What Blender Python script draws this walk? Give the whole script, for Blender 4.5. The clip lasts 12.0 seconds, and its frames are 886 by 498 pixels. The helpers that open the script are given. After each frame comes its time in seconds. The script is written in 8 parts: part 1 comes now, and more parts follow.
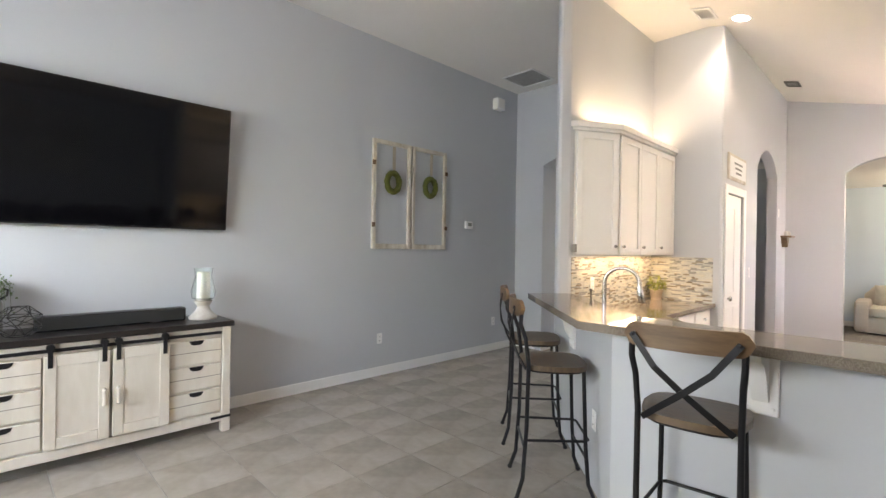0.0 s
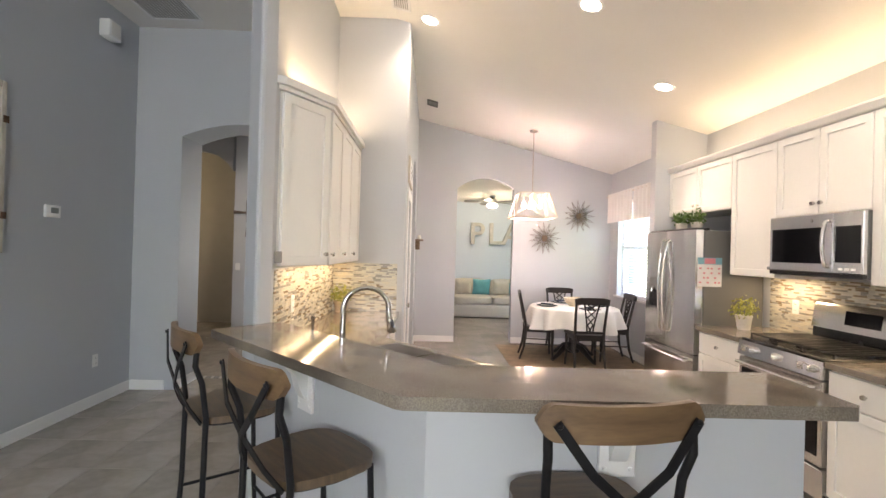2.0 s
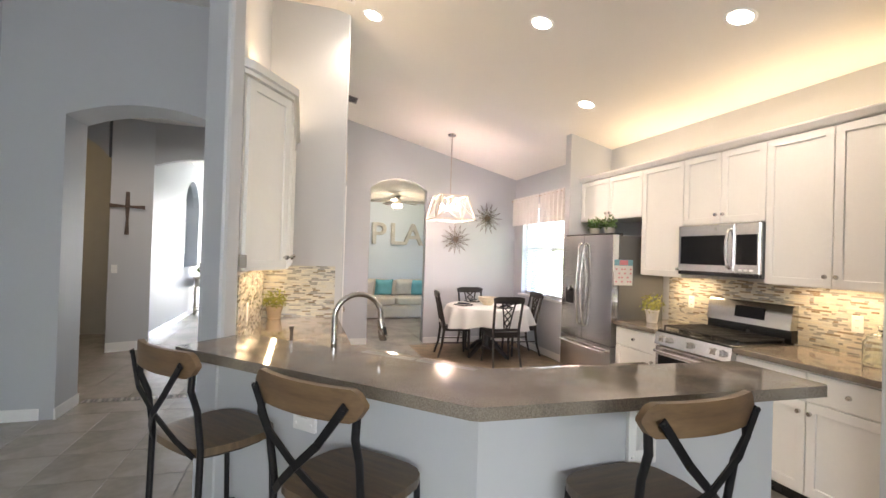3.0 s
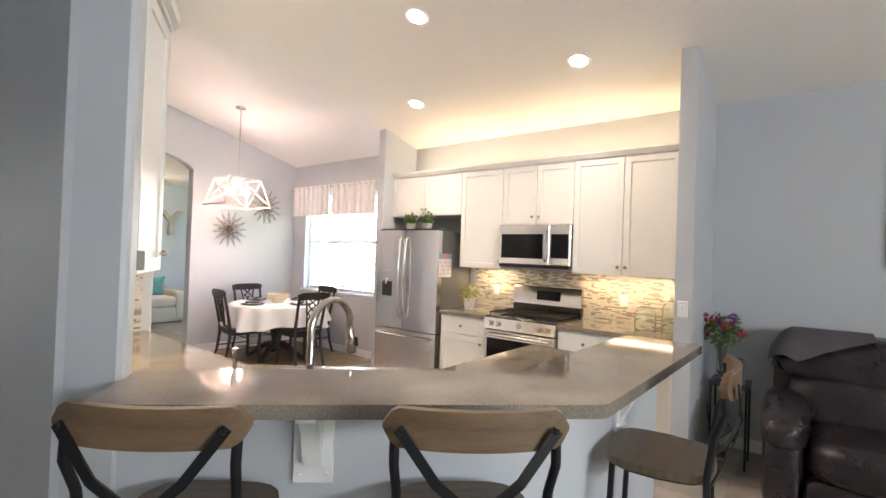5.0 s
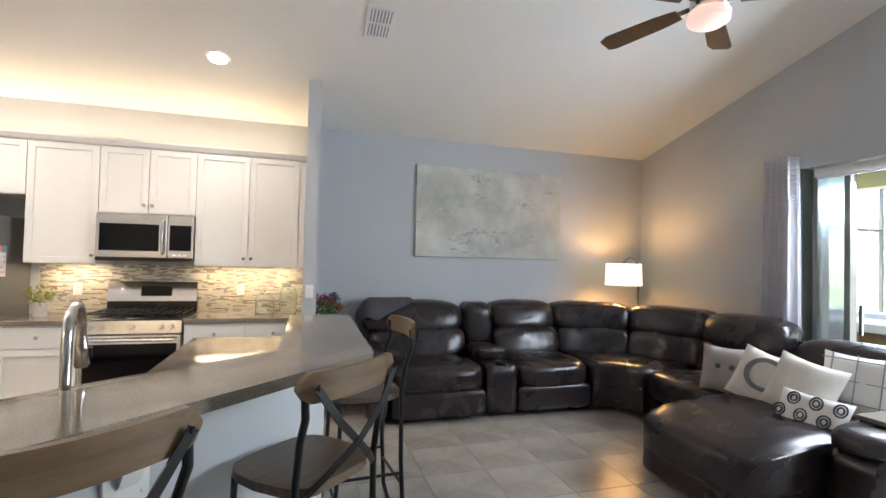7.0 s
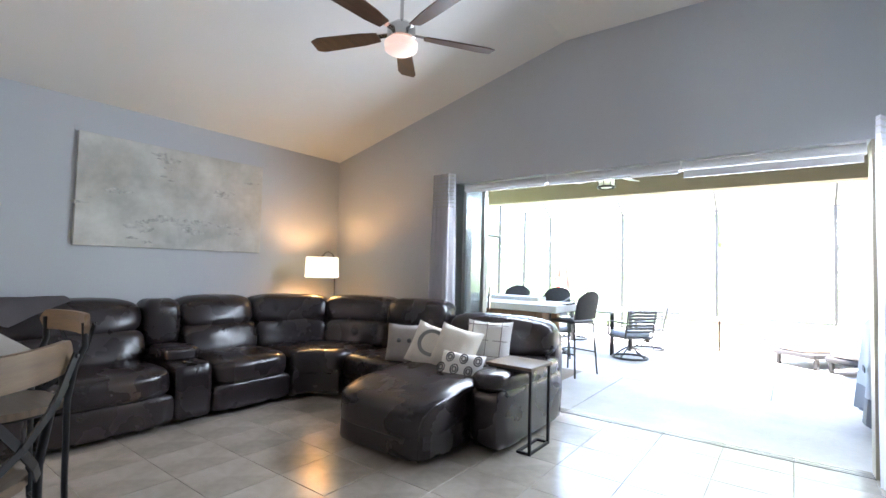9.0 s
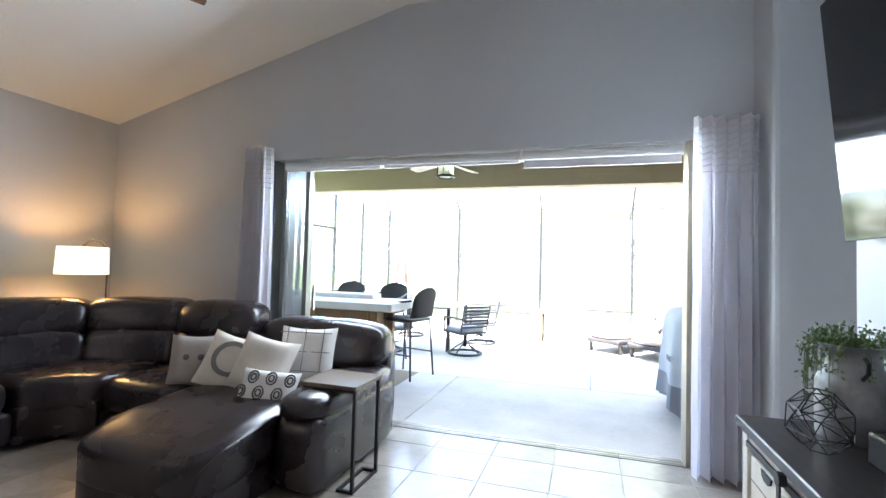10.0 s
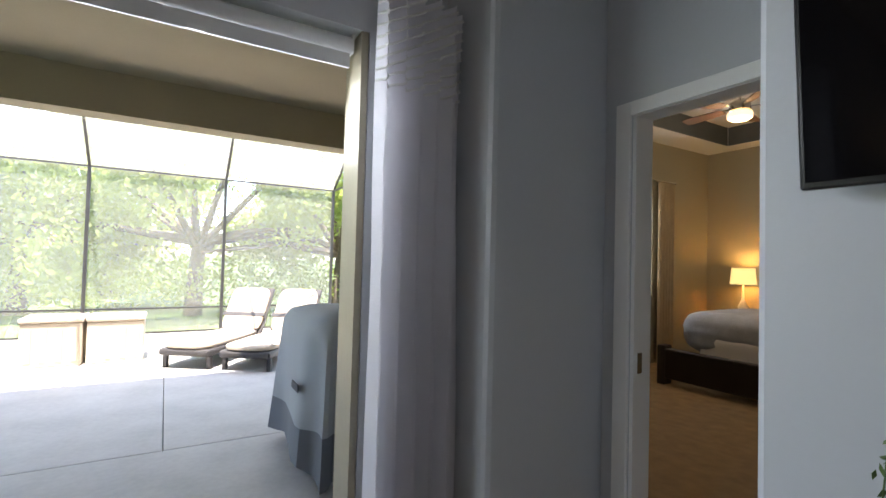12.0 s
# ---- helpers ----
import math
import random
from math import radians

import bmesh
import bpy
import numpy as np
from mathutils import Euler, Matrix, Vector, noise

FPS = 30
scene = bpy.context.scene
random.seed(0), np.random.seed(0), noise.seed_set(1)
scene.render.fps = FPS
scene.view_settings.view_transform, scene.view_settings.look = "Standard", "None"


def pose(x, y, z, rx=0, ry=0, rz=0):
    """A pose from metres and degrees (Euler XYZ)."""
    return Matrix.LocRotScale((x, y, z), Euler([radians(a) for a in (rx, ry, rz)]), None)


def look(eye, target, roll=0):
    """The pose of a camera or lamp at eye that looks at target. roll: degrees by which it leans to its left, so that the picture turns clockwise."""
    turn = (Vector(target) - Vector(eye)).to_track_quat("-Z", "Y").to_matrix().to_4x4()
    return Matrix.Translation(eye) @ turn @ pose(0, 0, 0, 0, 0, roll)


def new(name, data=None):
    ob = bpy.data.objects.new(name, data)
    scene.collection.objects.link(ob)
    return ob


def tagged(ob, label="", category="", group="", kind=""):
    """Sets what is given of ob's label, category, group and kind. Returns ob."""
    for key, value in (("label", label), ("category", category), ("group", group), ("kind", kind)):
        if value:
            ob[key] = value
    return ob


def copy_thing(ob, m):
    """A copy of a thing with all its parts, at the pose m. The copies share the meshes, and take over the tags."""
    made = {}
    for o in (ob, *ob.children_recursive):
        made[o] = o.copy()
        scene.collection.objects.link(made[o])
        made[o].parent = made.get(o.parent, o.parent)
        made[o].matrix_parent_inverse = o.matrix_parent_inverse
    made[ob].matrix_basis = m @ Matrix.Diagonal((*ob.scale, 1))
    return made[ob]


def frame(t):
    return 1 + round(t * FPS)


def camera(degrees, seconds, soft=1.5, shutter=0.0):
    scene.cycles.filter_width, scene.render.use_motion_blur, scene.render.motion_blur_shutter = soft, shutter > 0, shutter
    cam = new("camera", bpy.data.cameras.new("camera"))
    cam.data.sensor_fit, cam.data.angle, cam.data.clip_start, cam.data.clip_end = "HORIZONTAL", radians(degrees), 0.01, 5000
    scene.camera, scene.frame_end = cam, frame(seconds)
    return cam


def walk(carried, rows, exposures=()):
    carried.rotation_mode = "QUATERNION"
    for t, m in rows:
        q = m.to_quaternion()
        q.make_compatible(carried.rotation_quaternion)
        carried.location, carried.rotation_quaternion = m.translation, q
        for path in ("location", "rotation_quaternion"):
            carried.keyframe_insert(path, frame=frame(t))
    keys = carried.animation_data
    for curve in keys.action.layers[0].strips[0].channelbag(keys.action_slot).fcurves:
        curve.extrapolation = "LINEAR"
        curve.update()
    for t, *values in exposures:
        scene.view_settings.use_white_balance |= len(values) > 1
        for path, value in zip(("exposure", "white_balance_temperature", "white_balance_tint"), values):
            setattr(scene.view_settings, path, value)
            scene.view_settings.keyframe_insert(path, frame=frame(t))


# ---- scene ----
cam = camera(87.1, 12.0)
PATH = [
    (0, (0.656, 0.835, 1.426), (2.061, 2.258, 1.423), 0.9),
    (0.5, (0.919, 1.079, 1.428), (2.65, 2.08, 1.418), 1.1),
    (1, (1.15, 1.379, 1.443), (3.056, 1.983, 1.427), 1.3),
    (1.5, (1.334, 1.674, 1.487), (3.319, 1.915, 1.464), 1.5),
    (2, (1.413, 1.961, 1.510), (3.412, 1.905, 1.518), 1.6),
    (2.5, (1.444, 2.259, 1.519), (3.421, 1.959, 1.540), 1.6),
    (3, (1.531, 2.555, 1.521), (3.447, 1.982, 1.540), 1.8),
    (3.5, (1.632, 2.838, 1.515), (3.431, 1.965, 1.537), 1.9),
    (3.7, (1.690, 2.925, 1.518), (3.436, 1.949, 1.537), 2.0),
    (5.5, (2.622, 3.655, 1.502), (3.624, 1.924, 1.528), 2.1),
    (6, (2.845, 3.793, 1.502), (3.523, 1.912, 1.529), 2.2),
    (6.5, (3.018, 3.957, 1.505), (3.069, 1.958, 1.539), 1.8),
    (7, (3.145, 4.115, 1.484), (2.572, 2.199, 1.530), 1.4),
    (7.2, (3.170, 4.173, 1.475), (2.410, 2.324, 1.531), 1.5),
    (8.8, (3.378, 4.195, 1.388), (1.836, 2.925, 1.470), 1.45),
    (9, (3.292, 4.167, 1.384), (1.693, 2.968, 1.468), 1.45),
    (9.5, (3.004, 4.074, 1.372), (1.248, 3.121, 1.466), 1.6),
    (10, (2.639, 3.947, 1.402), (0.734, 3.344, 1.476), 1.6),
    (10.5, (2.209, 3.862, 1.420), (0.220, 3.668, 1.490), 1.3),
    (11, (1.702, 3.828, 1.400), (-0.288, 4.005, 1.477), 1.5),
    (11.5, (1.193, 3.815, 1.398), (-0.719, 4.397, 1.466), 1.5),
    (12, (0.733, 3.935, 1.398), (-0.986, 4.957, 1.456), 1.5),
]
EXPOSURES = [(0.0, 4.7, 7050, 16), (2.0, 4.55, 7050, 16), (3.5, 4.48, 6900, 15), (5.5, 4.68, 6800, 15), (6.5, 4.55, 6650, 15), (7.2, 4.6, 6250, 12), (9.0, 4.65, 6100, 14), (9.5, 4.65, 6150, 15), (10.0, 4.4, 6100, 13), (10.5, 3.95, 6200, 13), (11.0, 3.2, 6400, 13), (11.5, 2.8, 6600, 14), (12.0, 2.95, 6750, 14)]
walk(cam, [(t, look(eye, target, roll)) for t, eye, target, roll in PATH], EXPOSURES)
SKY, SOUTH_LIGHT = 0.15, -1.09

# ---- world, sun, large lights ----
world = bpy.data.worlds.new("sky")
scene.world = world
world.use_nodes = True
_n = world.node_tree.nodes
_sky = _n.new("ShaderNodeTexSky")
_sky.sky_type = "NISHITA"
_sky.sun_disc = False
_sky.sun_elevation, _sky.sun_rotation = radians(75), radians(105)
_n["Background"].inputs["Strength"].default_value = SKY
world.node_tree.links.new(_sky.outputs["Color"], _n["Background"].inputs["Color"])


def lamp(name, kind, at, power, color=(1, 1, 1), size=0.1, size_y=None, aim=None, spread=None, angle=None):
    data = bpy.data.lights.new(name, kind)
    data.energy, data.color = power, color
    if kind == "AREA":
        data.size = size
        data.shape = "RECTANGLE" if size_y else "DISK"
        if size_y:
            data.size_y = size_y
        if spread:
            data.spread = radians(spread)
    elif kind == "SUN":
        data.angle = radians(angle)
    elif kind == "SPOT":
        data.shadow_soft_size, data.spot_size, data.spot_blend = size, radians(angle), 1.0
    else:
        data.shadow_soft_size = size
    ob = new(name, data)
    ob.matrix_basis = look(at, aim) if aim else Matrix.Translation(at)
    return ob


_az, _el = radians(105), radians(75)
_dir = Vector((math.sin(_az) * math.cos(_el), math.cos(_az) * math.cos(_el), math.sin(_el)))
lamp("sun", "SUN", (-20, 0, 20), 4.5, (1.0, 0.95, 0.87), angle=0.6, aim=Vector((-20, 0, 20)) - _dir)
WARM, SOFT = (1.0, 0.75, 0.45), (1.0, 0.85, 0.70)


def ceil(y):
    """Height of the vaulted ceiling over y."""
    return 3.735 - 0.2527 * max(0.0, 2.34 - y)


# recessed cans in the slope over the kitchen
CANS = [(5.75, 2.02), (4.81, 0.825), (3.875, -0.11), (5.70, -0.18)]
for _x, _y in CANS:
    lamp("can_lamp", "SPOT", (_x, _y, ceil(_y) - 0.05), 2.7, SOFT, 0.06, aim=(_x, _y, 0), angle=150)
# strips on top of the wall cabinets, washing the wall and the ceiling
lamp("strip_lamp", "AREA", (4.75, -0.9, 2.50), 0.47, WARM, 3.1, 0.06, aim=(4.75, -0.85, 4))
lamp("strip_lamp", "AREA", (5.1, 2.78, 2.56), 0.40, WARM, 1.5, 0.06, aim=(5.1, 2.78, 4))
# strips below the wall cabinets
lamp("strip_lamp", "AREA", (3.68, -0.92, 1.365), 0.277, WARM, 0.85, 0.03, aim=(3.68, -0.95, 0))
lamp("strip_lamp", "AREA", (5.14, -0.92, 1.365), 0.162, WARM, 0.4, 0.03, aim=(5.14, -0.95, 0))
lamp("strip_lamp", "AREA", (5.05, 2.77, 1.383), 0.347, WARM, 1.5, 0.03, aim=(5.05, 2.79, 0))
# shaded lamps
lamp("pendant_lamp", "POINT", (8.06, 0.51, 2.14), 2.0, (1.0, 0.69, 0.64), 0.05)
lamp("floor_lamp_bulb", "POINT", (-0.51, -0.585, 1.37), 0.9, (1.0, 0.62, 0.26), 0.05)
lamp("bedside_bulb", "POINT", (-2.95, 11.2, 1.36), 2.0, (1.0, 0.62, 0.22), 0.08)
lamp("bedroom_fan_bulb", "POINT", (-1.78, 8.9, 2.78), 4.5, (1.0, 0.76, 0.5), 0.1)
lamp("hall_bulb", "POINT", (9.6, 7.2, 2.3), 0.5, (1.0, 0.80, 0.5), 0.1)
# assumed hall ceiling light, out of view, added to brighten the cross wall
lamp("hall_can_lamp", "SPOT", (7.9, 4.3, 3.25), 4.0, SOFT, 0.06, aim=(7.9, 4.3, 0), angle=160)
lamp("playroom_fan_bulb", "POINT", (11.6, 0.62, 2.35), 1.89, (1.0, 0.85, 0.65), 0.1)
# unseen fill lamp added to the playroom, which has no window opening
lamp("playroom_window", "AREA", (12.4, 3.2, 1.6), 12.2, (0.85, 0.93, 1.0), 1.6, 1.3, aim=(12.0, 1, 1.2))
# daylight in the front door and bedroom window of rooms that are not entered
lamp("front_door_daylight", "AREA", (16.2, 3.5, 1.4), 12, (0.9, 0.95, 1.0), 0.9, 2.3, aim=(12, 4.0, 1.2))
lamp("bedroom_window_daylight", "AREA", (-3.80, 9.5, 1.7), 3.5, (0.9, 0.95, 1.0), 0.9, 1.3, aim=(-2, 9.5, 1.4))
# sky light in the head of the wide slider and in the dining window
lamp("slider_daylight", "AREA", (-1.38, 2.83, 2.05), 7.1, (0.80, 0.90, 1.0), 3.5, 0.36, aim=(2.0, 2.83, 0.7))
lamp("window_daylight", "AREA", (7.85, SOUTH_LIGHT, 1.6), 1.5, (1.0, 0.95, 0.94), 1.0, 1.4, aim=(7.85, 2.0, 1.2), spread=110)

# ---- materials ----
def mat(name, color, rough=0.5, metal=0.0, vary=0.08, scale=6.0, fine=90.0, bump=0.05, spec=0.5, coat=0.0, random_tint=0.0, stretch=None, rough_vary=0.08, dark=None, mix_scale=None):
    """A surface with variation at two scales, fine relief and uneven gloss."""
    m = bpy.data.materials.new(name)
    m.use_nodes = True
    nt, nodes = m.node_tree, m.node_tree.nodes
    b = nodes["Principled BSDF"]
    link = nt.links.new
    co = nodes.new("ShaderNodeTexCoord")
    mp = nodes.new("ShaderNodeMapping")
    link(co.outputs["Object"], mp.inputs["Vector"])
    if stretch:
        mp.inputs["Scale"].default_value = stretch
    big, small = nodes.new("ShaderNodeTexNoise"), nodes.new("ShaderNodeTexNoise")
    big.inputs["Scale"].default_value, big.inputs["Detail"].default_value = scale, 4
    small.inputs["Scale"].default_value, small.inputs["Detail"].default_value = fine, 3
    for n in (big, small):
        link(mp.outputs["Vector"], n.inputs["Vector"])
    add = nodes.new("ShaderNodeMath")
    add.operation = "MULTIPLY_ADD"
    link(small.outputs["Fac"], add.inputs[0])
    add.inputs[1].default_value = 0.35
    link(big.outputs["Fac"], add.inputs[2])
    last = add.outputs[0]
    if random_tint:
        info = nodes.new("ShaderNodeObjectInfo")
        isl = nodes.new("ShaderNodeNewGeometry")
        both = nodes.new("ShaderNodeMath")
        both.operation = "ADD"
        link(info.outputs["Random"], both.inputs[0])
        link(isl.outputs["Random Per Island"], both.inputs[1])
        fr = nodes.new("ShaderNodeMath")
        fr.operation = "FRACT"
        link(both.outputs[0], fr.inputs[0])
        rnd = nodes.new("ShaderNodeMath")
        rnd.operation = "MULTIPLY_ADD"
        link(fr.outputs[0], rnd.inputs[0])
        rnd.inputs[1].default_value = random_tint
        link(last, rnd.inputs[2])
        last = rnd.outputs[0]
    ramp = nodes.new("ShaderNodeValToRGB")
    ramp.color_ramp.elements[0].position, ramp.color_ramp.elements[1].position = 0.35, 1.05
    lo = dark or [c * (1 - vary * 2) for c in color[:3]]
    hi = color if dark else [min(1, c * (1 + vary)) for c in color[:3]]
    ramp.color_ramp.elements[0].color, ramp.color_ramp.elements[1].color = (*lo[:3], 1), (*hi[:3], 1)
    link(last, ramp.inputs["Fac"])
    link(ramp.outputs["Color"], b.inputs["Base Color"])
    rr = nodes.new("ShaderNodeMapRange")
    rr.inputs["To Min"].default_value, rr.inputs["To Max"].default_value = max(0.02, rough - rough_vary), min(1, rough + rough_vary)
    link(big.outputs["Fac"], rr.inputs["Value"])
    link(rr.outputs["Result"], b.inputs["Roughness"])
    b.inputs["Metallic"].default_value = metal
    b.inputs["Specular IOR Level"].default_value = spec
    b.inputs["Coat Weight"].default_value = coat
    if bump:
        bp = nodes.new("ShaderNodeBump")
        bp.inputs["Strength"].default_value, bp.inputs["Distance"].default_value = bump, 0.01
        link(add.outputs[0], bp.inputs["Height"])
        link(bp.outputs["Normal"], b.inputs["Normal"])
    return m


def glow(name, color, power):
    m = bpy.data.materials.new(name)
    m.use_nodes = True
    b = m.node_tree.nodes["Principled BSDF"]
    b.inputs["Base Color"].default_value = (*color, 1)
    b.inputs["Emission Color"].default_value = (*color, 1)
    b.inputs["Emission Strength"].default_value = power
    return m


def glass(name, tint=(1, 1, 1), rough=0.0, alpha=None):
    m = bpy.data.materials.new(name)
    m.use_nodes = True
    b = m.node_tree.nodes["Principled BSDF"]
    b.inputs["Base Color"].default_value = (*tint, 1)
    b.inputs["Roughness"].default_value = rough
    if alpha is None:
        b.inputs["Transmission Weight"].default_value = 1
        b.inputs["IOR"].default_value = 1.45
    else:
        b.inputs["Alpha"].default_value = alpha
    return m


PAINT = mat("wall_paint", (0.50, 0.52, 0.55), 0.5, vary=0.02, scale=1.2, fine=55, bump=0.12, rough_vary=0.05)
CEIL = mat("ceiling_paint", (0.80, 0.78, 0.74), 0.8, vary=0.02, scale=1.0, fine=70, bump=0.10)
BLUE = mat("playroom_paint", (0.60, 0.69, 0.79), 0.6, vary=0.02, scale=1.2, fine=60, bump=0.08)
OLIVE = mat("bedroom_paint", (0.36, 0.33, 0.24), 0.6, vary=0.03, scale=1.2, fine=60, bump=0.08)
TRIM = mat("white_trim", (0.80, 0.80, 0.79), 0.35, vary=0.02, scale=3, bump=0.02)
CAB = mat("cabinet_white", (0.80, 0.79, 0.76), 0.32, vary=0.025, scale=2.5, fine=40, bump=0.015)
TILE = mat("floor_tile", (0.41, 0.37, 0.33), 0.22, vary=0.10, scale=2.2, fine=14, bump=0.02, random_tint=0.11, rough_vary=0.08, dark=(0.20, 0.18, 0.155))
GROUT = mat("floor_grout", (0.30, 0.285, 0.265), 0.8, vary=0.1, scale=20, bump=0.1)
QUARTZ = mat("speckled_counter", (0.31, 0.27, 0.225), 0.075, vary=0.10, scale=3, fine=320, dark=(0.11, 0.095, 0.08), bump=0.0, rough_vary=0.02)
_t = QUARTZ.node_tree
_chip, _cut, _mul = _t.nodes.new("ShaderNodeTexNoise"), _t.nodes.new("ShaderNodeValToRGB"), _t.nodes.new("ShaderNodeMixRGB")
_chip.inputs["Scale"].default_value, _chip.inputs["Detail"].default_value = 230, 2
_cut.color_ramp.elements[0].position, _cut.color_ramp.elements[1].position = 0.38, 0.62
_cut.color_ramp.elements[0].color, _cut.color_ramp.elements[1].color = (0.74, 0.73, 0.71, 1), (1.16, 1.14, 1.11, 1)
_mul.blend_type, _mul.inputs["Fac"].default_value = "MULTIPLY", 1.0
_t.links.new(_t.nodes["Principled BSDF"].inputs["Base Color"].links[0].from_socket, _mul.inputs["Color1"])
_t.links.new(_t.nodes["Texture Coordinate"].outputs["Object"], _chip.inputs["Vector"])
_t.links.new(_chip.outputs["Fac"], _cut.inputs["Fac"])
_t.links.new(_cut.outputs["Color"], _mul.inputs["Color2"])
_t.links.new(_mul.outputs["Color"], _t.nodes["Principled BSDF"].inputs["Base Color"])
STEEL = mat("stainless_steel", (0.66, 0.65, 0.64), 0.2, 1.0, vary=0.03, scale=2, fine=60, bump=0.01, stretch=(40, 40, 1))
CHROME = mat("brushed_nickel", (0.55, 0.54, 0.52), 0.2, 1.0, vary=0.03, bump=0.0)
GREYSTEEL = mat("grey_fridge_side", (0.13, 0.13, 0.125), 0.45, 0.0, vary=0.03, bump=0.03)
BLACK = mat("black_plastic", (0.012, 0.012, 0.013), 0.25, vary=0.1, bump=0.02)
SCREEN = mat("screen_glass", (0.003, 0.003, 0.004), 0.07, spec=0.25, vary=0.0, bump=0.0, rough_vary=0.01)
IRON = mat("black_iron", (0.02, 0.02, 0.022), 0.45, 0.6, vary=0.12, scale=20, bump=0.06)
WOODD = mat("dark_stool_wood", (0.17, 0.115, 0.07), 0.4, vary=0.3, scale=5, fine=30, bump=0.12, stretch=(1, 9, 1), dark=(0.06, 0.045, 0.032))
WOODT = mat("backrest_wood", (0.20, 0.125, 0.065), 0.42, vary=0.3, scale=3, fine=16, bump=0.08, stretch=(1, 8, 8), dark=(0.085, 0.05, 0.028))
ESPRESSO = mat("dark_table_wood", (0.02, 0.016, 0.015), 0.35, vary=0.2, scale=6, fine=40, bump=0.04, stretch=(1, 8, 1))
WASHED = mat("whitewashed_wood", (0.72, 0.68, 0.60), 0.55, vary=0.2, scale=3, fine=22, bump=0.12, stretch=(1, 1, 0.3), dark=(0.50, 0.44, 0.36))
LEATHER = mat("dark_brown_leather", (0.024, 0.018, 0.020), 0.27, vary=0.25, scale=3, fine=120, bump=0.14, rough_vary=0.1)
CLOTHW = mat("white_cloth", (0.78, 0.77, 0.75), 0.9, vary=0.04, scale=4, fine=200, bump=0.1)
SHEER = mat("curtain_cloth", (0.84, 0.83, 0.87), 0.9, vary=0.03, scale=4, fine=150, bump=0.08)
_t = SHEER.node_tree
_tr, _mx = _t.nodes.new("ShaderNodeBsdfTranslucent"), _t.nodes.new("ShaderNodeMixShader")
_tr.inputs["Color"].default_value, _mx.inputs["Fac"].default_value = (0.80, 0.79, 0.84, 1), 0.30
_t.links.new(_t.nodes["Principled BSDF"].outputs[0], _mx.inputs[1])
_t.links.new(_tr.outputs[0], _mx.inputs[2])
_t.links.new(_mx.outputs[0], _t.nodes["Material Output"].inputs["Surface"])
LEAF = mat("leaf_green", (0.09, 0.16, 0.035), 0.5, vary=0.4, scale=12, bump=0.05, random_tint=0.5, dark=(0.03, 0.06, 0.012))
CONCRETE = mat("patio_concrete", (0.52, 0.50, 0.47), 0.6, vary=0.1, scale=2.5, fine=24, bump=0.2, dark=(0.36, 0.345, 0.325))
BEIGE = mat("beige_stucco", (0.31, 0.26, 0.18), 0.8, vary=0.05, scale=2, fine=60, bump=0.2)
BRONZE = mat("dark_bronze_metal", (0.05, 0.048, 0.045), 0.45, 0.4, vary=0.1, bump=0.03)
SHADE_ON = glow("lit_lamp_shade", (1.0, 0.76, 0.42), 0.11)
CAN_ON = glow("lit_can", (1.0, 0.93, 0.8), 1.3)


# ---- mesh helpers ----
POSES = {}


def thing(name, at, label, category, group="", rz=0.0, kind=""):
    ob = new(name)
    ob.empty_display_size = 0.1
    ob.matrix_basis = pose(*at, 0, 0, rz)
    POSES[ob.name] = ob.matrix_basis.copy()
    return tagged(ob, label, category, group, kind)


def to_mesh(name, bm, material, smooth=False):
    bmesh.ops.recalc_face_normals(bm, faces=bm.faces)
    me = bpy.data.meshes.new(name)
    bm.to_mesh(me)
    bm.free()
    for m in material if isinstance(material, (list, tuple)) else (material,):
        me.materials.append(m)
    if smooth:
        for p in me.polygons:
            p.use_smooth = True
        me.set_sharp_from_angle(angle=radians(40))
    return me


def part(name, bm, material, parent, label="", smooth=False, world=False):
    if world and parent.name in POSES:
        bm.transform(POSES[parent.name].inverted())
    ob = new(name, to_mesh(name, bm, material, smooth))
    ob.parent = parent
    if parent.name in POSES and world:
        POSES[ob.name] = POSES[parent.name]
    return tagged(ob, label)


def solid(name, bm, material, label, category="", group="", kind="", smooth=False):
    """A thing of one mesh, given in world places; its origin goes to its base."""
    xs = [v.co for v in bm.verts]
    c = Vector(((min(v.x for v in xs) + max(v.x for v in xs)) / 2, (min(v.y for v in xs) + max(v.y for v in xs)) / 2, min(v.z for v in xs)))
    if kind != "structure":
        bm.transform(Matrix.Translation(-c))
    ob = new(name, to_mesh(name, bm, material, smooth))
    if kind != "structure":
        ob.location = c
    POSES[ob.name] = Matrix.Translation(c) if kind != "structure" else Matrix()
    return tagged(ob, label, category, group, kind)


def box(bm, x0, x1, y0, y1, z0, z1, bev=0.0, seg=1):
    vs = [bm.verts.new(p) for p in ((x0, y0, z0), (x1, y0, z0), (x1, y1, z0), (x0, y1, z0), (x0, y0, z1), (x1, y0, z1), (x1, y1, z1), (x0, y1, z1))]
    fs = [bm.faces.new([vs[i] for i in q]) for q in ((3, 2, 1, 0), (4, 5, 6, 7), (0, 1, 5, 4), (1, 2, 6, 5), (2, 3, 7, 6), (3, 0, 4, 7))]
    if bev:
        es = {e for f in fs for e in f.edges}
        bmesh.ops.bevel(bm, geom=list(es), offset=bev, segments=seg, profile=0.5, affect="EDGES", clamp_overlap=True)
    return bm


def nbox(*a, **k):
    return box(bmesh.new(), *a, **k)


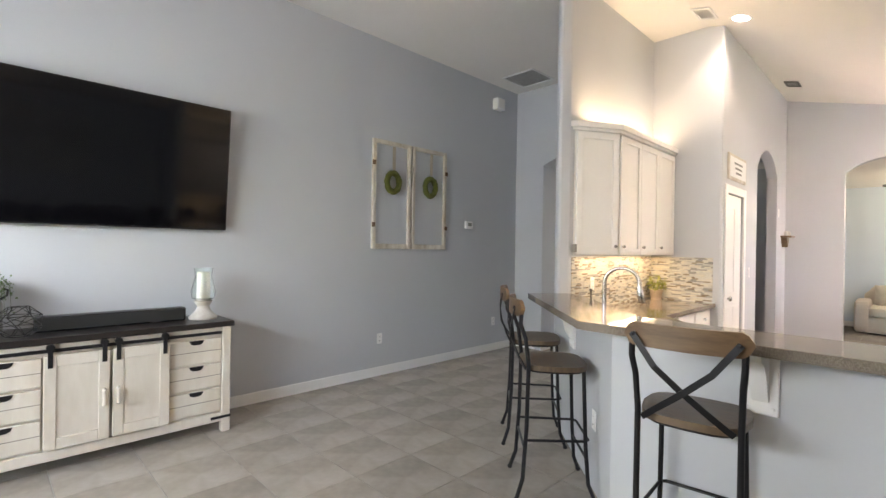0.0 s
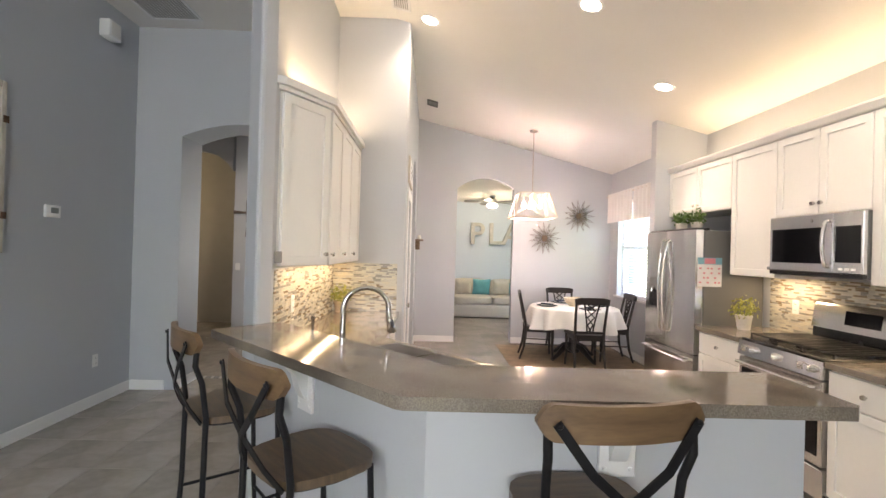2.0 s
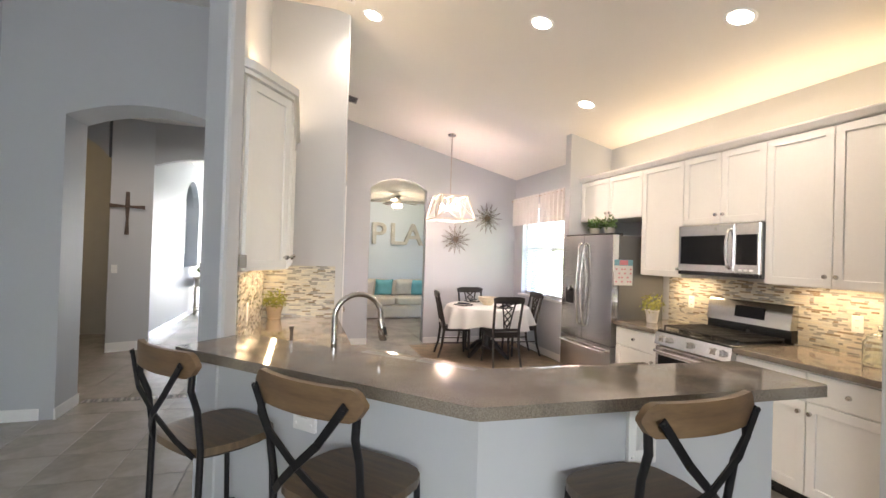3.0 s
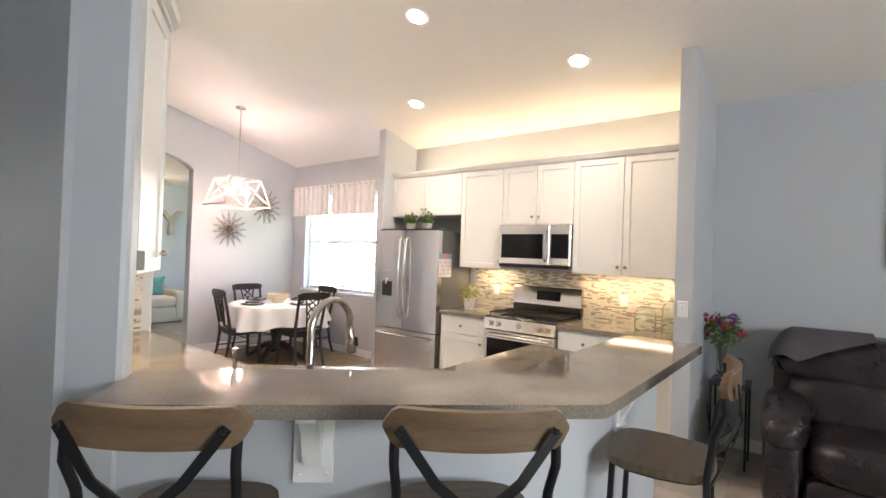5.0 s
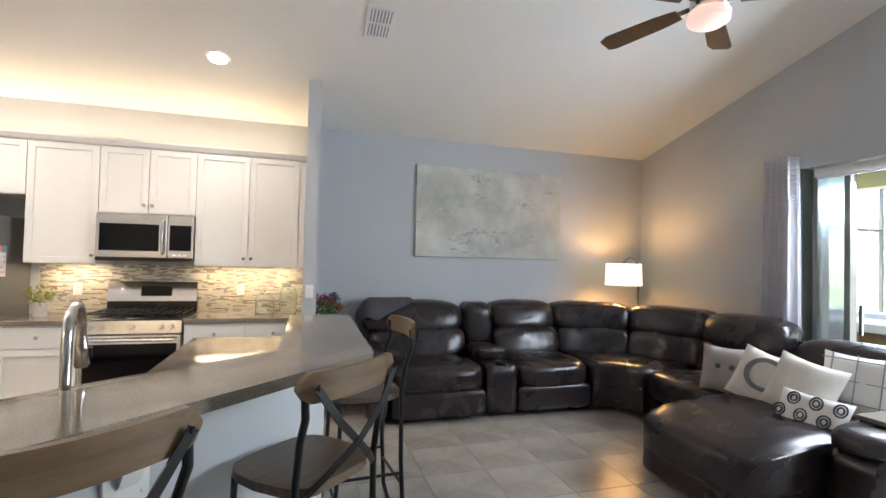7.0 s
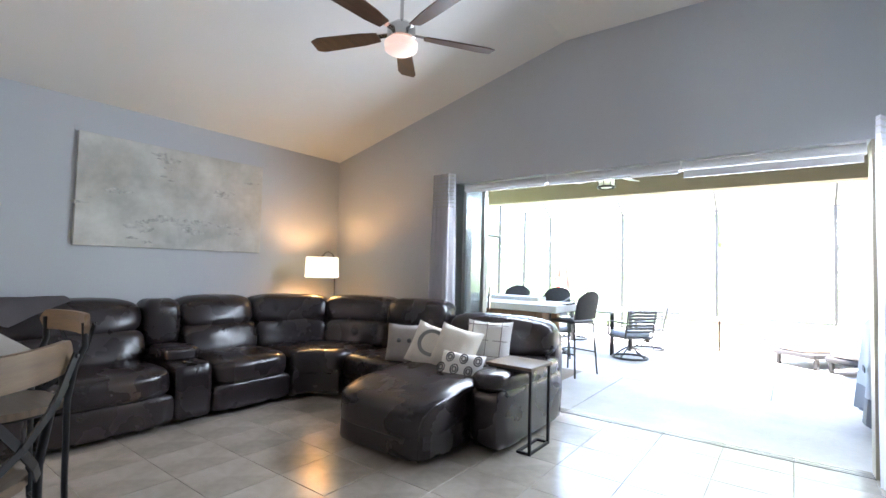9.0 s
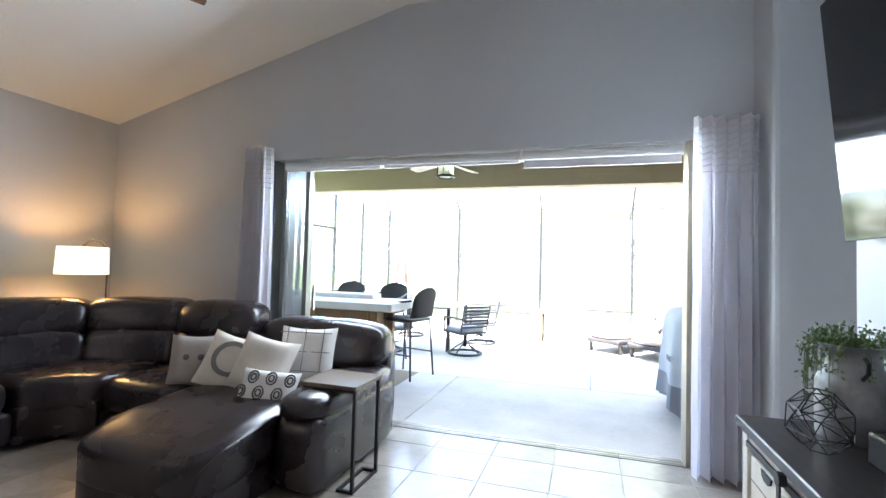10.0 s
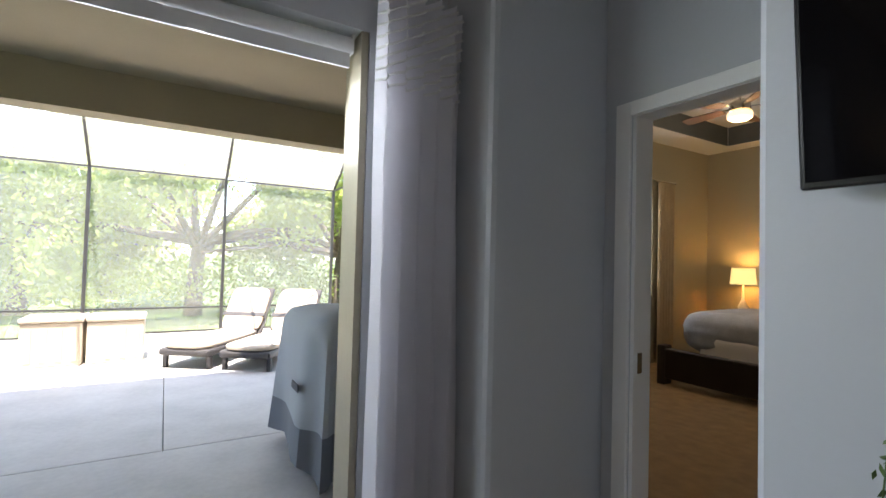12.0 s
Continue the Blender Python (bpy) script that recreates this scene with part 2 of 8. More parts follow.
def prism(bm, pts, a, b, place):
    """A polygon of pairs, drawn out from a to b; place(u, v, w) gives the point."""
    lo = [bm.verts.new(place(u, v, a)) for u, v in pts]
    hi = [bm.verts.new(place(u, v, b)) for u, v in pts]
    fs = [bm.faces.new(lo), bm.faces.new(hi[::-1])]
    for i in range(len(pts)):
        j = (i + 1) % len(pts)
        fs.append(bm.faces.new((lo[i], lo[j], hi[j], hi[i])))
    return fs


def in_x(u, v, w):
    return (w, u, v)


def in_y(u, v, w):
    return (u, w, v)


def in_z(u, v, w):
    return (u, v, w)


def bevel_all(bm, off, seg=1, angle=30):
    es = [e for e in bm.edges if len(e.link_faces) == 2 and e.calc_face_angle(0) > radians(angle)]
    bmesh.ops.bevel(bm, geom=es, offset=off, segments=seg, profile=0.5, affect="EDGES", clamp_overlap=True)
    return bm


def tube(bm, pts, r, seg=8, closed=False):
    """A round bar along points; r is one radius or one a point."""
    pts = [Vector(p) for p in pts]
    n = len(pts)
    rs = r if isinstance(r, (list, tuple)) else [r] * n
    rings, up = [], None
    for i, p in enumerate(pts):
        a = pts[(i - 1) % n] if closed or i else p
        b = pts[(i + 1) % n] if closed or i < n - 1 else p
        d = (b - a).normalized()
        if up is None:
            up = d.orthogonal().normalized()
        side = d.cross(up)
        if side.length < 1e-4:
            side = d.orthogonal()
        side.normalize()
        up = side.cross(d).normalized()
        rings.append([bm.verts.new(p + rs[i] * (math.cos(k * math.tau / seg) * side + math.sin(k * math.tau / seg) * up)) for k in range(seg)])
    for i in range(n if closed else n - 1):
        u, v = rings[i], rings[(i + 1) % n]
        for k in range(seg):
            bm.faces.new((u[k], u[(k + 1) % seg], v[(k + 1) % seg], v[k]))
    if not closed:
        bm.faces.new(rings[0][::-1])
        bm.faces.new(rings[-1])
    return bm


def lathe(bm, prof, c=(0, 0, 0), seg=20, sx=1.0, sy=1.0):
    """A turned shape from pairs of radius and height; a zero radius closes it."""
    rings = []
    for r, z in prof:
        if r < 1e-5:
            rings.append([bm.verts.new((c[0], c[1], c[2] + z))])
        else:
            rings.append([bm.verts.new((c[0] + sx * r * math.cos(k * math.tau / seg), c[1] + sy * r * math.sin(k * math.tau / seg), c[2] + z)) for k in range(seg)])
    for u, v in zip(rings, rings[1:]):
        for k in range(seg):
            j = (k + 1) % seg
            if len(u) == 1 and len(v) > 1:
                bm.faces.new((u[0], v[k], v[j]))
            elif len(v) == 1 and len(u) > 1:
                bm.faces.new((u[k], u[j], v[0]))
            elif len(u) > 1:
                bm.faces.new((u[k], u[j], v[j], v[k]))
    return bm


def arch_header(u0, u1, spring, peak, top, n=14):
    """The wall over an arched opening, as a polygon of (u, z); top is a pair of heights at u0 and u1."""
    pts = [(u0, top[0])]
    half, rise, mid = (u1 - u0) / 2, peak - spring, (u0 + u1) / 2
    rad = (half * half + rise * rise) / (2 * rise)
    for i in range(n + 1):
        u = u0 + (u1 - u0) * i / n
        pts.append((u, peak - rad + math.sqrt(max(0.0, rad * rad - (u - mid) ** 2))))
    return pts + [(u1, top[1])]

# ---- the large structure ----
SOUTH, NORTH, WEST, EAST = -1.07, 5.02, -1.15, 9.18
FLAT = 3.735


def wall(name, build, label, material=PAINT):
    bm = bmesh.new()
    build(bm)
    return solid(name, bm, material, label, "wall", kind="structure")


def w_south(bm):
    lo, hi, t = SOUTH - 0.18, SOUTH, 2.95
    for q in ([(-1.35, 0), (7.12, 0), (7.12, t), (-1.35, t)], [(7.12, 0), (8.86, 0), (8.86, 0.88), (7.12, 0.88)], [(7.12, 2.38), (8.86, 2.38), (8.86, t), (7.12, t)], [(8.86, 0), (9.36, 0), (9.36, t), (8.86, t)]):
        prism(bm, q, lo, hi, in_y)


def w_west(bm):
    lo, hi = WEST - 0.2, WEST
    prism(bm, [(SOUTH, 0), (0.997, 0), (0.997, 3.40), (SOUTH, 2.90)], lo, hi, in_x)
    prism(bm, [(0.997, 2.385), (4.659, 2.385), (4.659, 3.80), (2.34, 3.80), (0.997, 3.46)], lo, hi, in_x)
    prism(bm, [(4.659, 0), (5.045, 0), (5.045, 3.80), (4.659, 3.80)], lo, hi, in_x)


def w_niche(bm):
    prism(bm, [(-1.35, 5.045), (-0.80, 5.045), (-0.779, 5.054), (-0.77, 5.075), (-0.77, 5.83), (-1.35, 5.83)], 0, 3.8, in_z)
    prism(bm, [(-0.77, 0), (-0.62, 0), (-0.62, 2.09), (0.14, 2.09), (0.14, 0), (0.35, 0), (0.35, 3.8), (-0.77, 3.8)], 5.715, 5.83, in_y)


def w_tv(bm):
    prism(bm, [(0.236, 5.02), (6.3, 5.02), (6.3, 5.2), (0.216, 5.2), (0.216, 5.04)], 0, 3.8, in_z)
    prism(bm, [(0.216, 5.2), (0.35, 5.2), (0.35, 5.715), (0.216, 5.715)], 0, 3.8, in_z)


def w_hall(bm):
    lo, hi = 6.3, 6.72
    prism(bm, [(4.55, 0), (5.2, 0), (5.2, 3.8), (4.55, 3.8)], lo, hi, in_x)
    prism(bm, [(2.92, 0), (3.28, 0), (3.28, 3.8), (2.92, 3.8)], lo, hi, in_x)
    prism(bm, arch_header(3.28, 4.55, 2.62, 2.76, (3.8, 3.8)), lo, hi, in_x)


def w_kitchen_north(bm):
    prism(bm, [(4.17, 2.885), (6.3, 2.885), (6.3, 3.075), (4.262, 3.075), (4.24, 3.055), (4.095, 2.955), (4.09, 2.94), (4.10, 2.925)], 0, 3.8, in_z)


def w_pantry(bm):
    prism(bm, [(5.915, 2.215), (5.93, 2.2), (6.09, 2.2), (6.09, 2.885), (5.915, 2.885)], 0, 3.8, in_z)
    top = 3.72
    prism(bm, [(6.09, 2.06), (6.72, 2.06), (6.72, top), (6.09, top)], 2.2, 2.32, in_y)
    prism(bm, [(6.72, 0), (7.38, 0), (7.38, top), (6.72, top)], 2.2, 2.32, in_y)
    prism(bm, arch_header(7.38, 8.55, 2.48, 2.76, (top, top)), 2.2, 2.32, in_y)
    prism(bm, [(8.55, 0), (EAST, 0), (EAST, top), (8.55, top)], 2.2, 2.32, in_y)


def w_east(bm):
    lo, hi = EAST, EAST + 0.15
    prism(bm, [(SOUTH, 0), (0.58, 0), (0.58, ceil(0.58) + 0.05), (SOUTH, ceil(SOUTH) + 0.05)], lo, hi, in_x)
    prism(bm, [(1.53, 0), (2.32, 0), (2.32, ceil(2.32) + 0.05), (1.53, ceil(1.53) + 0.05)], lo, hi, in_x)
    prism(bm, arch_header(0.58, 1.53, 2.57, 2.745, (ceil(0.58) + 0.05, ceil(1.53) + 0.05)), lo, hi, in_x)


def stub(x0, x1, y1):
    def build(bm):
        prism(bm, [(SOUTH, 0), (y1, 0), (y1, ceil(y1) + 0.03), (SOUTH, ceil(SOUTH) + 0.03)], x0, x1, in_x)
        bevel_all(bm, 0.015, 2)
    return build


wall("wall_south", w_south, "grey-blue painted wall with the dining window")
wall("wall_west", w_west, "grey-blue gable wall with the wide slider opening")
wall("wall_niche", w_niche, "grey-blue corner wall around the bedroom door")
wall("wall_tv", w_tv, "long grey-blue painted wall behind the television")
wall("wall_hall", w_hall, "grey-blue wall with an arched hall opening")
wall("wall_kitchen_north", w_kitchen_north, "short wall end beside the raised bar")
wall("wall_pantry", w_pantry, "tall wall with pantry door and arch")
wall("wall_east", w_east, "dining room wall with an arched opening")
wall("wall_fridge_fin", stub(6.475, 6.588, -0.50), "full-height wall fin beside the fridge")
wall("wall_pillar", stub(3.025, 3.142, -0.25), "full-height wall stub between kitchen and sofa")


def w_ceiling(bm):
    prism(bm, [(SOUTH - 0.18, ceil(SOUTH - 0.18)), (2.34, FLAT), (5.85, FLAT), (5.85, FLAT + 0.1), (2.34, FLAT + 0.1), (SOUTH - 0.18, ceil(SOUTH - 0.18) + 0.1)], -1.35, 9.36, in_x)


wall("ceiling", w_ceiling, "white vaulted ceiling with a flat top", CEIL)

# floor: grout bed with single tiles on it
solid("floor", nbox(-1.176, 16.3, -1.3, 8.5, -0.12, -0.004), GROUT, "grey porcelain tile floor with pale grout", "floor", kind="structure")

# knee wall of the raised bar
def w_knee(bm):
    prism(bm, [(4.085, 2.942), (3.036, 1.957), (3.036, 0.61), (3.16, 0.61), (3.16, 1.90), (4.17, 2.85), (4.17, 2.884), (4.10, 2.924)], 0, 1.02, in_z)


wall("wall_knee", w_knee, "pale blue-grey knee wall under the raised bar")


def skirting(name, x0, x1, y0, y1, h=0.10):
    bm = nbox(x0, x1, y0, y1, 0, h)
    es = [e for e in bm.edges if all(v.co.z > h - 0.001 for v in e.verts)]
    bmesh.ops.bevel(bm, geom=es, offset=0.006, segments=2, affect="EDGES")
    solid(name, bm, TRIM, "white painted baseboard", "baseboard", kind="structure")


skirting("baseboard", 0.2, 6.285, 5.004, 5.0195)
skirting("baseboard", 6.284, 6.2995, 4.66, 5.004)
skirting("baseboard", 6.284, 6.72, 4.535, 4.5495)
skirting("baseboard", -1.1495, -1.134, SOUTH + 0.015, 0.997)
skirting("baseboard", -1.1495, -0.77, 5.03, 5.0445)
skirting("baseboard", -0.7695, -0.755, 5.045, 5.70)
skirting("baseboard", EAST - 0.016, EAST - 0.0005, SOUTH + 0.016, 0.58)
skirting("baseboard", EAST - 0.016, EAST - 0.0005, 1.53, 2.2)
skirting("baseboard", 6.589, EAST, SOUTH + 0.0005, SOUTH + 0.016)
skirting("baseboard", -1.134, 3.024, SOUTH + 0.0005, SOUTH + 0.016)
skirting("baseboard", 6.81, 7.38, 2.184, 2.1995)
skirting("baseboard", 8.55, EAST - 0.016, 2.184, 2.1995)

# ---- shaped helpers ----
def superbox(bm, c, half, n=6.0, cuts=7, wrinkle=0.0, seed=0.0, bend=None):
    """A padded block with round edges; n sets how square it is."""
    bmesh.ops.create_cube(bm, size=2.0)
    bmesh.ops.subdivide_edges(bm, edges=list(bm.edges), cuts=cuts, use_grid_fill=True)
    for v in bm.verts:
        p = v.co.copy()
        s = 1.0 / (abs(p.x) ** n + abs(p.y) ** n + abs(p.z) ** n) ** (1.0 / n)
        q = Vector((p.x * s * half[0], p.y * s * half[1], p.z * s * half[2]))
        if wrinkle:
            w = noise.noise(Vector((q.x * 5 + seed, q.y * 5, q.z * 9))) + 0.5 * noise.noise(Vector((q.x * 14 + seed, q.y * 14, q.z * 20)))
            q += q.normalized() * w * wrinkle
        q += Vector(c)
        v.co = Vector(bend(q)) if bend else q
    return bm


def leaf_tuft(bm, c, r, count, size, rnd, droop=0.0, flat=1.0):
    """Many small folded leaves round a centre."""
    for _ in range(count):
        d = Vector((rnd.gauss(0, 1), rnd.gauss(0, 1), rnd.gauss(0, 1) * flat))
        d.normalize()
        p = Vector(c) + d * r * rnd.uniform(0.45, 1.0)
        p.z -= droop * rnd.random()
        a = d.orthogonal().normalized()
        a = (Matrix.Rotation(rnd.uniform(0, 6.28), 3, d) @ a + 0.5 * d).normalized()
        b = a.cross(d).normalized()
        s = size * rnd.uniform(0.6, 1.3)
        q = [p, p + a * s * 0.5 + b * s * 0.28, p + a * s, p + a * s * 0.5 - b * s * 0.28]
        v = [bm.verts.new(x) for x in q]
        bm.faces.new((v[0], v[1], v[2]))
        bm.faces.new((v[0], v[2], v[3]))


def shaker(parent, name, x0, x1, z0, z1, y, face, knob=None, place=None, frame_w=0.055, knob_mat=None):
    """A shaker door or drawer front: frame, sunk panel and knob. place maps (along, out, up)."""
    f = place or (lambda u, o, z: (u, y + face * o, z))
    bm = bmesh.new()
    w = frame_w
    t = 0.02

    def slab(u0, u1, v0, v1, o0, o1, bev):
        start = set(bm.verts)
        box(bm, u0, u1, o0, o1, v0, v1, bev)
        for v in [v for v in bm.verts if v not in start]:
            v.co = Vector(f(v.co.x, v.co.y, v.co.z))
    framed = z1 - z0 > 0.2
    if framed:
        rings = []
        for inset, o in ((0, 0), (0, t - 0.002), (0.002, t), (w - 0.002, t), (w, t - 0.002), (w, 0)):
            rings.append([bm.verts.new(f(u, o, v)) for u, v in ((x0 + inset, z0 + inset), (x1 - inset, z0 + inset), (x1 - inset, z1 - inset), (x0 + inset, z1 - inset))])
        for i in range(6):
            p, q = rings[i], rings[(i + 1) % 6]
            for k in range(4):
                bm.faces.new((p[k], p[(k + 1) % 4], q[(k + 1) % 4], q[k]))
    else:
        slab(x0, x1, z0, z1, 0, t, 0.003)
    d = part(name, bm, CAB, parent)
    if framed:
        bm = bmesh.new()
        slab(x0 + w + 0.0005, x1 - w - 0.0005, z0 + w + 0.0005, z1 - w - 0.0005, 0.001, t - 0.010, 0)
        part("panel", bm, CAB, d)
    if knob:
        kb = bmesh.new()
        a, b = Vector(f(knob[0], t, knob[1])), Vector(f(knob[0], t + 0.028, knob[1]))
        tube(kb, [a, a.lerp(b, 0.5), a.lerp(b, 0.55), b], [0.006, 0.006, 0.015, 0.013], 12)
        part("knob", kb, CHROME, d, "brushed nickel knob", smooth=True)
    return d


# ---- kitchen ----
# raised bar top of speckled stone on the knee wall
bm = bmesh.new()
prism(bm, [(3.915, 3.085), (3.888, 3.093), (2.845, 2.058), (2.832, 2.03), (2.810, 0.63), (2.828, 0.61), (3.20, 0.61), (3.22, 0.63), (3.24, 1.885), (4.165, 2.80), (4.165, 2.882), (4.098, 2.922), (4.08, 2.95)], 1.021, 1.064, in_z)
bevel_all(bm, 0.008, 3)
bar = solid("bar_counter", bm, QUARTZ, "raised grey speckled stone bar top with rounded edge", "bar counter", smooth=True)

# lower sink counter behind the bar, and its run under the north cabinets
bm = bmesh.new()
prism(bm, [(3.165, 0.62), (3.84, 0.60), (3.84, 1.58), (4.57, 2.24), (5.91, 2.24), (5.91, 2.88), (4.205, 2.88), (3.165, 1.89)], 0.875, 0.914, in_z)
sinkctr = thing("worktop", (4.4, 2.3, 0.875), "lower grey stone worktop behind the bar", "worktop")
part("slab", bm, QUARTZ, sinkctr, world=True)
bm = bmesh.new()
prism(bm, [(3.165, 0.66), (3.79, 0.66), (3.79, 1.61), (4.54, 2.29), (5.91, 2.29), (5.91, 2.88), (4.205, 2.88), (3.165, 1.89)], 0.1, 0.874, in_z)
nb = thing("base_cabinet", (4.4, 2.4, 0), "white sink base cabinet behind the raised bar", "cabinet")
part("body", bm, CAB, nb, world=True)
bm = bmesh.new()
prism(bm, [(3.17, 0.68), (3.74, 0.68), (3.74, 1.64), (4.52, 2.36), (5.905, 2.36), (5.905, 2.875), (4.205, 2.875), (3.17, 1.885)], 0.0, 0.1, in_z)
part("toe_kick", bm, BLACK, nb, world=True)
nb2 = thing("drawer_unit", (5.54, 2.29, 0), "white drawer fronts below the north worktop", "cabinet")
for _x in (5.0, 5.46):
    shaker(nb2, "drawer", _x - 5.6, _x - 5.6 + 0.44, 0.70, 0.86, -0.001, -1, (_x - 5.38, 0.78))
    shaker(nb2, "door", _x - 5.6, _x - 5.6 + 0.44, 0.12, 0.69, -0.001, -1, (_x - 5.55, 0.62))

# sink: a steel basin let into the worktop, rim and two bowls
def diag(u, v, z):
    """A place along the sink's own axes: u along the bar, v away from it."""
    return (3.98 + 0.73 * u + 0.67 * v, 2.05 + 0.67 * u - 0.73 * v, z)


sink = thing("kitchen_sink", (3.98, 2.05, 0.914), "undermount steel double sink in the stone worktop", "sink")
for u0, u1 in ((-0.38, -0.01), (0.01, 0.38)):
    bm = bmesh.new()
    rim = [(u0, -0.2), (u1, -0.2), (u1, 0.2), (u0, 0.2)]
    inner = [(u0 + 0.02, -0.18), (u1 - 0.02, -0.18), (u1 - 0.02, 0.18), (u0 + 0.02, 0.18)]
    a = [bm.verts.new(diag(u, v, 0.9165)) for u, v in rim]
    b = [bm.verts.new(diag(u, v, 0.9165)) for u, v in inner]
    c = [bm.verts.new(diag(u * 0.96, v * 0.93, 0.9155)) for u, v in inner]
    for i in range(4):
        j = (i + 1) % 4
        bm.faces.new((a[i], a[j], b[j], b[i]))
        bm.faces.new((b[i], b[j], c[j], c[i]))
    bm.faces.new(c)
    part("bowl", bm, mat("sink_steel", (0.10, 0.095, 0.09), 0.35, 0.9, bump=0.0) if u0 < 0 else bpy.data.materials["sink_steel"], sink, world=True)

faucet = thing("kitchen_faucet", (3.836, 2.40, 0.914), "brushed nickel gooseneck pull-down kitchen faucet", "faucet")
bm = lathe(bmesh.new(), [(0.0, 0), (0.03, 0), (0.03, 0.012), (0.021, 0.02), (0.02, 0.10), (0.016, 0.12), (0, 0.12)])
part("base", bm, CHROME, faucet, smooth=True)
arc = [(0, 0, 0.1), (0, 0, 0.30)] + [(0.105 * (1 - math.cos(a)) * 0.67, -0.105 * (1 - math.cos(a)) * 0.74, 0.30 + 0.115 * math.sin(a)) for a in [math.pi * k / 12 for k in range(1, 12)]] + [(0.14, -0.155, 0.275)]
part("neck", tube(bmesh.new(), arc, 0.0135, 12), CHROME, faucet, smooth=True)
part("spray_head", tube(bmesh.new(), [(0.14, -0.155, 0.285), (0.142, -0.158, 0.25), (0.15, -0.166, 0.175), (0.15, -0.166, 0.165)], [0.0145, 0.018, 0.02, 0.016], 14), CHROME, faucet, smooth=True)
part("spray_button", tube(bmesh.new(), [(0.132, -0.178, 0.24), (0.137, -0.184, 0.20)], 0.006, 8), BLACK, faucet, "black spray button")
faucet.matrix_basis = faucet.matrix_basis @ Matrix.Rotation(radians(-30), 4, "Z") @ Matrix.Diagonal((1.13, 1.13, 0.945, 1))
part("lever", tube(bmesh.new(), [(0, 0, 0.07), (-0.035, -0.03, 0.075), (-0.06, -0.055, 0.12)], [0.009, 0.007, 0.005], 8), CHROME, faucet, smooth=True)
soap = lathe(bmesh.new(), [(0, 0), (0.02, 0), (0.018, 0.01), (0.008, 0.015), (0.008, 0.19), (0.012, 0.20), (0.012, 0.215), (0, 0.215)], (4.02, 2.60, 0.914), 12)
solid("soap_dispenser", soap, CHROME, "slim nickel soap dispenser beside the faucet", "soap dispenser", smooth=True)

# corbels below the bar
def corbel(at, rz):
    c = thing("bar_corbel", at, "white painted moulded bracket under the bar", "bracket", "bar corbels", rz)
    part("back_plate", nbox(-0.065, 0.065, 0.0, 0.018, -0.28, -0.001, 0.003), TRIM, c)
    bm = bmesh.new()
    pts = [(0.018, -0.001), (0.17, -0.001), (0.17, -0.03), (0.12, -0.05), (0.075, -0.10), (0.06, -0.16), (0.035, -0.21), (0.018, -0.225)]
    prism(bm, pts, -0.03, 0.03, lambda u, v, w: (w, u, v))
    bevel_all(bm, 0.006, 2)
    part("scroll", bm, TRIM, c, smooth=True)
    for sx in (-0.045, 0.045):
        part("screw_cap", lathe(bmesh.new(), [(0.008, 0), (0.006, 0.004), (0, 0.005)], (sx, -0.25, 0), 8), TRIM, c).matrix_basis = pose(0, 0.018, -0.25, -90) @ Matrix.Translation((0, 0.25, 0))
    return c


corbel((3.0355, 1.29, 1.02), 90)
corbel((3.632, 2.518, 1.02), 43.2)


def plate(name, at, rz, label, category, kind="outlet"):
    """A white wall plate with an outlet or a rocker switch, facing local +y."""
    p = thing(name, at, label, category, rz=rz)
    bm = nbox(-0.036, 0.036, 0.0, 0.006, -0.058, 0.058, 0.003)
    part("cover_plate", bm, TRIM, p)
    if kind == "outlet":
        for dz in (-0.024, 0.024):
            o = part("socket", nbox(-0.016, 0.016, 0.006, 0.009, dz - 0.014, dz + 0.014, 0.002), TRIM, p)
            for sx in (-0.006, 0.006):
                part("slot", nbox(sx - 0.0012, sx + 0.0012, 0.0088, 0.0094, dz - 0.006, dz + 0.006), BLACK, o)
    else:
        part("rocker", nbox(-0.016, 0.016, 0.006, 0.011, -0.034, 0.034, 0.002), TRIM, p)
    return p


plate("wall_outlet", (3.81, 5.019, 0.41), 180, "white outlet low on the television wall", "outlet")
plate("wall_outlet", (5.80, 5.019, 0.41), 180, "white outlet near the hall corner", "outlet")
plate("wall_outlet", (3.25, 2.16, 0.42), 43.2, "white outlet on the knee wall", "outlet")
plate("wall_outlet", (5.16, SOUTH + 0.012, 1.13), 0, "white outlet in the mosaic backsplash", "outlet")
plate("wall_outlet", (3.75, SOUTH + 0.012, 1.13), 0, "white outlet in the mosaic backsplash", "outlet")
plate("wall_outlet", (4.55, 2.87, 1.13), 180, "white outlet in the north backsplash", "outlet")
plate("light_switch", (3.085, -0.249, 1.17), 0, "white rocker switch on the wall stub end", "switch", "switch")
plate("wall_outlet", (3.024, -0.6, 0.42), 90, "white outlet with plugs behind the stand", "outlet")

# south wall cabinets
FY = -0.68
def upper(name, x0, x1, z0, z1, doors, label, knob_low=True):
    u = thing("wall_cabinet", ((x0 + x1) / 2, SOUTH + 0.001, z0), label, "wall cabinet", "south wall cabinets")
    cx = (x0 + x1) / 2
    part("body", nbox(x0 - cx + 0.001, x1 - cx - 0.001, 0, FY - SOUTH, 0, z1 - z0), CAB, u)
    w = (x1 - x0) / doors
    for k in range(doors):
        a, b = x0 - cx + k * w + 0.003, x0 - cx + (k + 1) * w - 0.003
        if doors == 2:
            kx = b - 0.03 if k == 0 else a + 0.03
        else:
            kx = a + 0.03
        shaker(u, "door", a, b, 0.004, z1 - z0 - 0.004, FY - SOUTH, 1, (kx, 0.075))
    return u


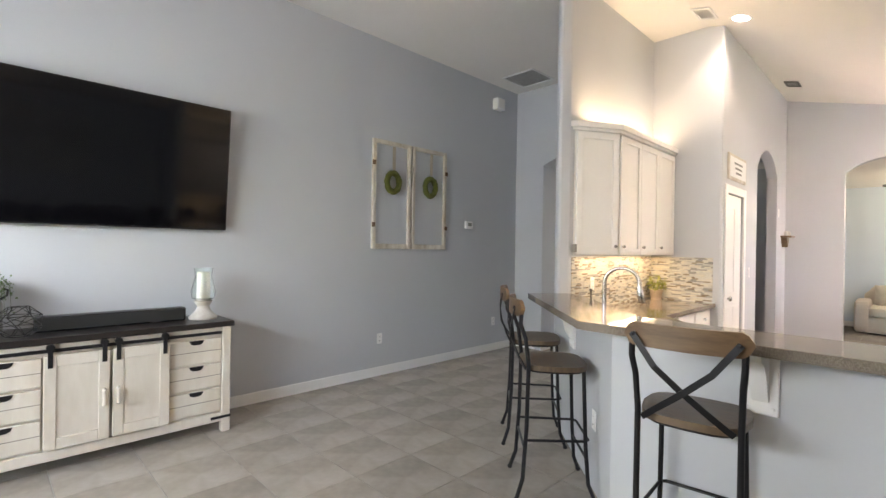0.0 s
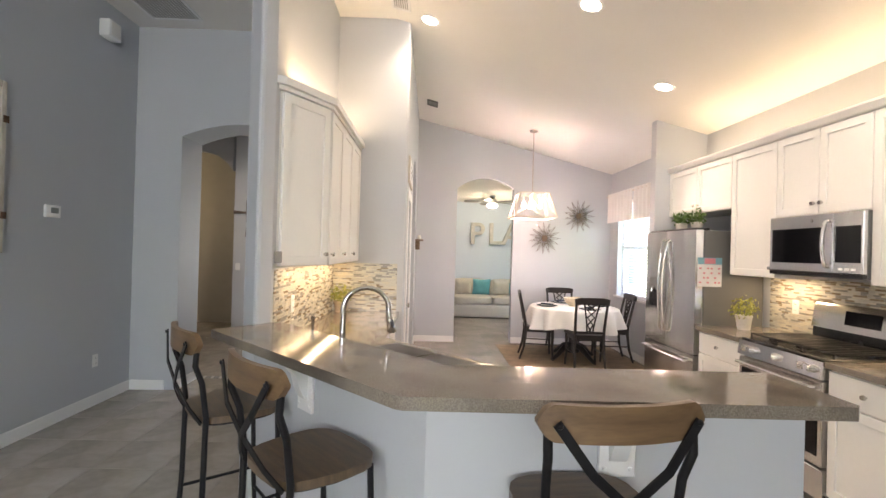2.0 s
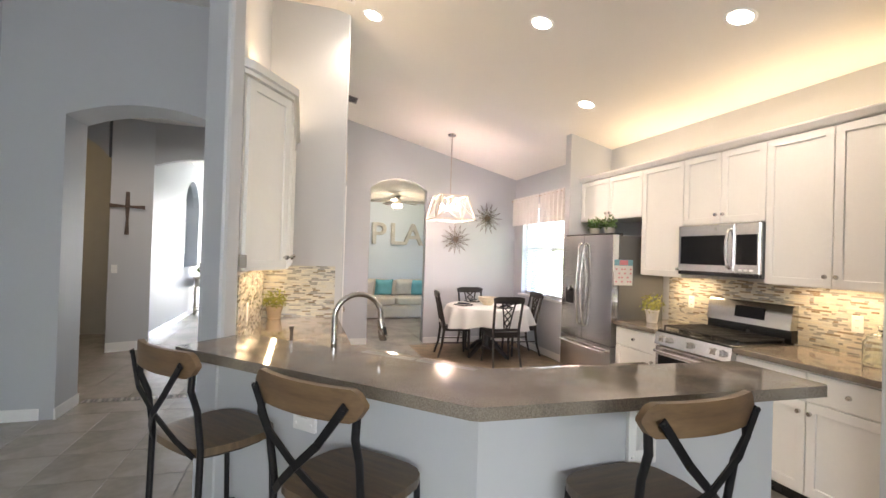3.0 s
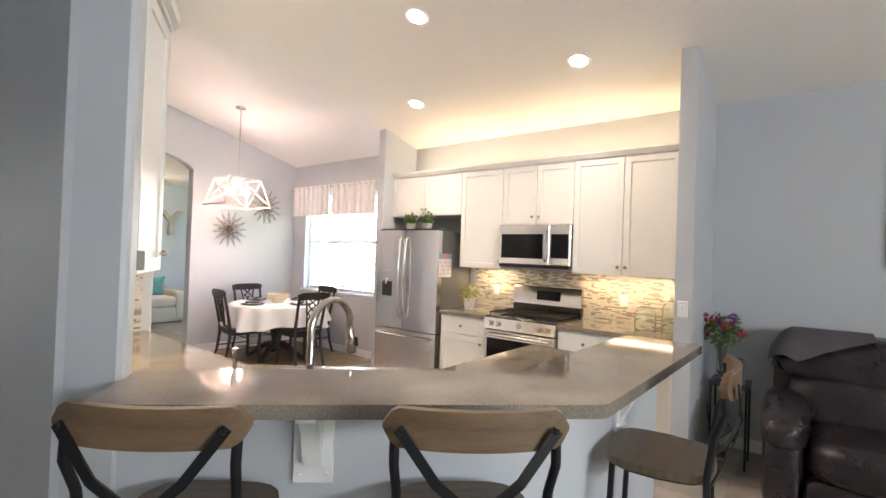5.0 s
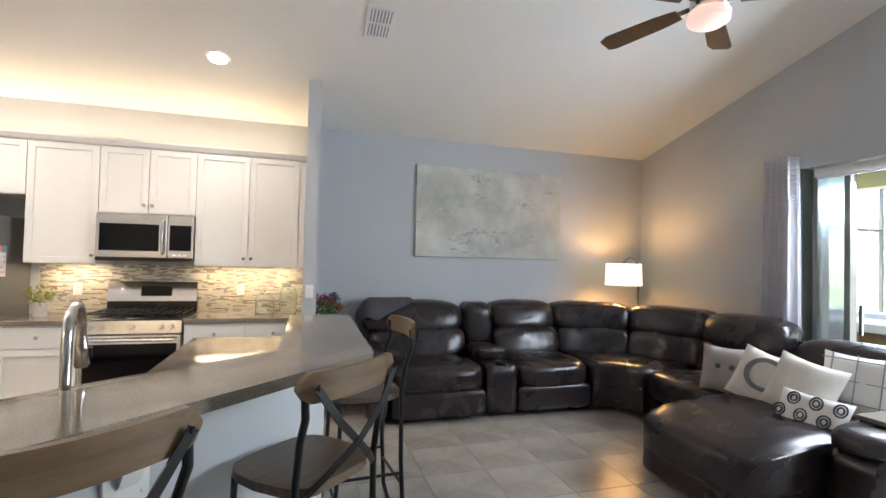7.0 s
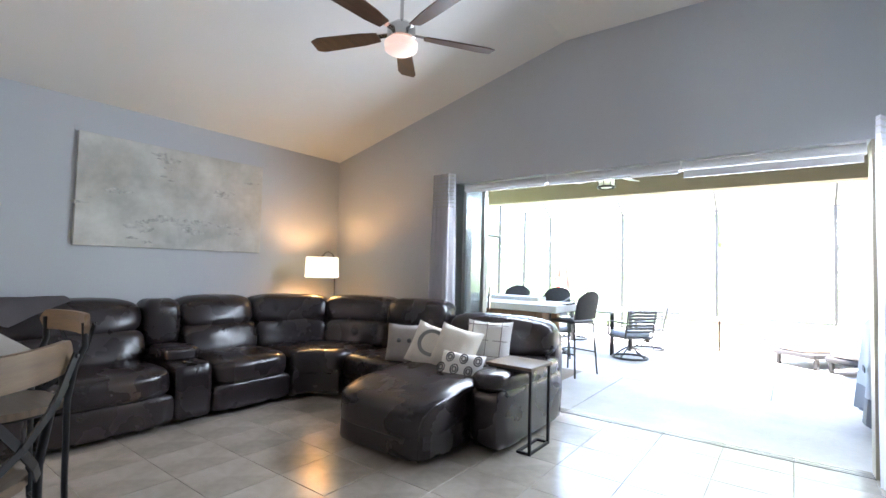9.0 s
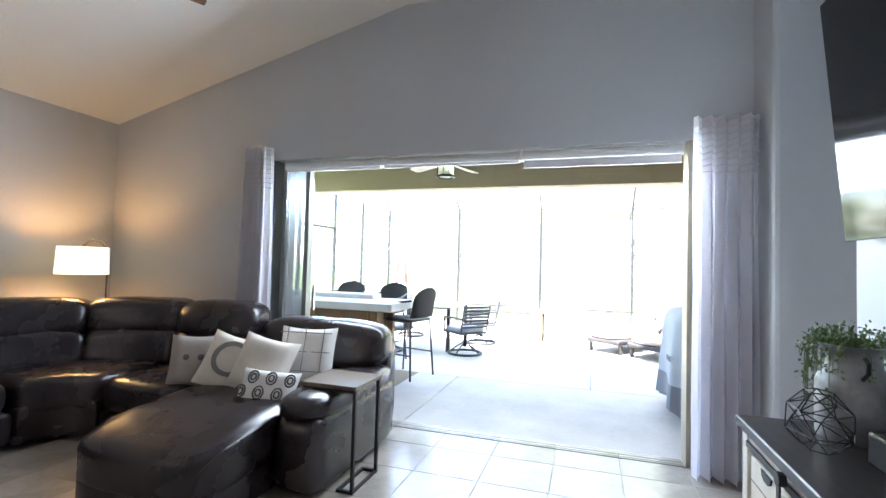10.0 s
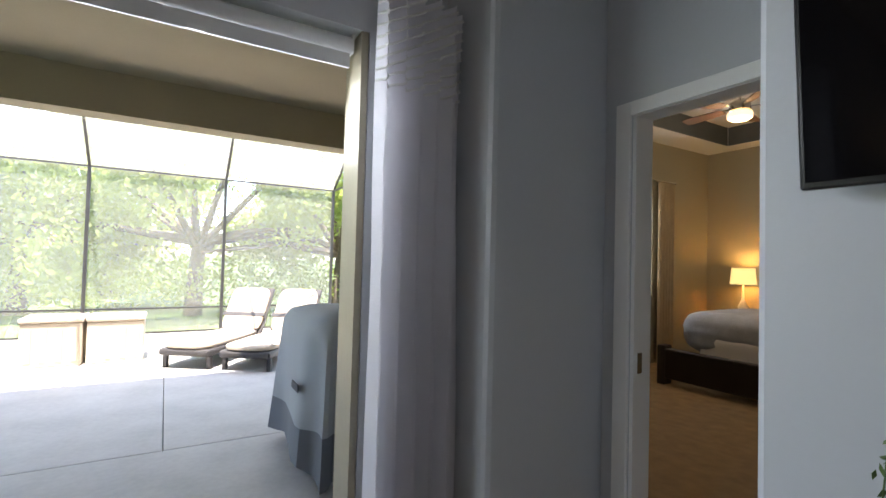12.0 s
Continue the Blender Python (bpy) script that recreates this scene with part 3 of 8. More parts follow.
upper("wall_cabinet", 3.20, 4.11, 1.372, 2.42, 2, "tall white two-door shaker wall cabinet")
upper("wall_cabinet", 4.11, 4.88, 1.83, 2.42, 2, "short white two-door cabinet above the microwave")
upper("wall_cabinet", 4.88, 5.41, 1.372, 2.42, 1, "tall white single-door wall cabinet")
upper("wall_cabinet", 5.41, 6.473, 1.95, 2.42, 2, "shallow white two-door cabinet over the fridge")
bm = nbox(3.144, 3.199, SOUTH + 0.001, FY + 0.01, 1.372, 2.42)
solid("cabinet_filler", bm, CAB, "white filler strip beside the wall stub", "filler")
bm = bmesh.new()
prism(bm, [(SOUTH + 0.001, 2.421), (FY + 0.02, 2.421), (FY + 0.035, 2.43), (FY + 0.055, 2.465), (FY + 0.055, 2.48), (SOUTH + 0.001, 2.48)], 3.144, 6.473, in_x)
solid("crown_moulding", bm, CAB, "white crown moulding along the wall cabinet tops", "moulding")

# base cabinets and worktop on the south wall
BY = -0.45
def base(x0, x1, doors, label):
    cx = (x0 + x1) / 2
    u = thing("base_cabinet", (cx, SOUTH + 0.001, 0), label, "base cabinet", "south base cabinets")
    part("body", nbox(x0 - cx + 0.001, x1 - cx - 0.001, 0, BY - SOUTH, 0.1, 0.874), CAB, u)
    part("toe_kick", nbox(x0 - cx + 0.001, x1 - cx - 0.001, 0, BY - SOUTH - 0.07, 0, 0.1), BLACK, u)
    w = (x1 - x0) / doors
    for k in range(doors):
        a, b = x0 - cx + k * w + 0.004, x0 - cx + (k + 1) * w - 0.004
        shaker(u, "drawer", a, b, 0.69, 0.86, BY - SOUTH, 1, ((a + b) / 2, 0.775))
        kx = b - 0.03 if k == 0 and doors == 2 else a + 0.03
        shaker(u, "door", a, b, 0.12, 0.68, BY - SOUTH, 1, (kx, 0.615))
    return u


base(3.144, 4.125, 2, "white two-door base cabinet with two drawers")
base(4.905, 5.46, 1, "white base cabinet with drawer beside the range")
for x0, x1 in ((3.143, 4.127), (4.903, 5.475)):
    bm = nbox(x0, x1, SOUTH + 0.001, BY + 0.045, 0.875, 0.914, 0.006, 2)
    solid("worktop", bm, QUARTZ, "grey speckled stone worktop beside the range", "worktop", "range worktops")

# mosaic backsplash of thin glass and stone strips
def mosaic(name, x0, x1, z0, z1, place, seed, label):
    rnd = random.Random(seed)
    tones = [MOS_A, MOS_B, MOS_C, MOS_D]
    holder = thing(name, place((x0 + x1) / 2, 0, z0), label, "backsplash", kind="structure")
    inv = POSES[holder.name].inverted()
    bms = [bmesh.new() for _ in tones]
    z = z0
    while z < z1 - 0.004:
        h = min(0.0135, z1 - z)
        x = x0 - rnd.uniform(0, 0.06)
        while x < x1:
            w = rnd.choice((0.03, 0.045, 0.06, 0.075, 0.1))
            a, b = max(x, x0), min(x + w - 0.0018, x1)
            if b - a > 0.006:
                bm = bms[rnd.choices((0, 1, 2, 3), (6, 3, 1.5, 4))[0]]
                d = rnd.uniform(0.005, 0.0085)
                v = [bm.verts.new(inv @ Vector(place(*q))) for q in ((a, 0.001, z), (b, 0.001, z), (b, 0.001, z + h - 0.0018), (a, 0.001, z + h - 0.0018), (a, d, z), (b, d, z), (b, d, z + h - 0.0018), (a, d, z + h - 0.0018))]
                for q in ((4, 5, 6, 7), (0, 1, 5, 4), (1, 2, 6, 5), (2, 3, 7, 6), (3, 0, 4, 7)):
                    bm.faces.new([v[i] for i in q])
            x += w
        z += h
    bm = bmesh.new()
    f = [Vector(place(*q)) for q in ((x0, 0.0008, z0), (x1, 0.0008, z0), (x1, 0.0008, z1), (x0, 0.0008, z1))]
    bm.faces.new([bm.verts.new(inv @ q) for q in f])
    part("grout", bm, GROUTW, holder)
    for b, m in zip(bms, tones):
        tagged(part("mosaic_strips", b, m, holder, "glossy glass and stone strip tiles"), kind="stuff")


MOS_A = mat("mosaic_pale", (0.62, 0.60, 0.54), 0.2, vary=0.1, random_tint=0.4, dark=(0.42, 0.40, 0.34), bump=0.01)
MOS_B = mat("mosaic_grey", (0.34, 0.33, 0.31), 0.18, vary=0.1, random_tint=0.5, dark=(0.20, 0.20, 0.19), bump=0.01)
MOS_C = mat("mosaic_brown", (0.30, 0.24, 0.17), 0.2, vary=0.1, random_tint=0.5, dark=(0.15, 0.11, 0.07), bump=0.01)
MOS_D = mat("mosaic_cream", (0.70, 0.66, 0.55), 0.25, vary=0.1, random_tint=0.3, dark=(0.52, 0.47, 0.38), bump=0.01)
GROUTW = mat("mosaic_grout", (0.50, 0.48, 0.43), 0.8, bump=0.05)
mosaic("wall_backsplash_1", 3.144, 5.46, 0.915, 1.371, lambda u, o, z: (u, SOUTH + o, z), 1, "strip mosaic backsplash behind the range")
mosaic("wall_backsplash_2", 4.21, 5.914, 0.915, 1.371, lambda u, o, z: (u, 2.885 - o, z), 2, "strip mosaic backsplash on the north wall")
mosaic("wall_backsplash_3", 2.27, 2.88, 0.915, 1.371, lambda u, o, z: (5.915 - o, u, z), 3, "strip mosaic backsplash on the pantry side")

# north wall cabinets: an angled end door, then three doors
NY, NW_, NX0, NX1 = 2.665, 2.884, 4.235, 5.912
u = thing("wall_cabinet", (5.1, NW_, 1.39), "white corner wall cabinet with angled end door", "wall cabinet")
bm = bmesh.new()
prism(bm, [(NX0, NW_), (4.61, NY), (NX1, NY), (NX1, NW_)], 1.39, 2.45, in_z)
part("body", bm, CAB, u, world=True)
_d = Vector((4.61 - NX0, NY - NW_, 0)).normalized()
_o = Vector((_d.y, -_d.x, 0))
_l = math.hypot(4.61 - NX0, NW_ - NY)
shaker(u, "door", 0.02, _l - 0.012, 0.004, 1.05, 0, 1, (_l - 0.045, 0.075), place=lambda a, o, z: (NX0 - 5.1 + _d.x * a + _o.x * o, _d.y * a + _o.y * o, z))
for k in range(3):
    a, b = 4.622 + k * 0.43 - 5.1, 4.622 + (k + 1) * 0.43 - 0.006 - 5.1
    shaker(u, "door", a, b, 0.004, 1.05, NY - NW_, -1, (a + 0.03, 0.075))
bm = bmesh.new()
prism(bm, [(NX0 - 0.06, NW_), (NX0 - 0.03, 2.835), (4.59, NY - 0.05), (NX1, NY - 0.05), (NX1, NW_)], 2.475, 2.52, in_z)
prism(bm, [(NX0 - 0.03, NW_), (NX0 - 0.01, 2.855), (4.60, NY - 0.025), (NX1, NY - 0.025), (NX1, NW_)], 2.451, 2.474, in_z)
part("crown", bm, CAB, u, world=True)

# fridge: french doors over a freezer drawer
fr = thing("fridge", (6.0, SOUTH + 0.02, 0), "stainless french-door fridge with grey sides", "fridge")
fx0, fx1, fd = -0.475, 0.46, 0.63
part("cabinet", nbox(fx0, fx1, 0, fd - 0.08, 0.02, 1.76, 0.006), GREYSTEEL, fr, "dark grey steel sides")
part("hinge_cover", nbox(fx0 + 0.02, fx1 - 0.02, fd - 0.14, fd - 0.02, 1.761, 1.785, 0.006), BLACK, fr)
def bowed(x0, x1, z0, z1):
    bm = bmesh.new()
    n = 8
    pts = [(x0, fd - 0.07)] + [(x0 + (x1 - x0) * k / n, fd + 0.02 * (1 - ((x0 + (x1 - x0) * k / n) / 0.46) ** 2)) for k in range(n + 1)] + [(x1, fd - 0.07)]
    prism(bm, pts, z0, z1, in_z)
    return bm
dl = part("door", bowed(0.004, fx1, 0.64, 1.765), STEEL, fr, smooth=True)
dr = part("door", bowed(fx0, -0.004, 0.64, 1.765), STEEL, fr, smooth=True)
dz = part("freezer_drawer", bowed(fx0, fx1, 0.06, 0.63), STEEL, fr, smooth=True)
for s, d in ((1, dl), (-1, dr)):
    pts = [(s * 0.05, fd + 0.015, 0.78)] + [(s * (0.05 - 0.012 * math.sin(math.pi * k / 10)), fd + 0.045 + 0.035 * math.sin(math.pi * k / 10), 0.80 + 0.86 * k / 10) for k in range(11)] + [(s * 0.05, fd + 0.015, 1.68)]
    part("handle", tube(bmesh.new(), pts, 0.012, 10), STEEL, d, smooth=True)
pts = [(-0.40, fd, 0.57)] + [(-0.40 + 0.8 * k / 10, fd + 0.05 + 0.02 * math.sin(math.pi * k / 10), 0.57) for k in range(11)] + [(0.40, fd, 0.57)]
part("handle", tube(bmesh.new(), pts, 0.013, 10), STEEL, dz, smooth=True)
dp = part("dispenser", nbox(0.17, 0.36, fd + 0.0, fd + 0.016, 0.98, 1.30, 0.006), STEEL, dl, "water dispenser with dark recess")
part("kick_grille", nbox(fx0 + 0.01, fx1 - 0.01, fd - 0.12, fd - 0.05, 0.0, 0.055), BLACK, fr)
bm = nbox(0.185, 0.345, fd + 0.0165, fd + 0.018, 1.00, 1.17)
part("dispenser_paddle", tube(bmesh.new(), [(6.265, SOUTH + 0.02 + fd + 0.022, 1.20), (6.265, SOUTH + 0.02 + fd + 0.04, 1.14)], 0.012, 8), CHROME, fr, world=True)


part("recess", bm, BLACK, dl, "black dispenser recess")
# calendar on the fridge's side
cal = thing("wall_calendar", (5.523, -0.55, 1.255), "paper wall calendar stuck to the fridge side", "calendar")
part("page", nbox(-0.002, 0.0005, -0.11, 0.11, 0.0, 0.26), mat("calendar_paper", (0.75, 0.72, 0.70), 0.8), cal)
part("picture_band", nbox(-0.0032, -0.0022, -0.11, 0.11, 0.20, 0.26), mat("calendar_blue", (0.20, 0.42, 0.50), 0.6), cal, "blue and pink printed band")
part("title_block", nbox(-0.0042, -0.0033, -0.05, 0.05, 0.205, 0.255), mat("calendar_pink", (0.70, 0.25, 0.28), 0.6), cal, "pink printed block")
for r in range(4):
    for k in range(6):
        if (r * 5 + k * 3) % 7 < 4:
            part("printed_mark", nbox(-0.0032, -0.0022, -0.095 + k * 0.034, -0.075 + k * 0.034, 0.03 + r * 0.042, 0.045 + r * 0.042), bpy.data.materials["calendar_pink"], cal)

# range
rg = thing("gas_range", (4.515, SOUTH + 0.02, 0), "stainless gas range with black grates", "range")
rw = 0.378
part("body", nbox(-rw, rw, 0, 0.60, 0.03, 0.905, 0.004), GREYSTEEL, rg)
part("cooktop", nbox(-rw, rw, 0.03, 0.625, 0.9055, 0.922, 0.005), BLACK, rg, "black enamel cooktop")
bm = bmesh.new()
prism(bm, [(0.601, 0.80), (0.655, 0.80), (0.64, 0.905), (0.601, 0.905)], -rw, rw, in_x)
part("control_panel", bm, STEEL, rg)
for kx in (-0.30, -0.22, 0.0, 0.22, 0.30):
    k = part("knob", tube(bmesh.new(), [(kx, 0.648, 0.853), (kx, 0.664, 0.855), (kx, 0.665, 0.855), (kx, 0.69, 0.858)], [0.026, 0.026, 0.021, 0.019], 16), STEEL, rg, smooth=True)
door = part("oven_door", nbox(-rw, rw, 0.601, 0.64, 0.27, 0.785, 0.006), STEEL, rg)
part("oven_window", nbox(-rw + 0.035, rw - 0.035, 0.6405, 0.644, 0.33, 0.71, 0.002), SCREEN, door, "dark glass oven window")
part("handle", tube(bmesh.new(), [(-0.33, 0.64, 0.745), (-0.33, 0.69, 0.75), (-0.2, 0.70, 0.75), (0.2, 0.70, 0.75), (0.33, 0.69, 0.75), (0.33, 0.64, 0.745)], 0.013, 10), STEEL, door, smooth=True)
part("drawer", nbox(-rw, rw, 0.601, 0.635, 0.07, 0.255, 0.006), STEEL, rg)
bm = bmesh.new()
prism(bm, [(0.005, 0.923), (0.075, 0.923), (0.07, 1.02), (0.005, 1.02)], -rw, rw, in_x)
part("vent_trim", bm, BLACK, rg)
bm = bmesh.new()
prism(bm, [(0.003, 1.0205), (0.085, 1.0205), (0.06, 1.19), (0.045, 1.205), (0.003, 1.205)], -rw, rw, in_x)
bevel_all(bm, 0.006, 2)
bg = part("backguard", bm, STEEL, rg, smooth=True)
bm = bmesh.new()
prism(bm, [(0.081, 1.07), (0.084, 1.07), (0.070, 1.165), (0.066, 1.165)], -0.16, 0.10, in_x)
part("display", bm, SCREEN, bg, "black clock display")
for gx in (-0.25, 0.0, 0.25):
    bm = bmesh.new()
    for y in (0.12, 0.33, 0.56):
        tube(bm, [(gx - 0.11, y, 0.952), (gx + 0.11, y, 0.952)], 0.0065, 6)
    for x in (-0.11, -0.055, 0.0, 0.055, 0.11):
        tube(bm, [(gx + x, 0.12, 0.953), (gx + x, 0.56, 0.953)], 0.0065, 6)
    for x in (-0.11, 0.11):
        for y in (0.12, 0.56):
            tube(bm, [(gx + x, y, 0.922), (gx + x, y, 0.952)], 0.007, 6)
    part("grate", bm, IRON, rg, "black cast iron grate")
    for y in (0.22, 0.45):
        part("burner", lathe(bmesh.new(), [(0, 0.922), (0.045, 0.922), (0.045, 0.932), (0.03, 0.938), (0, 0.938)], (gx, y, 0), 14), BLACK, rg)

# microwave over the range
mw = thing("microwave", (4.495, SOUTH + 0.001, 1.405), "stainless steel microwave mounted over the range", "microwave")
mwd = 0.425
part("case", nbox(-0.383, 0.383, 0, mwd, 0, 0.42, 0.003), GREYSTEEL, mw)
dr = part("door", nbox(-0.17, 0.383, mwd + 0.0005, mwd + 0.03, 0.03, 0.42, 0.005), STEEL, mw)
part("window", nbox(-0.105, 0.355, mwd + 0.0305, mwd + 0.033, 0.09, 0.33, 0.002), SCREEN, dr, "dark glass window")
part("handle", tube(bmesh.new(), [(-0.138, mwd + 0.03, 0.07)] + [(-0.138, mwd + 0.055 + 0.02 * math.sin(math.pi * k / 8), 0.08 + 0.28 * k / 8) for k in range(9)] + [(-0.138, mwd + 0.03, 0.37)], 0.012, 10), STEEL, dr, smooth=True)
cp = part("control_panel", nbox(-0.383, -0.173, mwd + 0.0005, mwd + 0.03, 0.03, 0.42, 0.005), STEEL, mw)
part("keypad", nbox(-0.365, -0.19, mwd + 0.0305, mwd + 0.033, 0.10, 0.33, 0.002), SCREEN, cp, "black touch keypad")
for k in range(3):
    part("button", nbox(-0.335 + k * 0.045, -0.305 + k * 0.045, mwd + 0.0305, mwd + 0.032, 0.052, 0.066), TRIM, cp)
part("logo_badge", lathe(bmesh.new(), [(0.012, 0), (0.012, 0.002), (0, 0.002)], (0, 0, 0), 14), CHROME, mw).matrix_basis = pose(0.0, mwd + 0.030, 0.378, -90)
part("bottom_vent", nbox(-0.38, 0.38, mwd - 0.05, mwd + 0.028, 0.004, 0.028), BLACK, mw)


def potted(at, r, h, pot_mat, label, seed, leafm, crown=0.11, count=160, size=0.035):
    p = thing("potted_plant", at, label, "plant", "small potted plants")
    part("pot", lathe(bmesh.new(), [(0, 0), (r * 0.78, 0), (r, h * 0.85), (r * 1.06, h * 0.86), (r * 1.06, h), (r * 0.93, h), (r * 0.9, h * 0.8), (0, h * 0.8)], (0, 0, 0), 18), pot_mat, p, smooth=True)
    bm = bmesh.new()
    leaf_tuft(bm, (0, 0, h + crown * 0.55), crown, count, size, random.Random(seed), flat=0.75)
    part("foliage", bm, leafm, p)
    bm = bmesh.new()
    for k in range(6):
        a = k * 1.05
        tube(bm, [(0, 0, h * 0.8), (crown * 0.5 * math.cos(a), crown * 0.5 * math.sin(a), h + crown * 0.7)], 0.0025, 5)
    part("stems", bm, leafm, p)


POTW = mat("whitewashed_pot", (0.62, 0.59, 0.54), 0.7, vary=0.15, scale=10, bump=0.1)
POTT = mat("tan_pot", (0.55, 0.42, 0.30), 0.7, vary=0.15, scale=10, bump=0.1)
LEAFY = mat("yellow_green_leaf", (0.30, 0.30, 0.06), 0.5, vary=0.4, scale=12, random_tint=0.6, dark=(0.08, 0.13, 0.03))
potted((5.30, -0.72, 0.9145), 0.062, 0.12, POTW, "yellow-green plant in a whitewashed pot beside the range", 1, LEAFY)
potted((5.80, 2.78, 0.9145), 0.066, 0.105, POTT, "yellow-green plant in a tan clay pot", 2, LEAFY, 0.105, 200)
potted((5.86, -0.62, 1.786), 0.055, 0.07, POTW, "small green plant on top of the fridge", 3, LEAF, 0.085, 190)
potted((6.10, -0.60, 1.786), 0.055, 0.07, POTW, "small green plant on top of the fridge", 4, LEAF, 0.085, 190)

GLASS = glass("clear_glass", (0.93, 0.97, 0.95), 0.02)
for x, h, r in ((3.50, 0.17, 0.085), (3.28, 0.24, 0.08)):
    j = thing("glass_canister", (x, -0.86, 0.9145), "empty clear glass canister with a glass lid", "canister", "glass canisters")
    part("jar", lathe(bmesh.new(), [(0, 0), (r, 0), (r * 1.05, 0.01), (r * 1.05, h * 0.8), (r * 0.8, h), (r * 0.76, h), (r * 1.0, h * 0.79), (r * 1.0, 0.014), (0, 0.014)], (0, 0, 0), 20), GLASS, j, smooth=True)
    part("lid", lathe(bmesh.new(), [(0, h + 0.001), (r * 0.85, h + 0.001), (r * 0.85, h + 0.015), (r * 0.3, h + 0.03), (0.014, h + 0.05), (0.02, h + 0.07), (0, h + 0.085)], (0, 0, 0), 20), GLASS, j, smooth=True)

# dark iron hook plate on the cabinet's side
bm = nbox(4.205, 4.233, 2.845, 2.8835, 1.41, 1.48, 0.005, 2)
solid("door_bumper", bm, mat("grey_felt", (0.30, 0.28, 0.25), 0.9), "dark grey pad on the wall cabinet end", "pad")


# ---- bar stools ----
def stool():
    s = thing("bar_stool", (0, 0, 0), "", "bar stool", "bar stools")
    bm = bmesh.new()
    n = 20
    pts = []
    for k in range(n):
        a = math.tau * k / n
        c, sn = math.cos(a), math.sin(a)
        pts.append((0.205 * math.copysign(abs(c) ** 0.55, c) * (1.0 - 0.06 * (sn < 0)), 0.19 * math.copysign(abs(sn) ** 0.55, sn)))
    prism(bm, pts, 0.735, 0.765, in_z)
    bevel_all(bm, 0.009, 2)
    part("seat", bm, WOODD, s, "dark worn wooden saddle seat", smooth=True)
    part("seat_ring", tube(bmesh.new(), [(x * 0.86, y * 0.86, 0.726) for x, y in pts], 0.008, 8, True), IRON, s, smooth=True)
    for sx in (-1, 1):
        part("leg", tube(bmesh.new(), [(sx * 0.165, 0.15, 0.735), (sx * 0.172, 0.165, 0.3), (sx * 0.18, 0.18, 0.10), (sx * 0.205, 0.215, 0.012)], 0.0115, 10), IRON, s, smooth=True)
        part("leg", tube(bmesh.new(), [(sx * 0.198, -0.208, 1.105), (sx * 0.198, -0.215, 1.0), (sx * 0.19, -0.185, 0.92), (sx * 0.185, -0.165, 0.77), (sx * 0.185, -0.172, 0.40), (sx * 0.187, -0.19, 0.12), (sx * 0.205, -0.225, 0.012)], 0.0125, 10), IRON, s, smooth=True)
        for y in (0.215, -0.225):
            part("foot", lathe(bmesh.new(), [(0, 0), (0.012, 0.001), (0.017, 0.010), (0.012, 0.022), (0, 0.024)], (sx * 0.205, y, 0), 10), IRON, s, smooth=True)
    pts = [(-0.186, -0.175, 0.34), (-0.174, 0.165, 0.34), (-0.15, 0.185, 0.34), (0.15, 0.185, 0.34), (0.174, 0.165, 0.34), (0.186, -0.175, 0.34)]
    part("foot_rail", tube(bmesh.new(), pts, 0.008, 8), IRON, s, smooth=True)
    part("foot_rail", tube(bmesh.new(), [(-0.186, -0.178, 0.28), (0.186, -0.178, 0.28)], 0.008, 8), IRON, s, smooth=True)
    part("foot_rail", tube(bmesh.new(), [(-0.176, 0.17, 0.24), (0.176, 0.17, 0.24)], 0.008, 8), IRON, s, smooth=True)
    # curved top rail with round ends
    bm = bmesh.new()
    m = 24
    outer, inner = [], []
    for k in range(m + 1):
        x = -0.228 + 0.456 * k / m
        yb = -0.262 + 0.045 * (x / 0.228) ** 2
        hgt = 0.047 * (1 - max(0.0, (abs(x) - 0.185) / 0.0435) ** 2.2 * 0.92)
        outer.append([bm.verts.new((x, yb, 1.092 + hgt)), bm.verts.new((x, yb, 1.092 - hgt)), bm.verts.new((x, yb + 0.022, 1.092 - hgt)), bm.verts.new((x, yb + 0.022, 1.092 + hgt))])
    for a, b in zip(outer, outer[1:]):
        for i in range(4):
            bm.faces.new((a[i], a[(i + 1) % 4], b[(i + 1) % 4], b[i]))
    bm.faces.new(outer[0])
    bm.faces.new(outer[-1][::-1])
    bevel_all(bm, 0.005, 2, 50)
    part("backrest", bm, WOODT, s, "curved oak-brown wooden top rail", smooth=True)
    for sx in (-1, 1):
        bm = bmesh.new()
        pts = [Vector((sx * 0.19, -0.25, 1.098)), Vector((sx * 0.1, -0.262, 0.975)), Vector((0, -0.25 - 0.004 * sx, 0.885)), Vector((-sx * 0.1, -0.215, 0.80)), Vector((-sx * 0.165, -0.18, 0.742))]
        rows = []
        for i, p in enumerate(pts):
            d = (pts[min(i + 1, 4)] - pts[max(i - 1, 0)]).normalized()
            nrm = Vector((0, 1, 0))
            wd = d.cross(nrm).normalized()
            rows.append([bm.verts.new(p + wd * 0.0125 + nrm * 0.003), bm.verts.new(p - wd * 0.0125 + nrm * 0.003), bm.verts.new(p - wd * 0.0125 - nrm * 0.003), bm.verts.new(p + wd * 0.0125 - nrm * 0.003)])
        for a, b in zip(rows, rows[1:]):
            for i in range(4):
                bm.faces.new((a[i], a[(i + 1) % 4], b[(i + 1) % 4], b[i]))
        bm.faces.new(rows[0])
        bm.faces.new(rows[-1][::-1])
        x = part("cross_brace", bm, IRON, s)
        part("rivet", lathe(bmesh.new(), [(0.009, 0), (0.006, 0.004), (0, 0.005)], (0, 0, 0), 8), IRON, x).matrix_basis = pose(sx * 0.185, -0.256, 1.094, 90)
    return s


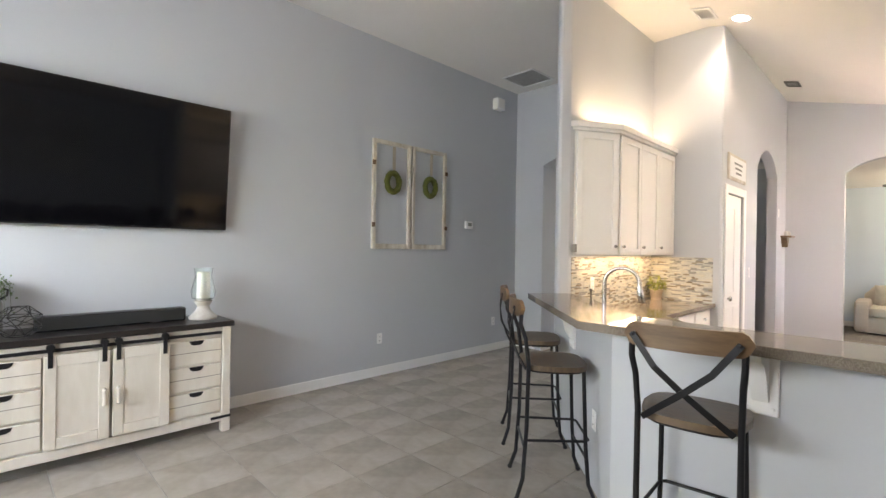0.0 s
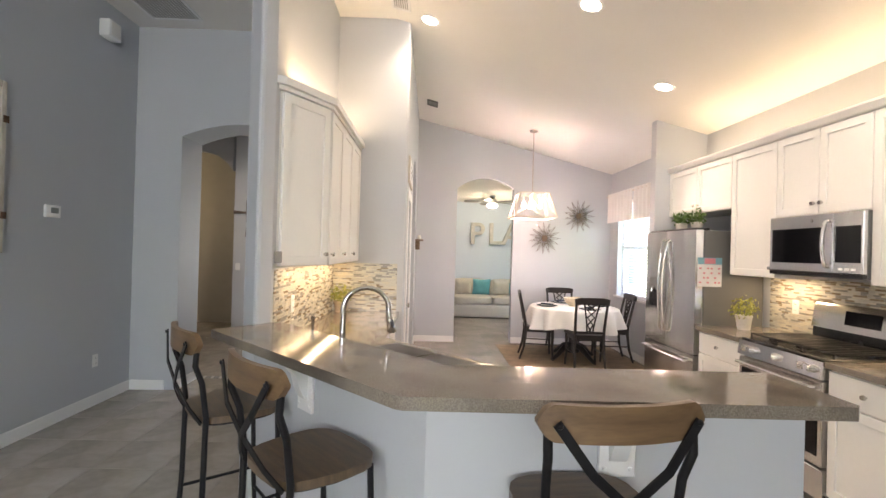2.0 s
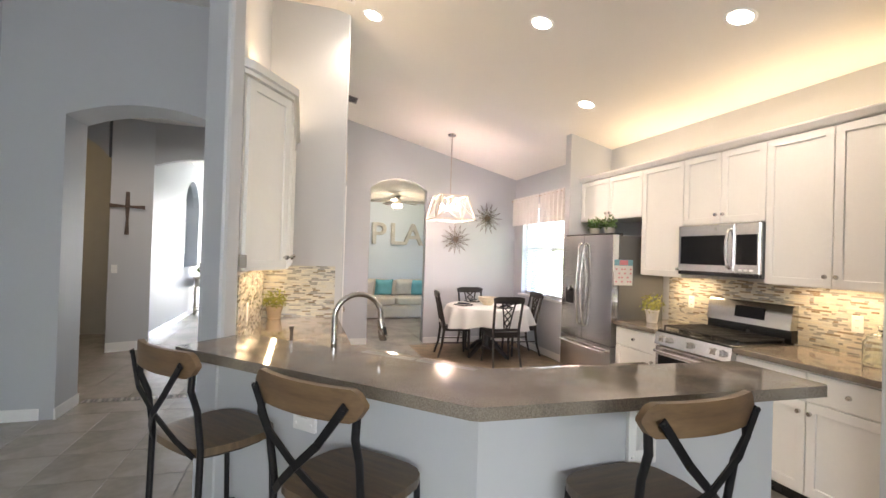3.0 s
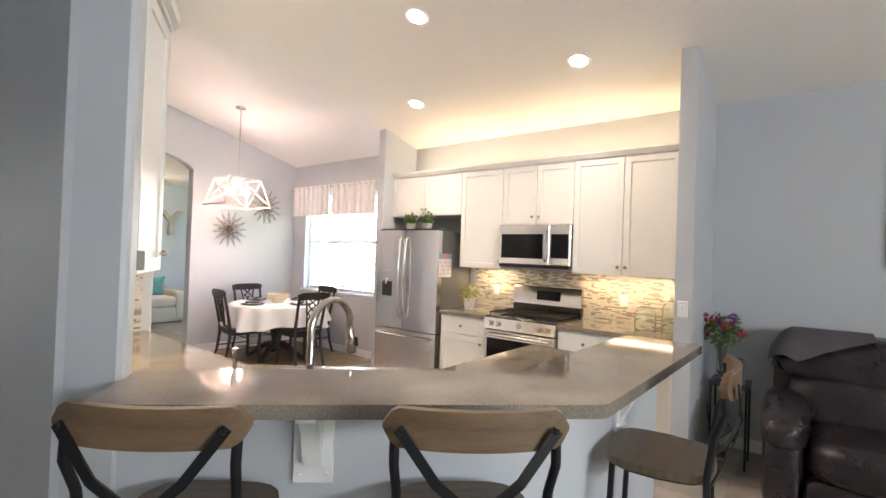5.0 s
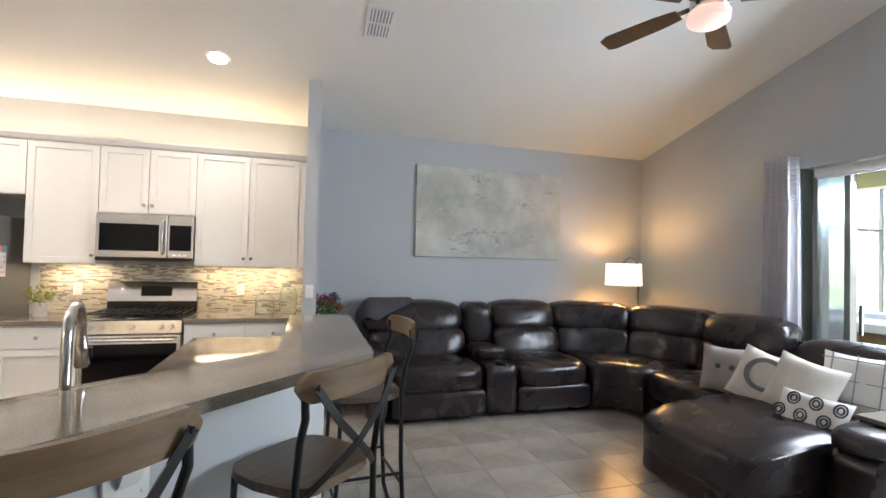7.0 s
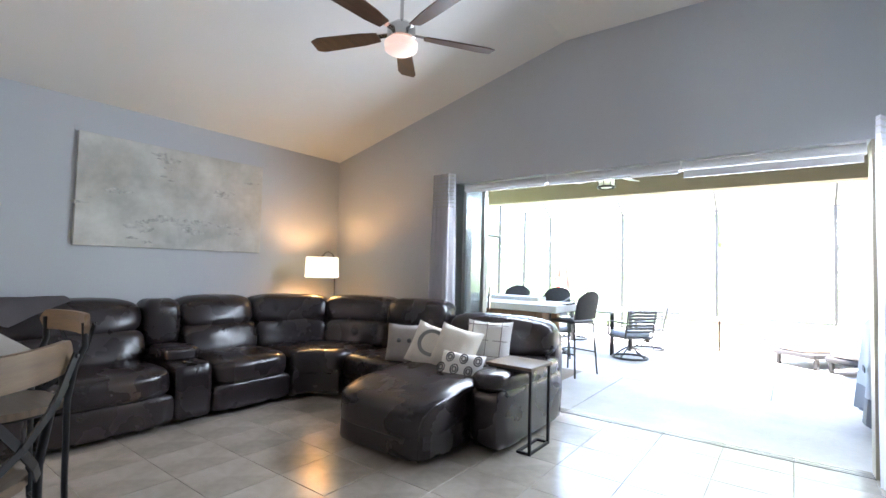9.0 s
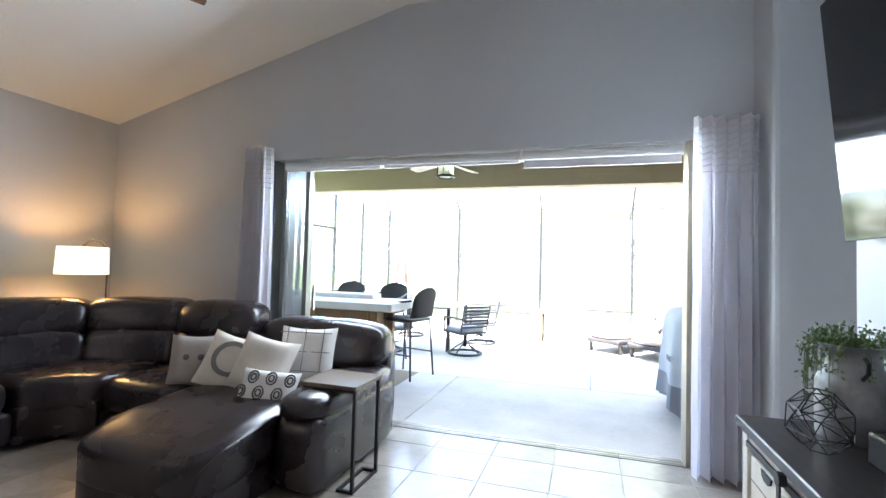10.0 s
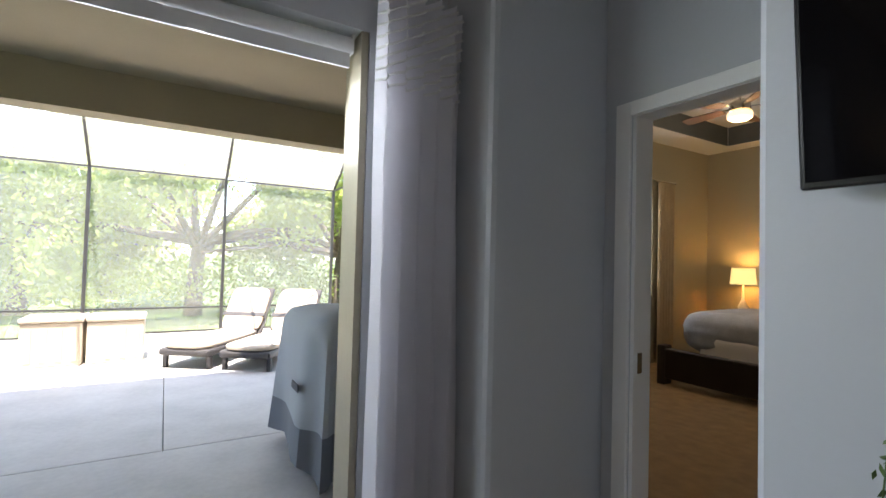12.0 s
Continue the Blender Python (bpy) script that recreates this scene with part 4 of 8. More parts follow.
_s = stool()
tagged(_s, "wood and black iron cross-back stool beside the column")
_m = [pose(3.672, 2.881, 0, 0, 0, -141), pose(3.123, 2.376, 0, 0, 0, -137.6), pose(2.805, 1.480, 0, 0, 0, -83.5)]
_s.matrix_basis = _m[0]
tagged(copy_thing(_s, _m[1]), "wood and black iron cross-back stool at the bar's bend")
tagged(copy_thing(_s, _m[2]), "wood and black iron cross-back stool on the living room side")

# ---- living room ----
# television on the wall, tipped forward
tv = thing("television", (1.225, 5.015, 1.55), "large black flat television mounted on the wall", "television")
bm = nbox(-0.895, 0.895, -0.03, 0.0, 0, 1.0, 0.004)
tilt = Matrix.Translation((0, -0.045, 0)) @ Matrix.Rotation(radians(5.0), 4, "X")
bm.transform(tilt)
part("casing", bm, BLACK, tv)
bm = nbox(-0.885, 0.885, -0.0325, -0.0305, 0.014, 0.99)
bm.transform(tilt)
part("screen", bm, SCREEN, tv, "glossy black screen")
part("wall_mount", nbox(-0.2, 0.2, -0.065, 0.0, 0.3, 0.7), BLACK, tv)
bm = nbox(-0.02, 0.02, -0.0335, -0.0326, 0.004, 0.009)
bm.transform(tilt)
part("badge", bm, CHROME, tv)

# sideboard with sliding barn doors
CX, CY = 1.262, 4.53
co = thing("sideboard", (CX, CY, 0), "whitewashed barn-door sideboard with dark top", "sideboard")
L = 0.762
bm = nbox(-L - 0.02, L + 0.02, -0.02, 0.47, 0.805, 0.845, 0.004)
part("top", bm, ESPRESSO, co, "dark stained plank top")
part("carcass", nbox(-L + 0.06, L - 0.06, 0.03, 0.45, 0.10, 0.804), WASHED, co)
for sx in (-1, 1):
    for y0 in (0.0, 0.40):
        part("leg", nbox(sx * (L - 0.03) - 0.03, sx * (L - 0.03) + 0.03, y0, y0 + 0.06, 0.0, 0.804, 0.004), WASHED, co)
part("bottom_rail", nbox(-L + 0.061, L - 0.061, 0.004, 0.04, 0.085, 0.15, 0.003), WASHED, co)
part("top_rail", nbox(-L + 0.061, L - 0.061, 0.006, 0.04, 0.735, 0.803, 0.003), WASHED, co)
for side in (-1, 1):
    for k in range(3):
        z0 = 0.165 + k * 0.19
        a, b = (0.345, L - 0.066) if side > 0 else (-L + 0.066, -0.345)
        d = part("drawer", nbox(a, b, 0.010, 0.035, z0, z0 + 0.175, 0.004), WASHED, co)
        part("groove", nbox(a + 0.004, b - 0.004, 0.0085, 0.0105, z0 + 0.086, z0 + 0.089), ESPRESSO, d)
        bm = bmesh.new()
        m = (a + b) / 2
        prism(bm, [(m - 0.05, z0 + 0.172), (m + 0.05, z0 + 0.172), (m + 0.04, z0 + 0.15), (m + 0.02, z0 + 0.14), (m - 0.02, z0 + 0.14), (m - 0.04, z0 + 0.15)], 0.004, 0.0095, in_y)
        part("cup_pull", bm, IRON, d, "black half-moon pull")
part("rail", nbox(-L + 0.07, L - 0.07, -0.008, -0.001, 0.752, 0.774), IRON, co, "black iron door rail")
for a, b in ((-0.338, -0.008), (0.008, 0.338)):
    bm = bmesh.new()
    w = 0.06
    box(bm, a, a + w, -0.024, -0.009, 0.16, 0.735, 0.003)
    box(bm, b - w, b, -0.024, -0.009, 0.16, 0.735, 0.003)
    box(bm, a + w, b - w, -0.024, -0.009, 0.665, 0.735, 0.003)
    box(bm, a + w, b - w, -0.024, -0.009, 0.16, 0.23, 0.003)
    box(bm, a + w, b - w, -0.016, -0.0095, 0.23, 0.665)
    d = part("barn_door", bm, WASHED, co)
    for x in (a + 0.03, b - 0.03):
        h = part("hanger", nbox(x - 0.013, x + 0.013, -0.031, -0.0245, 0.66, 0.80, 0.002), IRON, d, "black iron hanger strap")
        part("roller", tube(bmesh.new(), [(x, -0.034, 0.785), (x, -0.012, 0.785)], 0.022, 14), IRON, h)
    hx = b - 0.03 if a < 0 else a + 0.03
    part("handle", tube(bmesh.new(), [(hx, -0.024, 0.38), (hx, -0.045, 0.385), (hx, -0.045, 0.475), (hx, -0.024, 0.48)], 0.012, 8), WASHED, d)
part("corner_strap", nbox(L - 0.14, L + 0.001, -0.006, -0.0005, 0.108, 0.128), IRON, co)

sb = thing("soundbar", (1.33, 4.80, 0.8455), "slim black soundbar on the sideboard", "soundbar")
part("case", nbox(-0.44, 0.44, -0.05, 0.05, 0.0, 0.10, 0.012, 2), BLACK, sb, smooth=True)
part("grille", nbox(-0.425, 0.425, -0.0525, -0.0505, 0.01, 0.09), mat("speaker_cloth", (0.02, 0.02, 0.02), 0.95, fine=400, bump=0.3), sb)

ch = thing("candle_holder", (1.893, 4.76, 0.8455), "whitewashed candle holder with glass hurricane and candle", "candle holder")
part("base", lathe(bmesh.new(), [(0, 0), (0.075, 0), (0.078, 0.012), (0.06, 0.03), (0.04, 0.05), (0.032, 0.075), (0.045, 0.095), (0.05, 0.105), (0, 0.105)], (0, 0, 0), 24), mat("distressed_white", (0.66, 0.64, 0.60), 0.6, vary=0.2, scale=14, bump=0.12, dark=(0.40, 0.36, 0.31)), ch, smooth=True)
part("glass_hurricane", lathe(bmesh.new(), [(0.03, 0.106), (0.06, 0.12), (0.068, 0.16), (0.055, 0.21), (0.045, 0.25), (0.052, 0.30), (0.050, 0.30), (0.043, 0.25), (0.053, 0.21), (0.065, 0.16), (0.058, 0.123), (0.03, 0.109)], (0, 0, 0), 24), GLASS, ch, smooth=True)
part("candle", lathe(bmesh.new(), [(0, 0.11), (0.036, 0.11), (0.036, 0.275), (0.03, 0.278), (0, 0.272)], (0, 0, 0), 20), mat("candle_wax", (0.82, 0.80, 0.74), 0.5, bump=0.0), ch, smooth=True)
ch.matrix_basis = ch.matrix_basis @ Matrix.Scale(1.32, 4)

# galvanized milk can with a trailing plant
mc = thing("milk_can", (0.64, 4.83, 0.8455), "galvanized metal milk can with trailing green plant", "planter")
ZINC = mat("galvanized_zinc", (0.30, 0.30, 0.29), 0.45, 0.5, vary=0.25, scale=7, fine=40, bump=0.05)
part("can", lathe(bmesh.new(), [(0, 0), (0.125, 0), (0.13, 0.01), (0.13, 0.22), (0.122, 0.25), (0.095, 0.29), (0.09, 0.33), (0.12, 0.38), (0.123, 0.385), (0.116, 0.385), (0.085, 0.33), (0, 0.33)], (0, 0, 0), 28), ZINC, mc, smooth=True)
for s in (-1, 1):
    part("handle", tube(bmesh.new(), [(s * 0.11, -0.02, 0.26), (s * 0.15, -0.02, 0.29), (s * 0.155, -0.02, 0.33), (s * 0.125, -0.02, 0.345)], 0.008, 8), IRON, mc, smooth=True)
rnd = random.Random(5)
bm, bs = bmesh.new(), bmesh.new()
for k in range(46):
    a = rnd.uniform(0, 6.28) if k < 22 else rnd.gauss(3.7, 0.8)
    r, ln = rnd.uniform(0.08, 0.17), rnd.uniform(0.05, 0.30)
    p = [Vector((0.05 * math.cos(a), 0.05 * math.sin(a), 0.34)), Vector((r * 0.8 * math.cos(a), r * 0.8 * math.sin(a), 0.42 + rnd.uniform(-0.02, 0.03))), Vector((r * 1.1 * math.cos(a), r * 1.1 * math.sin(a), 0.36)), Vector((r * 1.15 * math.cos(a), r * 1.15 * math.sin(a), 0.37 - ln))]
    tube(bs, p, 0.0014, 4)
    for u, v in zip(p, p[1:]):
        for j in range(7):
            c = u.lerp(v, rnd.random()) + Vector((rnd.gauss(0, 0.009), rnd.gauss(0, 0.009), rnd.gauss(0, 0.009)))
            leaf_tuft(bm, c, 0.006, 2, 0.019, rnd)
leaf_tuft(bm, (0, 0, 0.39), 0.12, 260, 0.02, rnd, flat=0.5)
tagged(part("stems", bs, LEAF, mc), kind="stuff")
part("foliage", bm, LEAF, mc, "small trailing green leaves")
mc.matrix_basis = mc.matrix_basis @ Matrix.Scale(0.84, 4)

wb = thing("wire_sculpture", (0.815, 4.66, 0.8455), "geometric black wire ball on the sideboard", "ornament")
rnd = random.Random(9)
ring = lambda n, r, z, o: [(r * math.cos(math.tau * k / n + o), 0.75 * r * math.sin(math.tau * k / n + o), z) for k in range(n)]
rows = [ring(6, 0.06, 0.005, 0), ring(6, 0.125, 0.06, 0.5), ring(6, 0.11, 0.13, 0), ring(5, 0.05, 0.185, 0.3)]
for r in rows:
    part("wire_ring", tube(bmesh.new(), r, 0.0022, 5, True), IRON, wb)
for a, b in zip(rows, rows[1:]):
    for k in range(6):
        part("wire", tube(bmesh.new(), [a[k], b[k % len(b)]], 0.0022, 5), IRON, wb)
        part("wire", tube(bmesh.new(), [a[k], b[(k - 1) % len(b)]], 0.0022, 5), IRON, wb)

# old window sashes with wreaths
RUST = mat("rusty_metal", (0.16, 0.09, 0.05), 0.7, 0.3, vary=0.3, scale=30)
CHIPPED = mat("chipped_white_wood", (0.74, 0.71, 0.64), 0.6, vary=0.3, scale=9, fine=40, bump=0.25, stretch=(1, 1, 0.4), dark=(0.36, 0.29, 0.21))
MOSS = mat("moss_green", (0.12, 0.13, 0.02), 0.9, vary=0.4, scale=30, fine=120, bump=0.6, dark=(0.035, 0.045, 0.006))
for x0, x1, zt in ((3.67, 4.215, 2.62), (4.235, 4.80, 2.62)):
    w = thing("wall_hanging", ((x0 + x1) / 2, 5.018, 1.41), "empty chipped white wooden window sash on the wall", "wall decor", "old window sashes")
    h, q = (x1 - x0) / 2, 0.045
    H_ = zt - 1.41
    for a, b, c, d in ((-h, -h + q, 0, H_), (h - q, h, 0, H_), (-h + q, h - q, H_ - q, H_), (-h + q, h - q, 0, q + 0.012)):
        part("sash_bar", nbox(a, b, -0.035, 0, c, d, 0.005), CHIPPED, w)
    for z in (0.24, 0.92):
        part("hinge", nbox((-h - 0.012) if x0 < 4 else (h - 0.03), (-h + 0.03) if x0 < 4 else (h + 0.012), -0.04, -0.0355, z, z + 0.05), RUST, w)
    wr = thing("wreath", ((x0 + x1) / 2, 4.985, 2.16), "small green moss ring wreath hanging in the sash", "wreath", "moss wreaths")
    bm = tube(bmesh.new(), [(0.085 * math.cos(k * math.tau / 40), -0.005, 0.105 * math.sin(k * math.tau / 40)) for k in range(40)], 0.032, 12, True)
    rnd = random.Random(int(x0 * 10))
    for v in bm.verts:
        v.co += Vector((rnd.gauss(0, 1), rnd.gauss(0, 1), rnd.gauss(0, 1))) * 0.0028
    part("moss_ring", bm, MOSS, wr, smooth=False)
    part("ribbon", nbox(-0.022, 0.022, -0.02, -0.017, 0.135, 0.40), mat("beige_ribbon", (0.42, 0.36, 0.28), 0.9) if x0 < 4 else bpy.data.materials["beige_ribbon"], wr, "beige cloth ribbon")
plate_t = thing("thermostat", (5.25, 5.019, 1.74), "white wall thermostat with grey display", "thermostat", rz=180)
part("case", nbox(-0.075, 0.075, 0, 0.025, -0.05, 0.05, 0.008, 2), TRIM, plate_t, smooth=True)
part("display", nbox(-0.045, 0.03, 0.0255, 0.027, -0.015, 0.03), mat("lcd_grey", (0.25, 0.27, 0.25), 0.3), plate_t)
sd = thing("wall_speaker", (5.80, 5.019, 3.46), "small white alarm box high on the wall", "alarm", rz=180)
part("case", nbox(-0.085, 0.085, 0, 0.10, -0.08, 0.08, 0.015, 2), TRIM, sd, smooth=True)
part("grille", nbox(-0.06, 0.06, 0.1005, 0.102, -0.06, 0.06), CEIL, sd)


# mid grey of the sheet behind the vent slats
VENTBACK = mat("vent_backing_grey", (0.42, 0.42, 0.41), 0.9, vary=0.08)


def vent(x, y, sx, sy, slope, label, slats=6, m=None, banks=0):
    m = m or TRIM
    z = ceil(y)
    v = thing("ceiling_vent", (x, y, z - 0.002), label, "vent", "ceiling vents")
    if slope:
        v.matrix_basis = pose(x, y, z - 0.002, math.degrees(math.atan(0.2527)))
    part("backing", nbox(-sx + 0.012, sx - 0.012, -sy + 0.012, sy - 0.012, -0.004, -0.001), VENTBACK, v)
    for a, b, c, d in ((-sx, sx, -sy, -sy + 0.025), (-sx, sx, sy - 0.025, sy), (-sx, -sx + 0.025, -sy + 0.025, sy - 0.025), (sx - 0.025, sx, -sy + 0.025, sy - 0.025)):
        part("frame", nbox(a, b, c, d, -0.014, -0.0005, 0.002), m, v)
    # two banks of slats that run down the slope, with a bar between
    if banks:
        part("crossbar", nbox(-sx + 0.026, sx - 0.026, -0.008, 0.008, -0.014, -0.002), m, v)
    for k in range(slats * banks):
        x0, side = -sx + 0.03 + (2 * sx - 0.06) * (k // 2 + 0.5) / slats, 1 if k % 2 else -1
        b = nbox(-0.008, 0.008, -sy / 2 + 0.018, sy / 2 - 0.018, -0.001, 0.001)
        b.transform(Matrix.Translation((x0, side * (sy / 2 - 0.008), -0.009)) @ Matrix.Rotation(radians(35), 4, "Y"))
        part("slat", b, m, v)
    for k in range(0 if banks else slats):
        y0 = -sy + 0.03 + (2 * sy - 0.06) * (k + 0.5) / slats
        b = nbox(-sx + 0.026, sx - 0.026, -0.007, 0.007, -0.001, 0.001)
        b.transform(Matrix.Translation((0, y0, -0.009)) @ Matrix.Rotation(radians(35), 4, "X"))
        part("slat", b, m, v)


vent(2.639, 0.577, 0.105, 0.169, True, "white ceiling vent with two banks of slats over the living room", 6, banks=2)
vent(5.85, 4.52, 0.25, 0.25, False, "large white return air grille in the ceiling", 14)
vent(8.14, 1.98, 0.12, 0.08, True, "small grey ceiling vent over the dining room", 5, GREYSTEEL)
vent(5.55, 2.28, 0.14, 0.09, True, "slatted ceiling vent near the pantry", 6)

for x, y in CANS:
    c = thing("recessed_light", (x, y, ceil(y) - 0.001), "lit recessed ceiling light with white trim", "recessed light", "recessed lights")
    c.matrix_basis = pose(x, y, ceil(y) - 0.001, math.degrees(math.atan(0.2527)))
    part("trim_ring", lathe(bmesh.new(), [(0.075, -0.004), (0.095, -0.006), (0.10, 0.0), (0.07, 0.0), (0.07, -0.002)], (0, 0, 0), 28), TRIM, c, smooth=True)
    part("bulb", lathe(bmesh.new(), [(0.074, -0.003), (0.05, -0.012), (0, -0.016)], (0, 0, 0), 24), CAN_ON, c, "glowing warm white bulb", smooth=True)

# fixture for the added hall fill lamp, never in view
hc = thing("recessed_light", (7.9, 4.3, 3.299), "assumed recessed hall light, unseen, with white trim", "recessed light", "recessed lights")
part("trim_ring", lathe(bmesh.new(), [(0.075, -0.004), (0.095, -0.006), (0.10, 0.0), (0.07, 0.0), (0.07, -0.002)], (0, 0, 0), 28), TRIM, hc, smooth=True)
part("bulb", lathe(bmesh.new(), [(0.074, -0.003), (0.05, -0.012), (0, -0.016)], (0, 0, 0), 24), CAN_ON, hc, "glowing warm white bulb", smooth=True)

# canvas
ar = thing("wall_canvas", (1.01, SOUTH + 0.001, 1.515), "abstract white and grey canvas on the wall", "painting")
ART = mat("abstract_paint", (0.70, 0.69, 0.65), 0.6, vary=0.1, scale=2.4, fine=11, bump=0.2, dark=(0.33, 0.325, 0.29))
part("canvas", nbox(-0.925, 0.925, 0, 0.04, 0, 1.05, 0.004), ART, ar)
GREYP = mat("grey_brush_marks", (0.53, 0.525, 0.49), 0.6, vary=0.3, scale=20, bump=0.2)
rnd = random.Random(21)
for cx, cz, n in ((0.18, 0.90, 8), (0.10, 0.74, 3), (0.36, 0.20, 8), (0.22, 0.30, 3), (-0.10, 0.26, 6), (0.85, 0.46, 2), (0.52, 0.50, 2), (-0.45, 0.66, 3), (-0.5, 0.2, 3), (-0.85, 0.84, 2)):
    for k in range(n):
        bm = bmesh.new()
        x, z, r = cx + rnd.gauss(0, 0.07), cz + rnd.gauss(0, 0.045), rnd.uniform(0.03, 0.10)
        pts = [(x + 1.2 * r * rnd.uniform(0.6, 1.2) * math.cos(a * 0.35), z + 0.32 * r * rnd.uniform(0.35, 1.3) * math.sin(a * 0.35)) for a in range(18)]
        prism(bm, [(u, v) for u, v in pts], 0.0405, 0.0405 + 0.0006 * (k + 1), in_y)
        part("brush_mark", bm, GREYP, ar)

# floor lamp in the corner
fl = thing("floor_lamp", (-0.95, -0.86, 0), "arched metal floor lamp with lit drum shade", "floor lamp")
part("base", lathe(bmesh.new(), [(0, 0), (0.13, 0), (0.13, 0.015), (0.02, 0.03), (0, 0.03)], (0, 0, 0), 24), CHROME, fl, smooth=True)
part("pole", tube(bmesh.new(), [(0, 0, 0.02), (0, 0, 1.40), (0.03, 0.02, 1.48), (0.12, 0.075, 1.545), (0.25, 0.155, 1.565), (0.36, 0.225, 1.545), (0.43, 0.268, 1.50)], 0.009, 10), CHROME, fl, smooth=True)
bm = lathe(bmesh.new(), [(0.208, 1.235), (0.198, 1.49), (0.195, 1.49), (0.205, 1.235)], (0.44, 0.275, 0), 36)
part("shade", bm, SHADE_ON, fl, "lit white fabric drum shade", smooth=True)
part("finial", lathe(bmesh.new(), [(0, 1.485), (0.014, 1.49), (0.008, 1.515), (0, 1.52)], (0.44, 0.275, 0), 10), CHROME, fl)

# ceiling fan
FAN_WOOD = mat("walnut_blade", (0.11, 0.055, 0.03), 0.4, vary=0.3, scale=4, fine=30, stretch=(1, 8, 1), dark=(0.04, 0.022, 0.014))
def ceiling_fan(at, rod, label, blades=5, turn=0.0, wood=FAN_WOOD, lit=None, span=0.68, light=True):
    f = thing("ceiling_fan", at, label, "ceiling fan")
    part("canopy", lathe(bmesh.new(), [(0, 0), (0.07, 0), (0.065, -0.03), (0.03, -0.06), (0, -0.06)], (0, 0, 0), 20), CHROME, f, smooth=True)
    part("rod", tube(bmesh.new(), [(0, 0, -0.05), (0, 0, -rod)], 0.012, 10), CHROME, f, smooth=True)
    part("motor", lathe(bmesh.new(), [(0, -rod), (0.06, -rod), (0.095, -rod - 0.03), (0.10, -rod - 0.11), (0.085, -rod - 0.125), (0, -rod - 0.125)], (0, 0, 0), 28), CHROME, f, smooth=True)
    if light:
        part("light_bowl", lathe(bmesh.new(), [(0.105, -rod - 0.126), (0.115, -rod - 0.14), (0.11, -rod - 0.185), (0.08, -rod - 0.205), (0, -rod - 0.21)], (0, 0, 0), 28), lit, f, "frosted glass light bowl", smooth=True)
    for k in range(blades):
        a = math.tau * k / blades + turn
        R = Matrix.Rotation(a, 4, "Z") @ Matrix.Translation((0, 0, -rod - 0.075)) @ Matrix.Rotation(radians(12), 4, "X")
        bm = bmesh.new()
        prism(bm, [(0.17, -0.045), (0.30, -0.062), (span - 0.05, -0.075), (span, -0.055), (span, 0.045), (span - 0.06, 0.07), (0.30, 0.058), (0.17, 0.04)], -0.004, 0.004, in_z)
        bm.transform(R)
        b = part("blade", bm, wood, f)
        bm = nbox(0.08, 0.22, -0.02, 0.02, 0.0045, 0.010)
        bm.transform(R)
        part("blade_iron", bm, CHROME, b)
    return f


BOWL = glow("frosted_bowl", (0.85, 0.62, 0.52), 0.035)
ceiling_fan((0.98, 2.03, ceil(2.03) - 0.001), 0.60, "brushed nickel ceiling fan with walnut blades", 5, radians(2), lit=BOWL, span=0.68)

# ---- sectional sofa ----
sf = thing("sectional_sofa", (0.3, 0.4, 0), "dark brown leather reclining sectional with chaise", "sofa")
def cush(name, c, half, n=6, w=0.006, seed=0.0, cuts=8, bend=None, label=""):
    bm = superbox(bmesh.new(), c, half, n, cuts, w, seed, bend)
    return part(name, bm, LEATHER, sf, label, smooth=True, world=True)


def span_x(name, x0, x1, y0, y1, z0, z1, n=6, w=0.006, seed=0.0, bend=None):
    return cush(name, ((x0 + x1) / 2, (y0 + y1) / 2, (z0 + z1) / 2), ((x1 - x0) / 2, (y1 - y0) / 2, (z1 - z0) / 2), n, w, seed, bend=bend)


# two recliners with a console between, on the south side
def gathered(q):
    """Leans the back and gathers its leather in soft upright folds."""
    fold = 0.016 * noise.noise(Vector((q[0] * 16, q[2] * 3.5, 1.7))) + 0.008 * noise.noise(Vector((q[0] * 34, q[2] * 6, 5.1)))
    return (q[0], q[1] - 0.30 * (q[2] - 0.45) + fold, q[2])


for i, (x0, x1) in enumerate(((1.46, 2.36), (0.34, 1.13))):
    end = 0.21 if i == 0 else 0.0
    lean = lambda q: (q[0], q[1] - 0.30 * (q[2] - 0.45), q[2])
    span_x("base", x0, x1, -0.95, 0.0, 0.03, 0.22, 14, 0.003, i)
    span_x("footrest", x0 - 0.002, x1 + 0.002, -0.12, 0.055, 0.04, 0.29, 7, 0.004, i + 3)
    span_x("seat_cushion", x0 - 0.006, x1 + 0.006, -0.70, 0.09, 0.245, 0.515, 4.2, 0.008, i + 5)
    span_x("back_cushion", x0, x1 + end * 0.6, -0.80, -0.47, 0.45, 0.78, 4.5, 0.006, i + 7, gathered)
    span_x("headrest", x0 - 0.006, x1 + 0.006 + end, -0.88, -0.47, 0.70, 1.045, 3.3, 0.010, i + 9, lean)
    span_x("back_panel", x0, x1 + end, -1.0, -0.78, 0.05, 0.95, 10, 0.003, i + 11)
span_x("console_body", 1.135, 1.455, -0.95, 0.03, 0.03, 0.50, 14, 0.003, 1)
span_x("console_lid", 1.135, 1.455, -0.62, -0.20, 0.49, 0.62, 5, 0.006, 2)
span_x("headrest", 1.13, 1.46, -1.0, -0.60, 0.55, 1.025, 4.2, 0.008, 4)
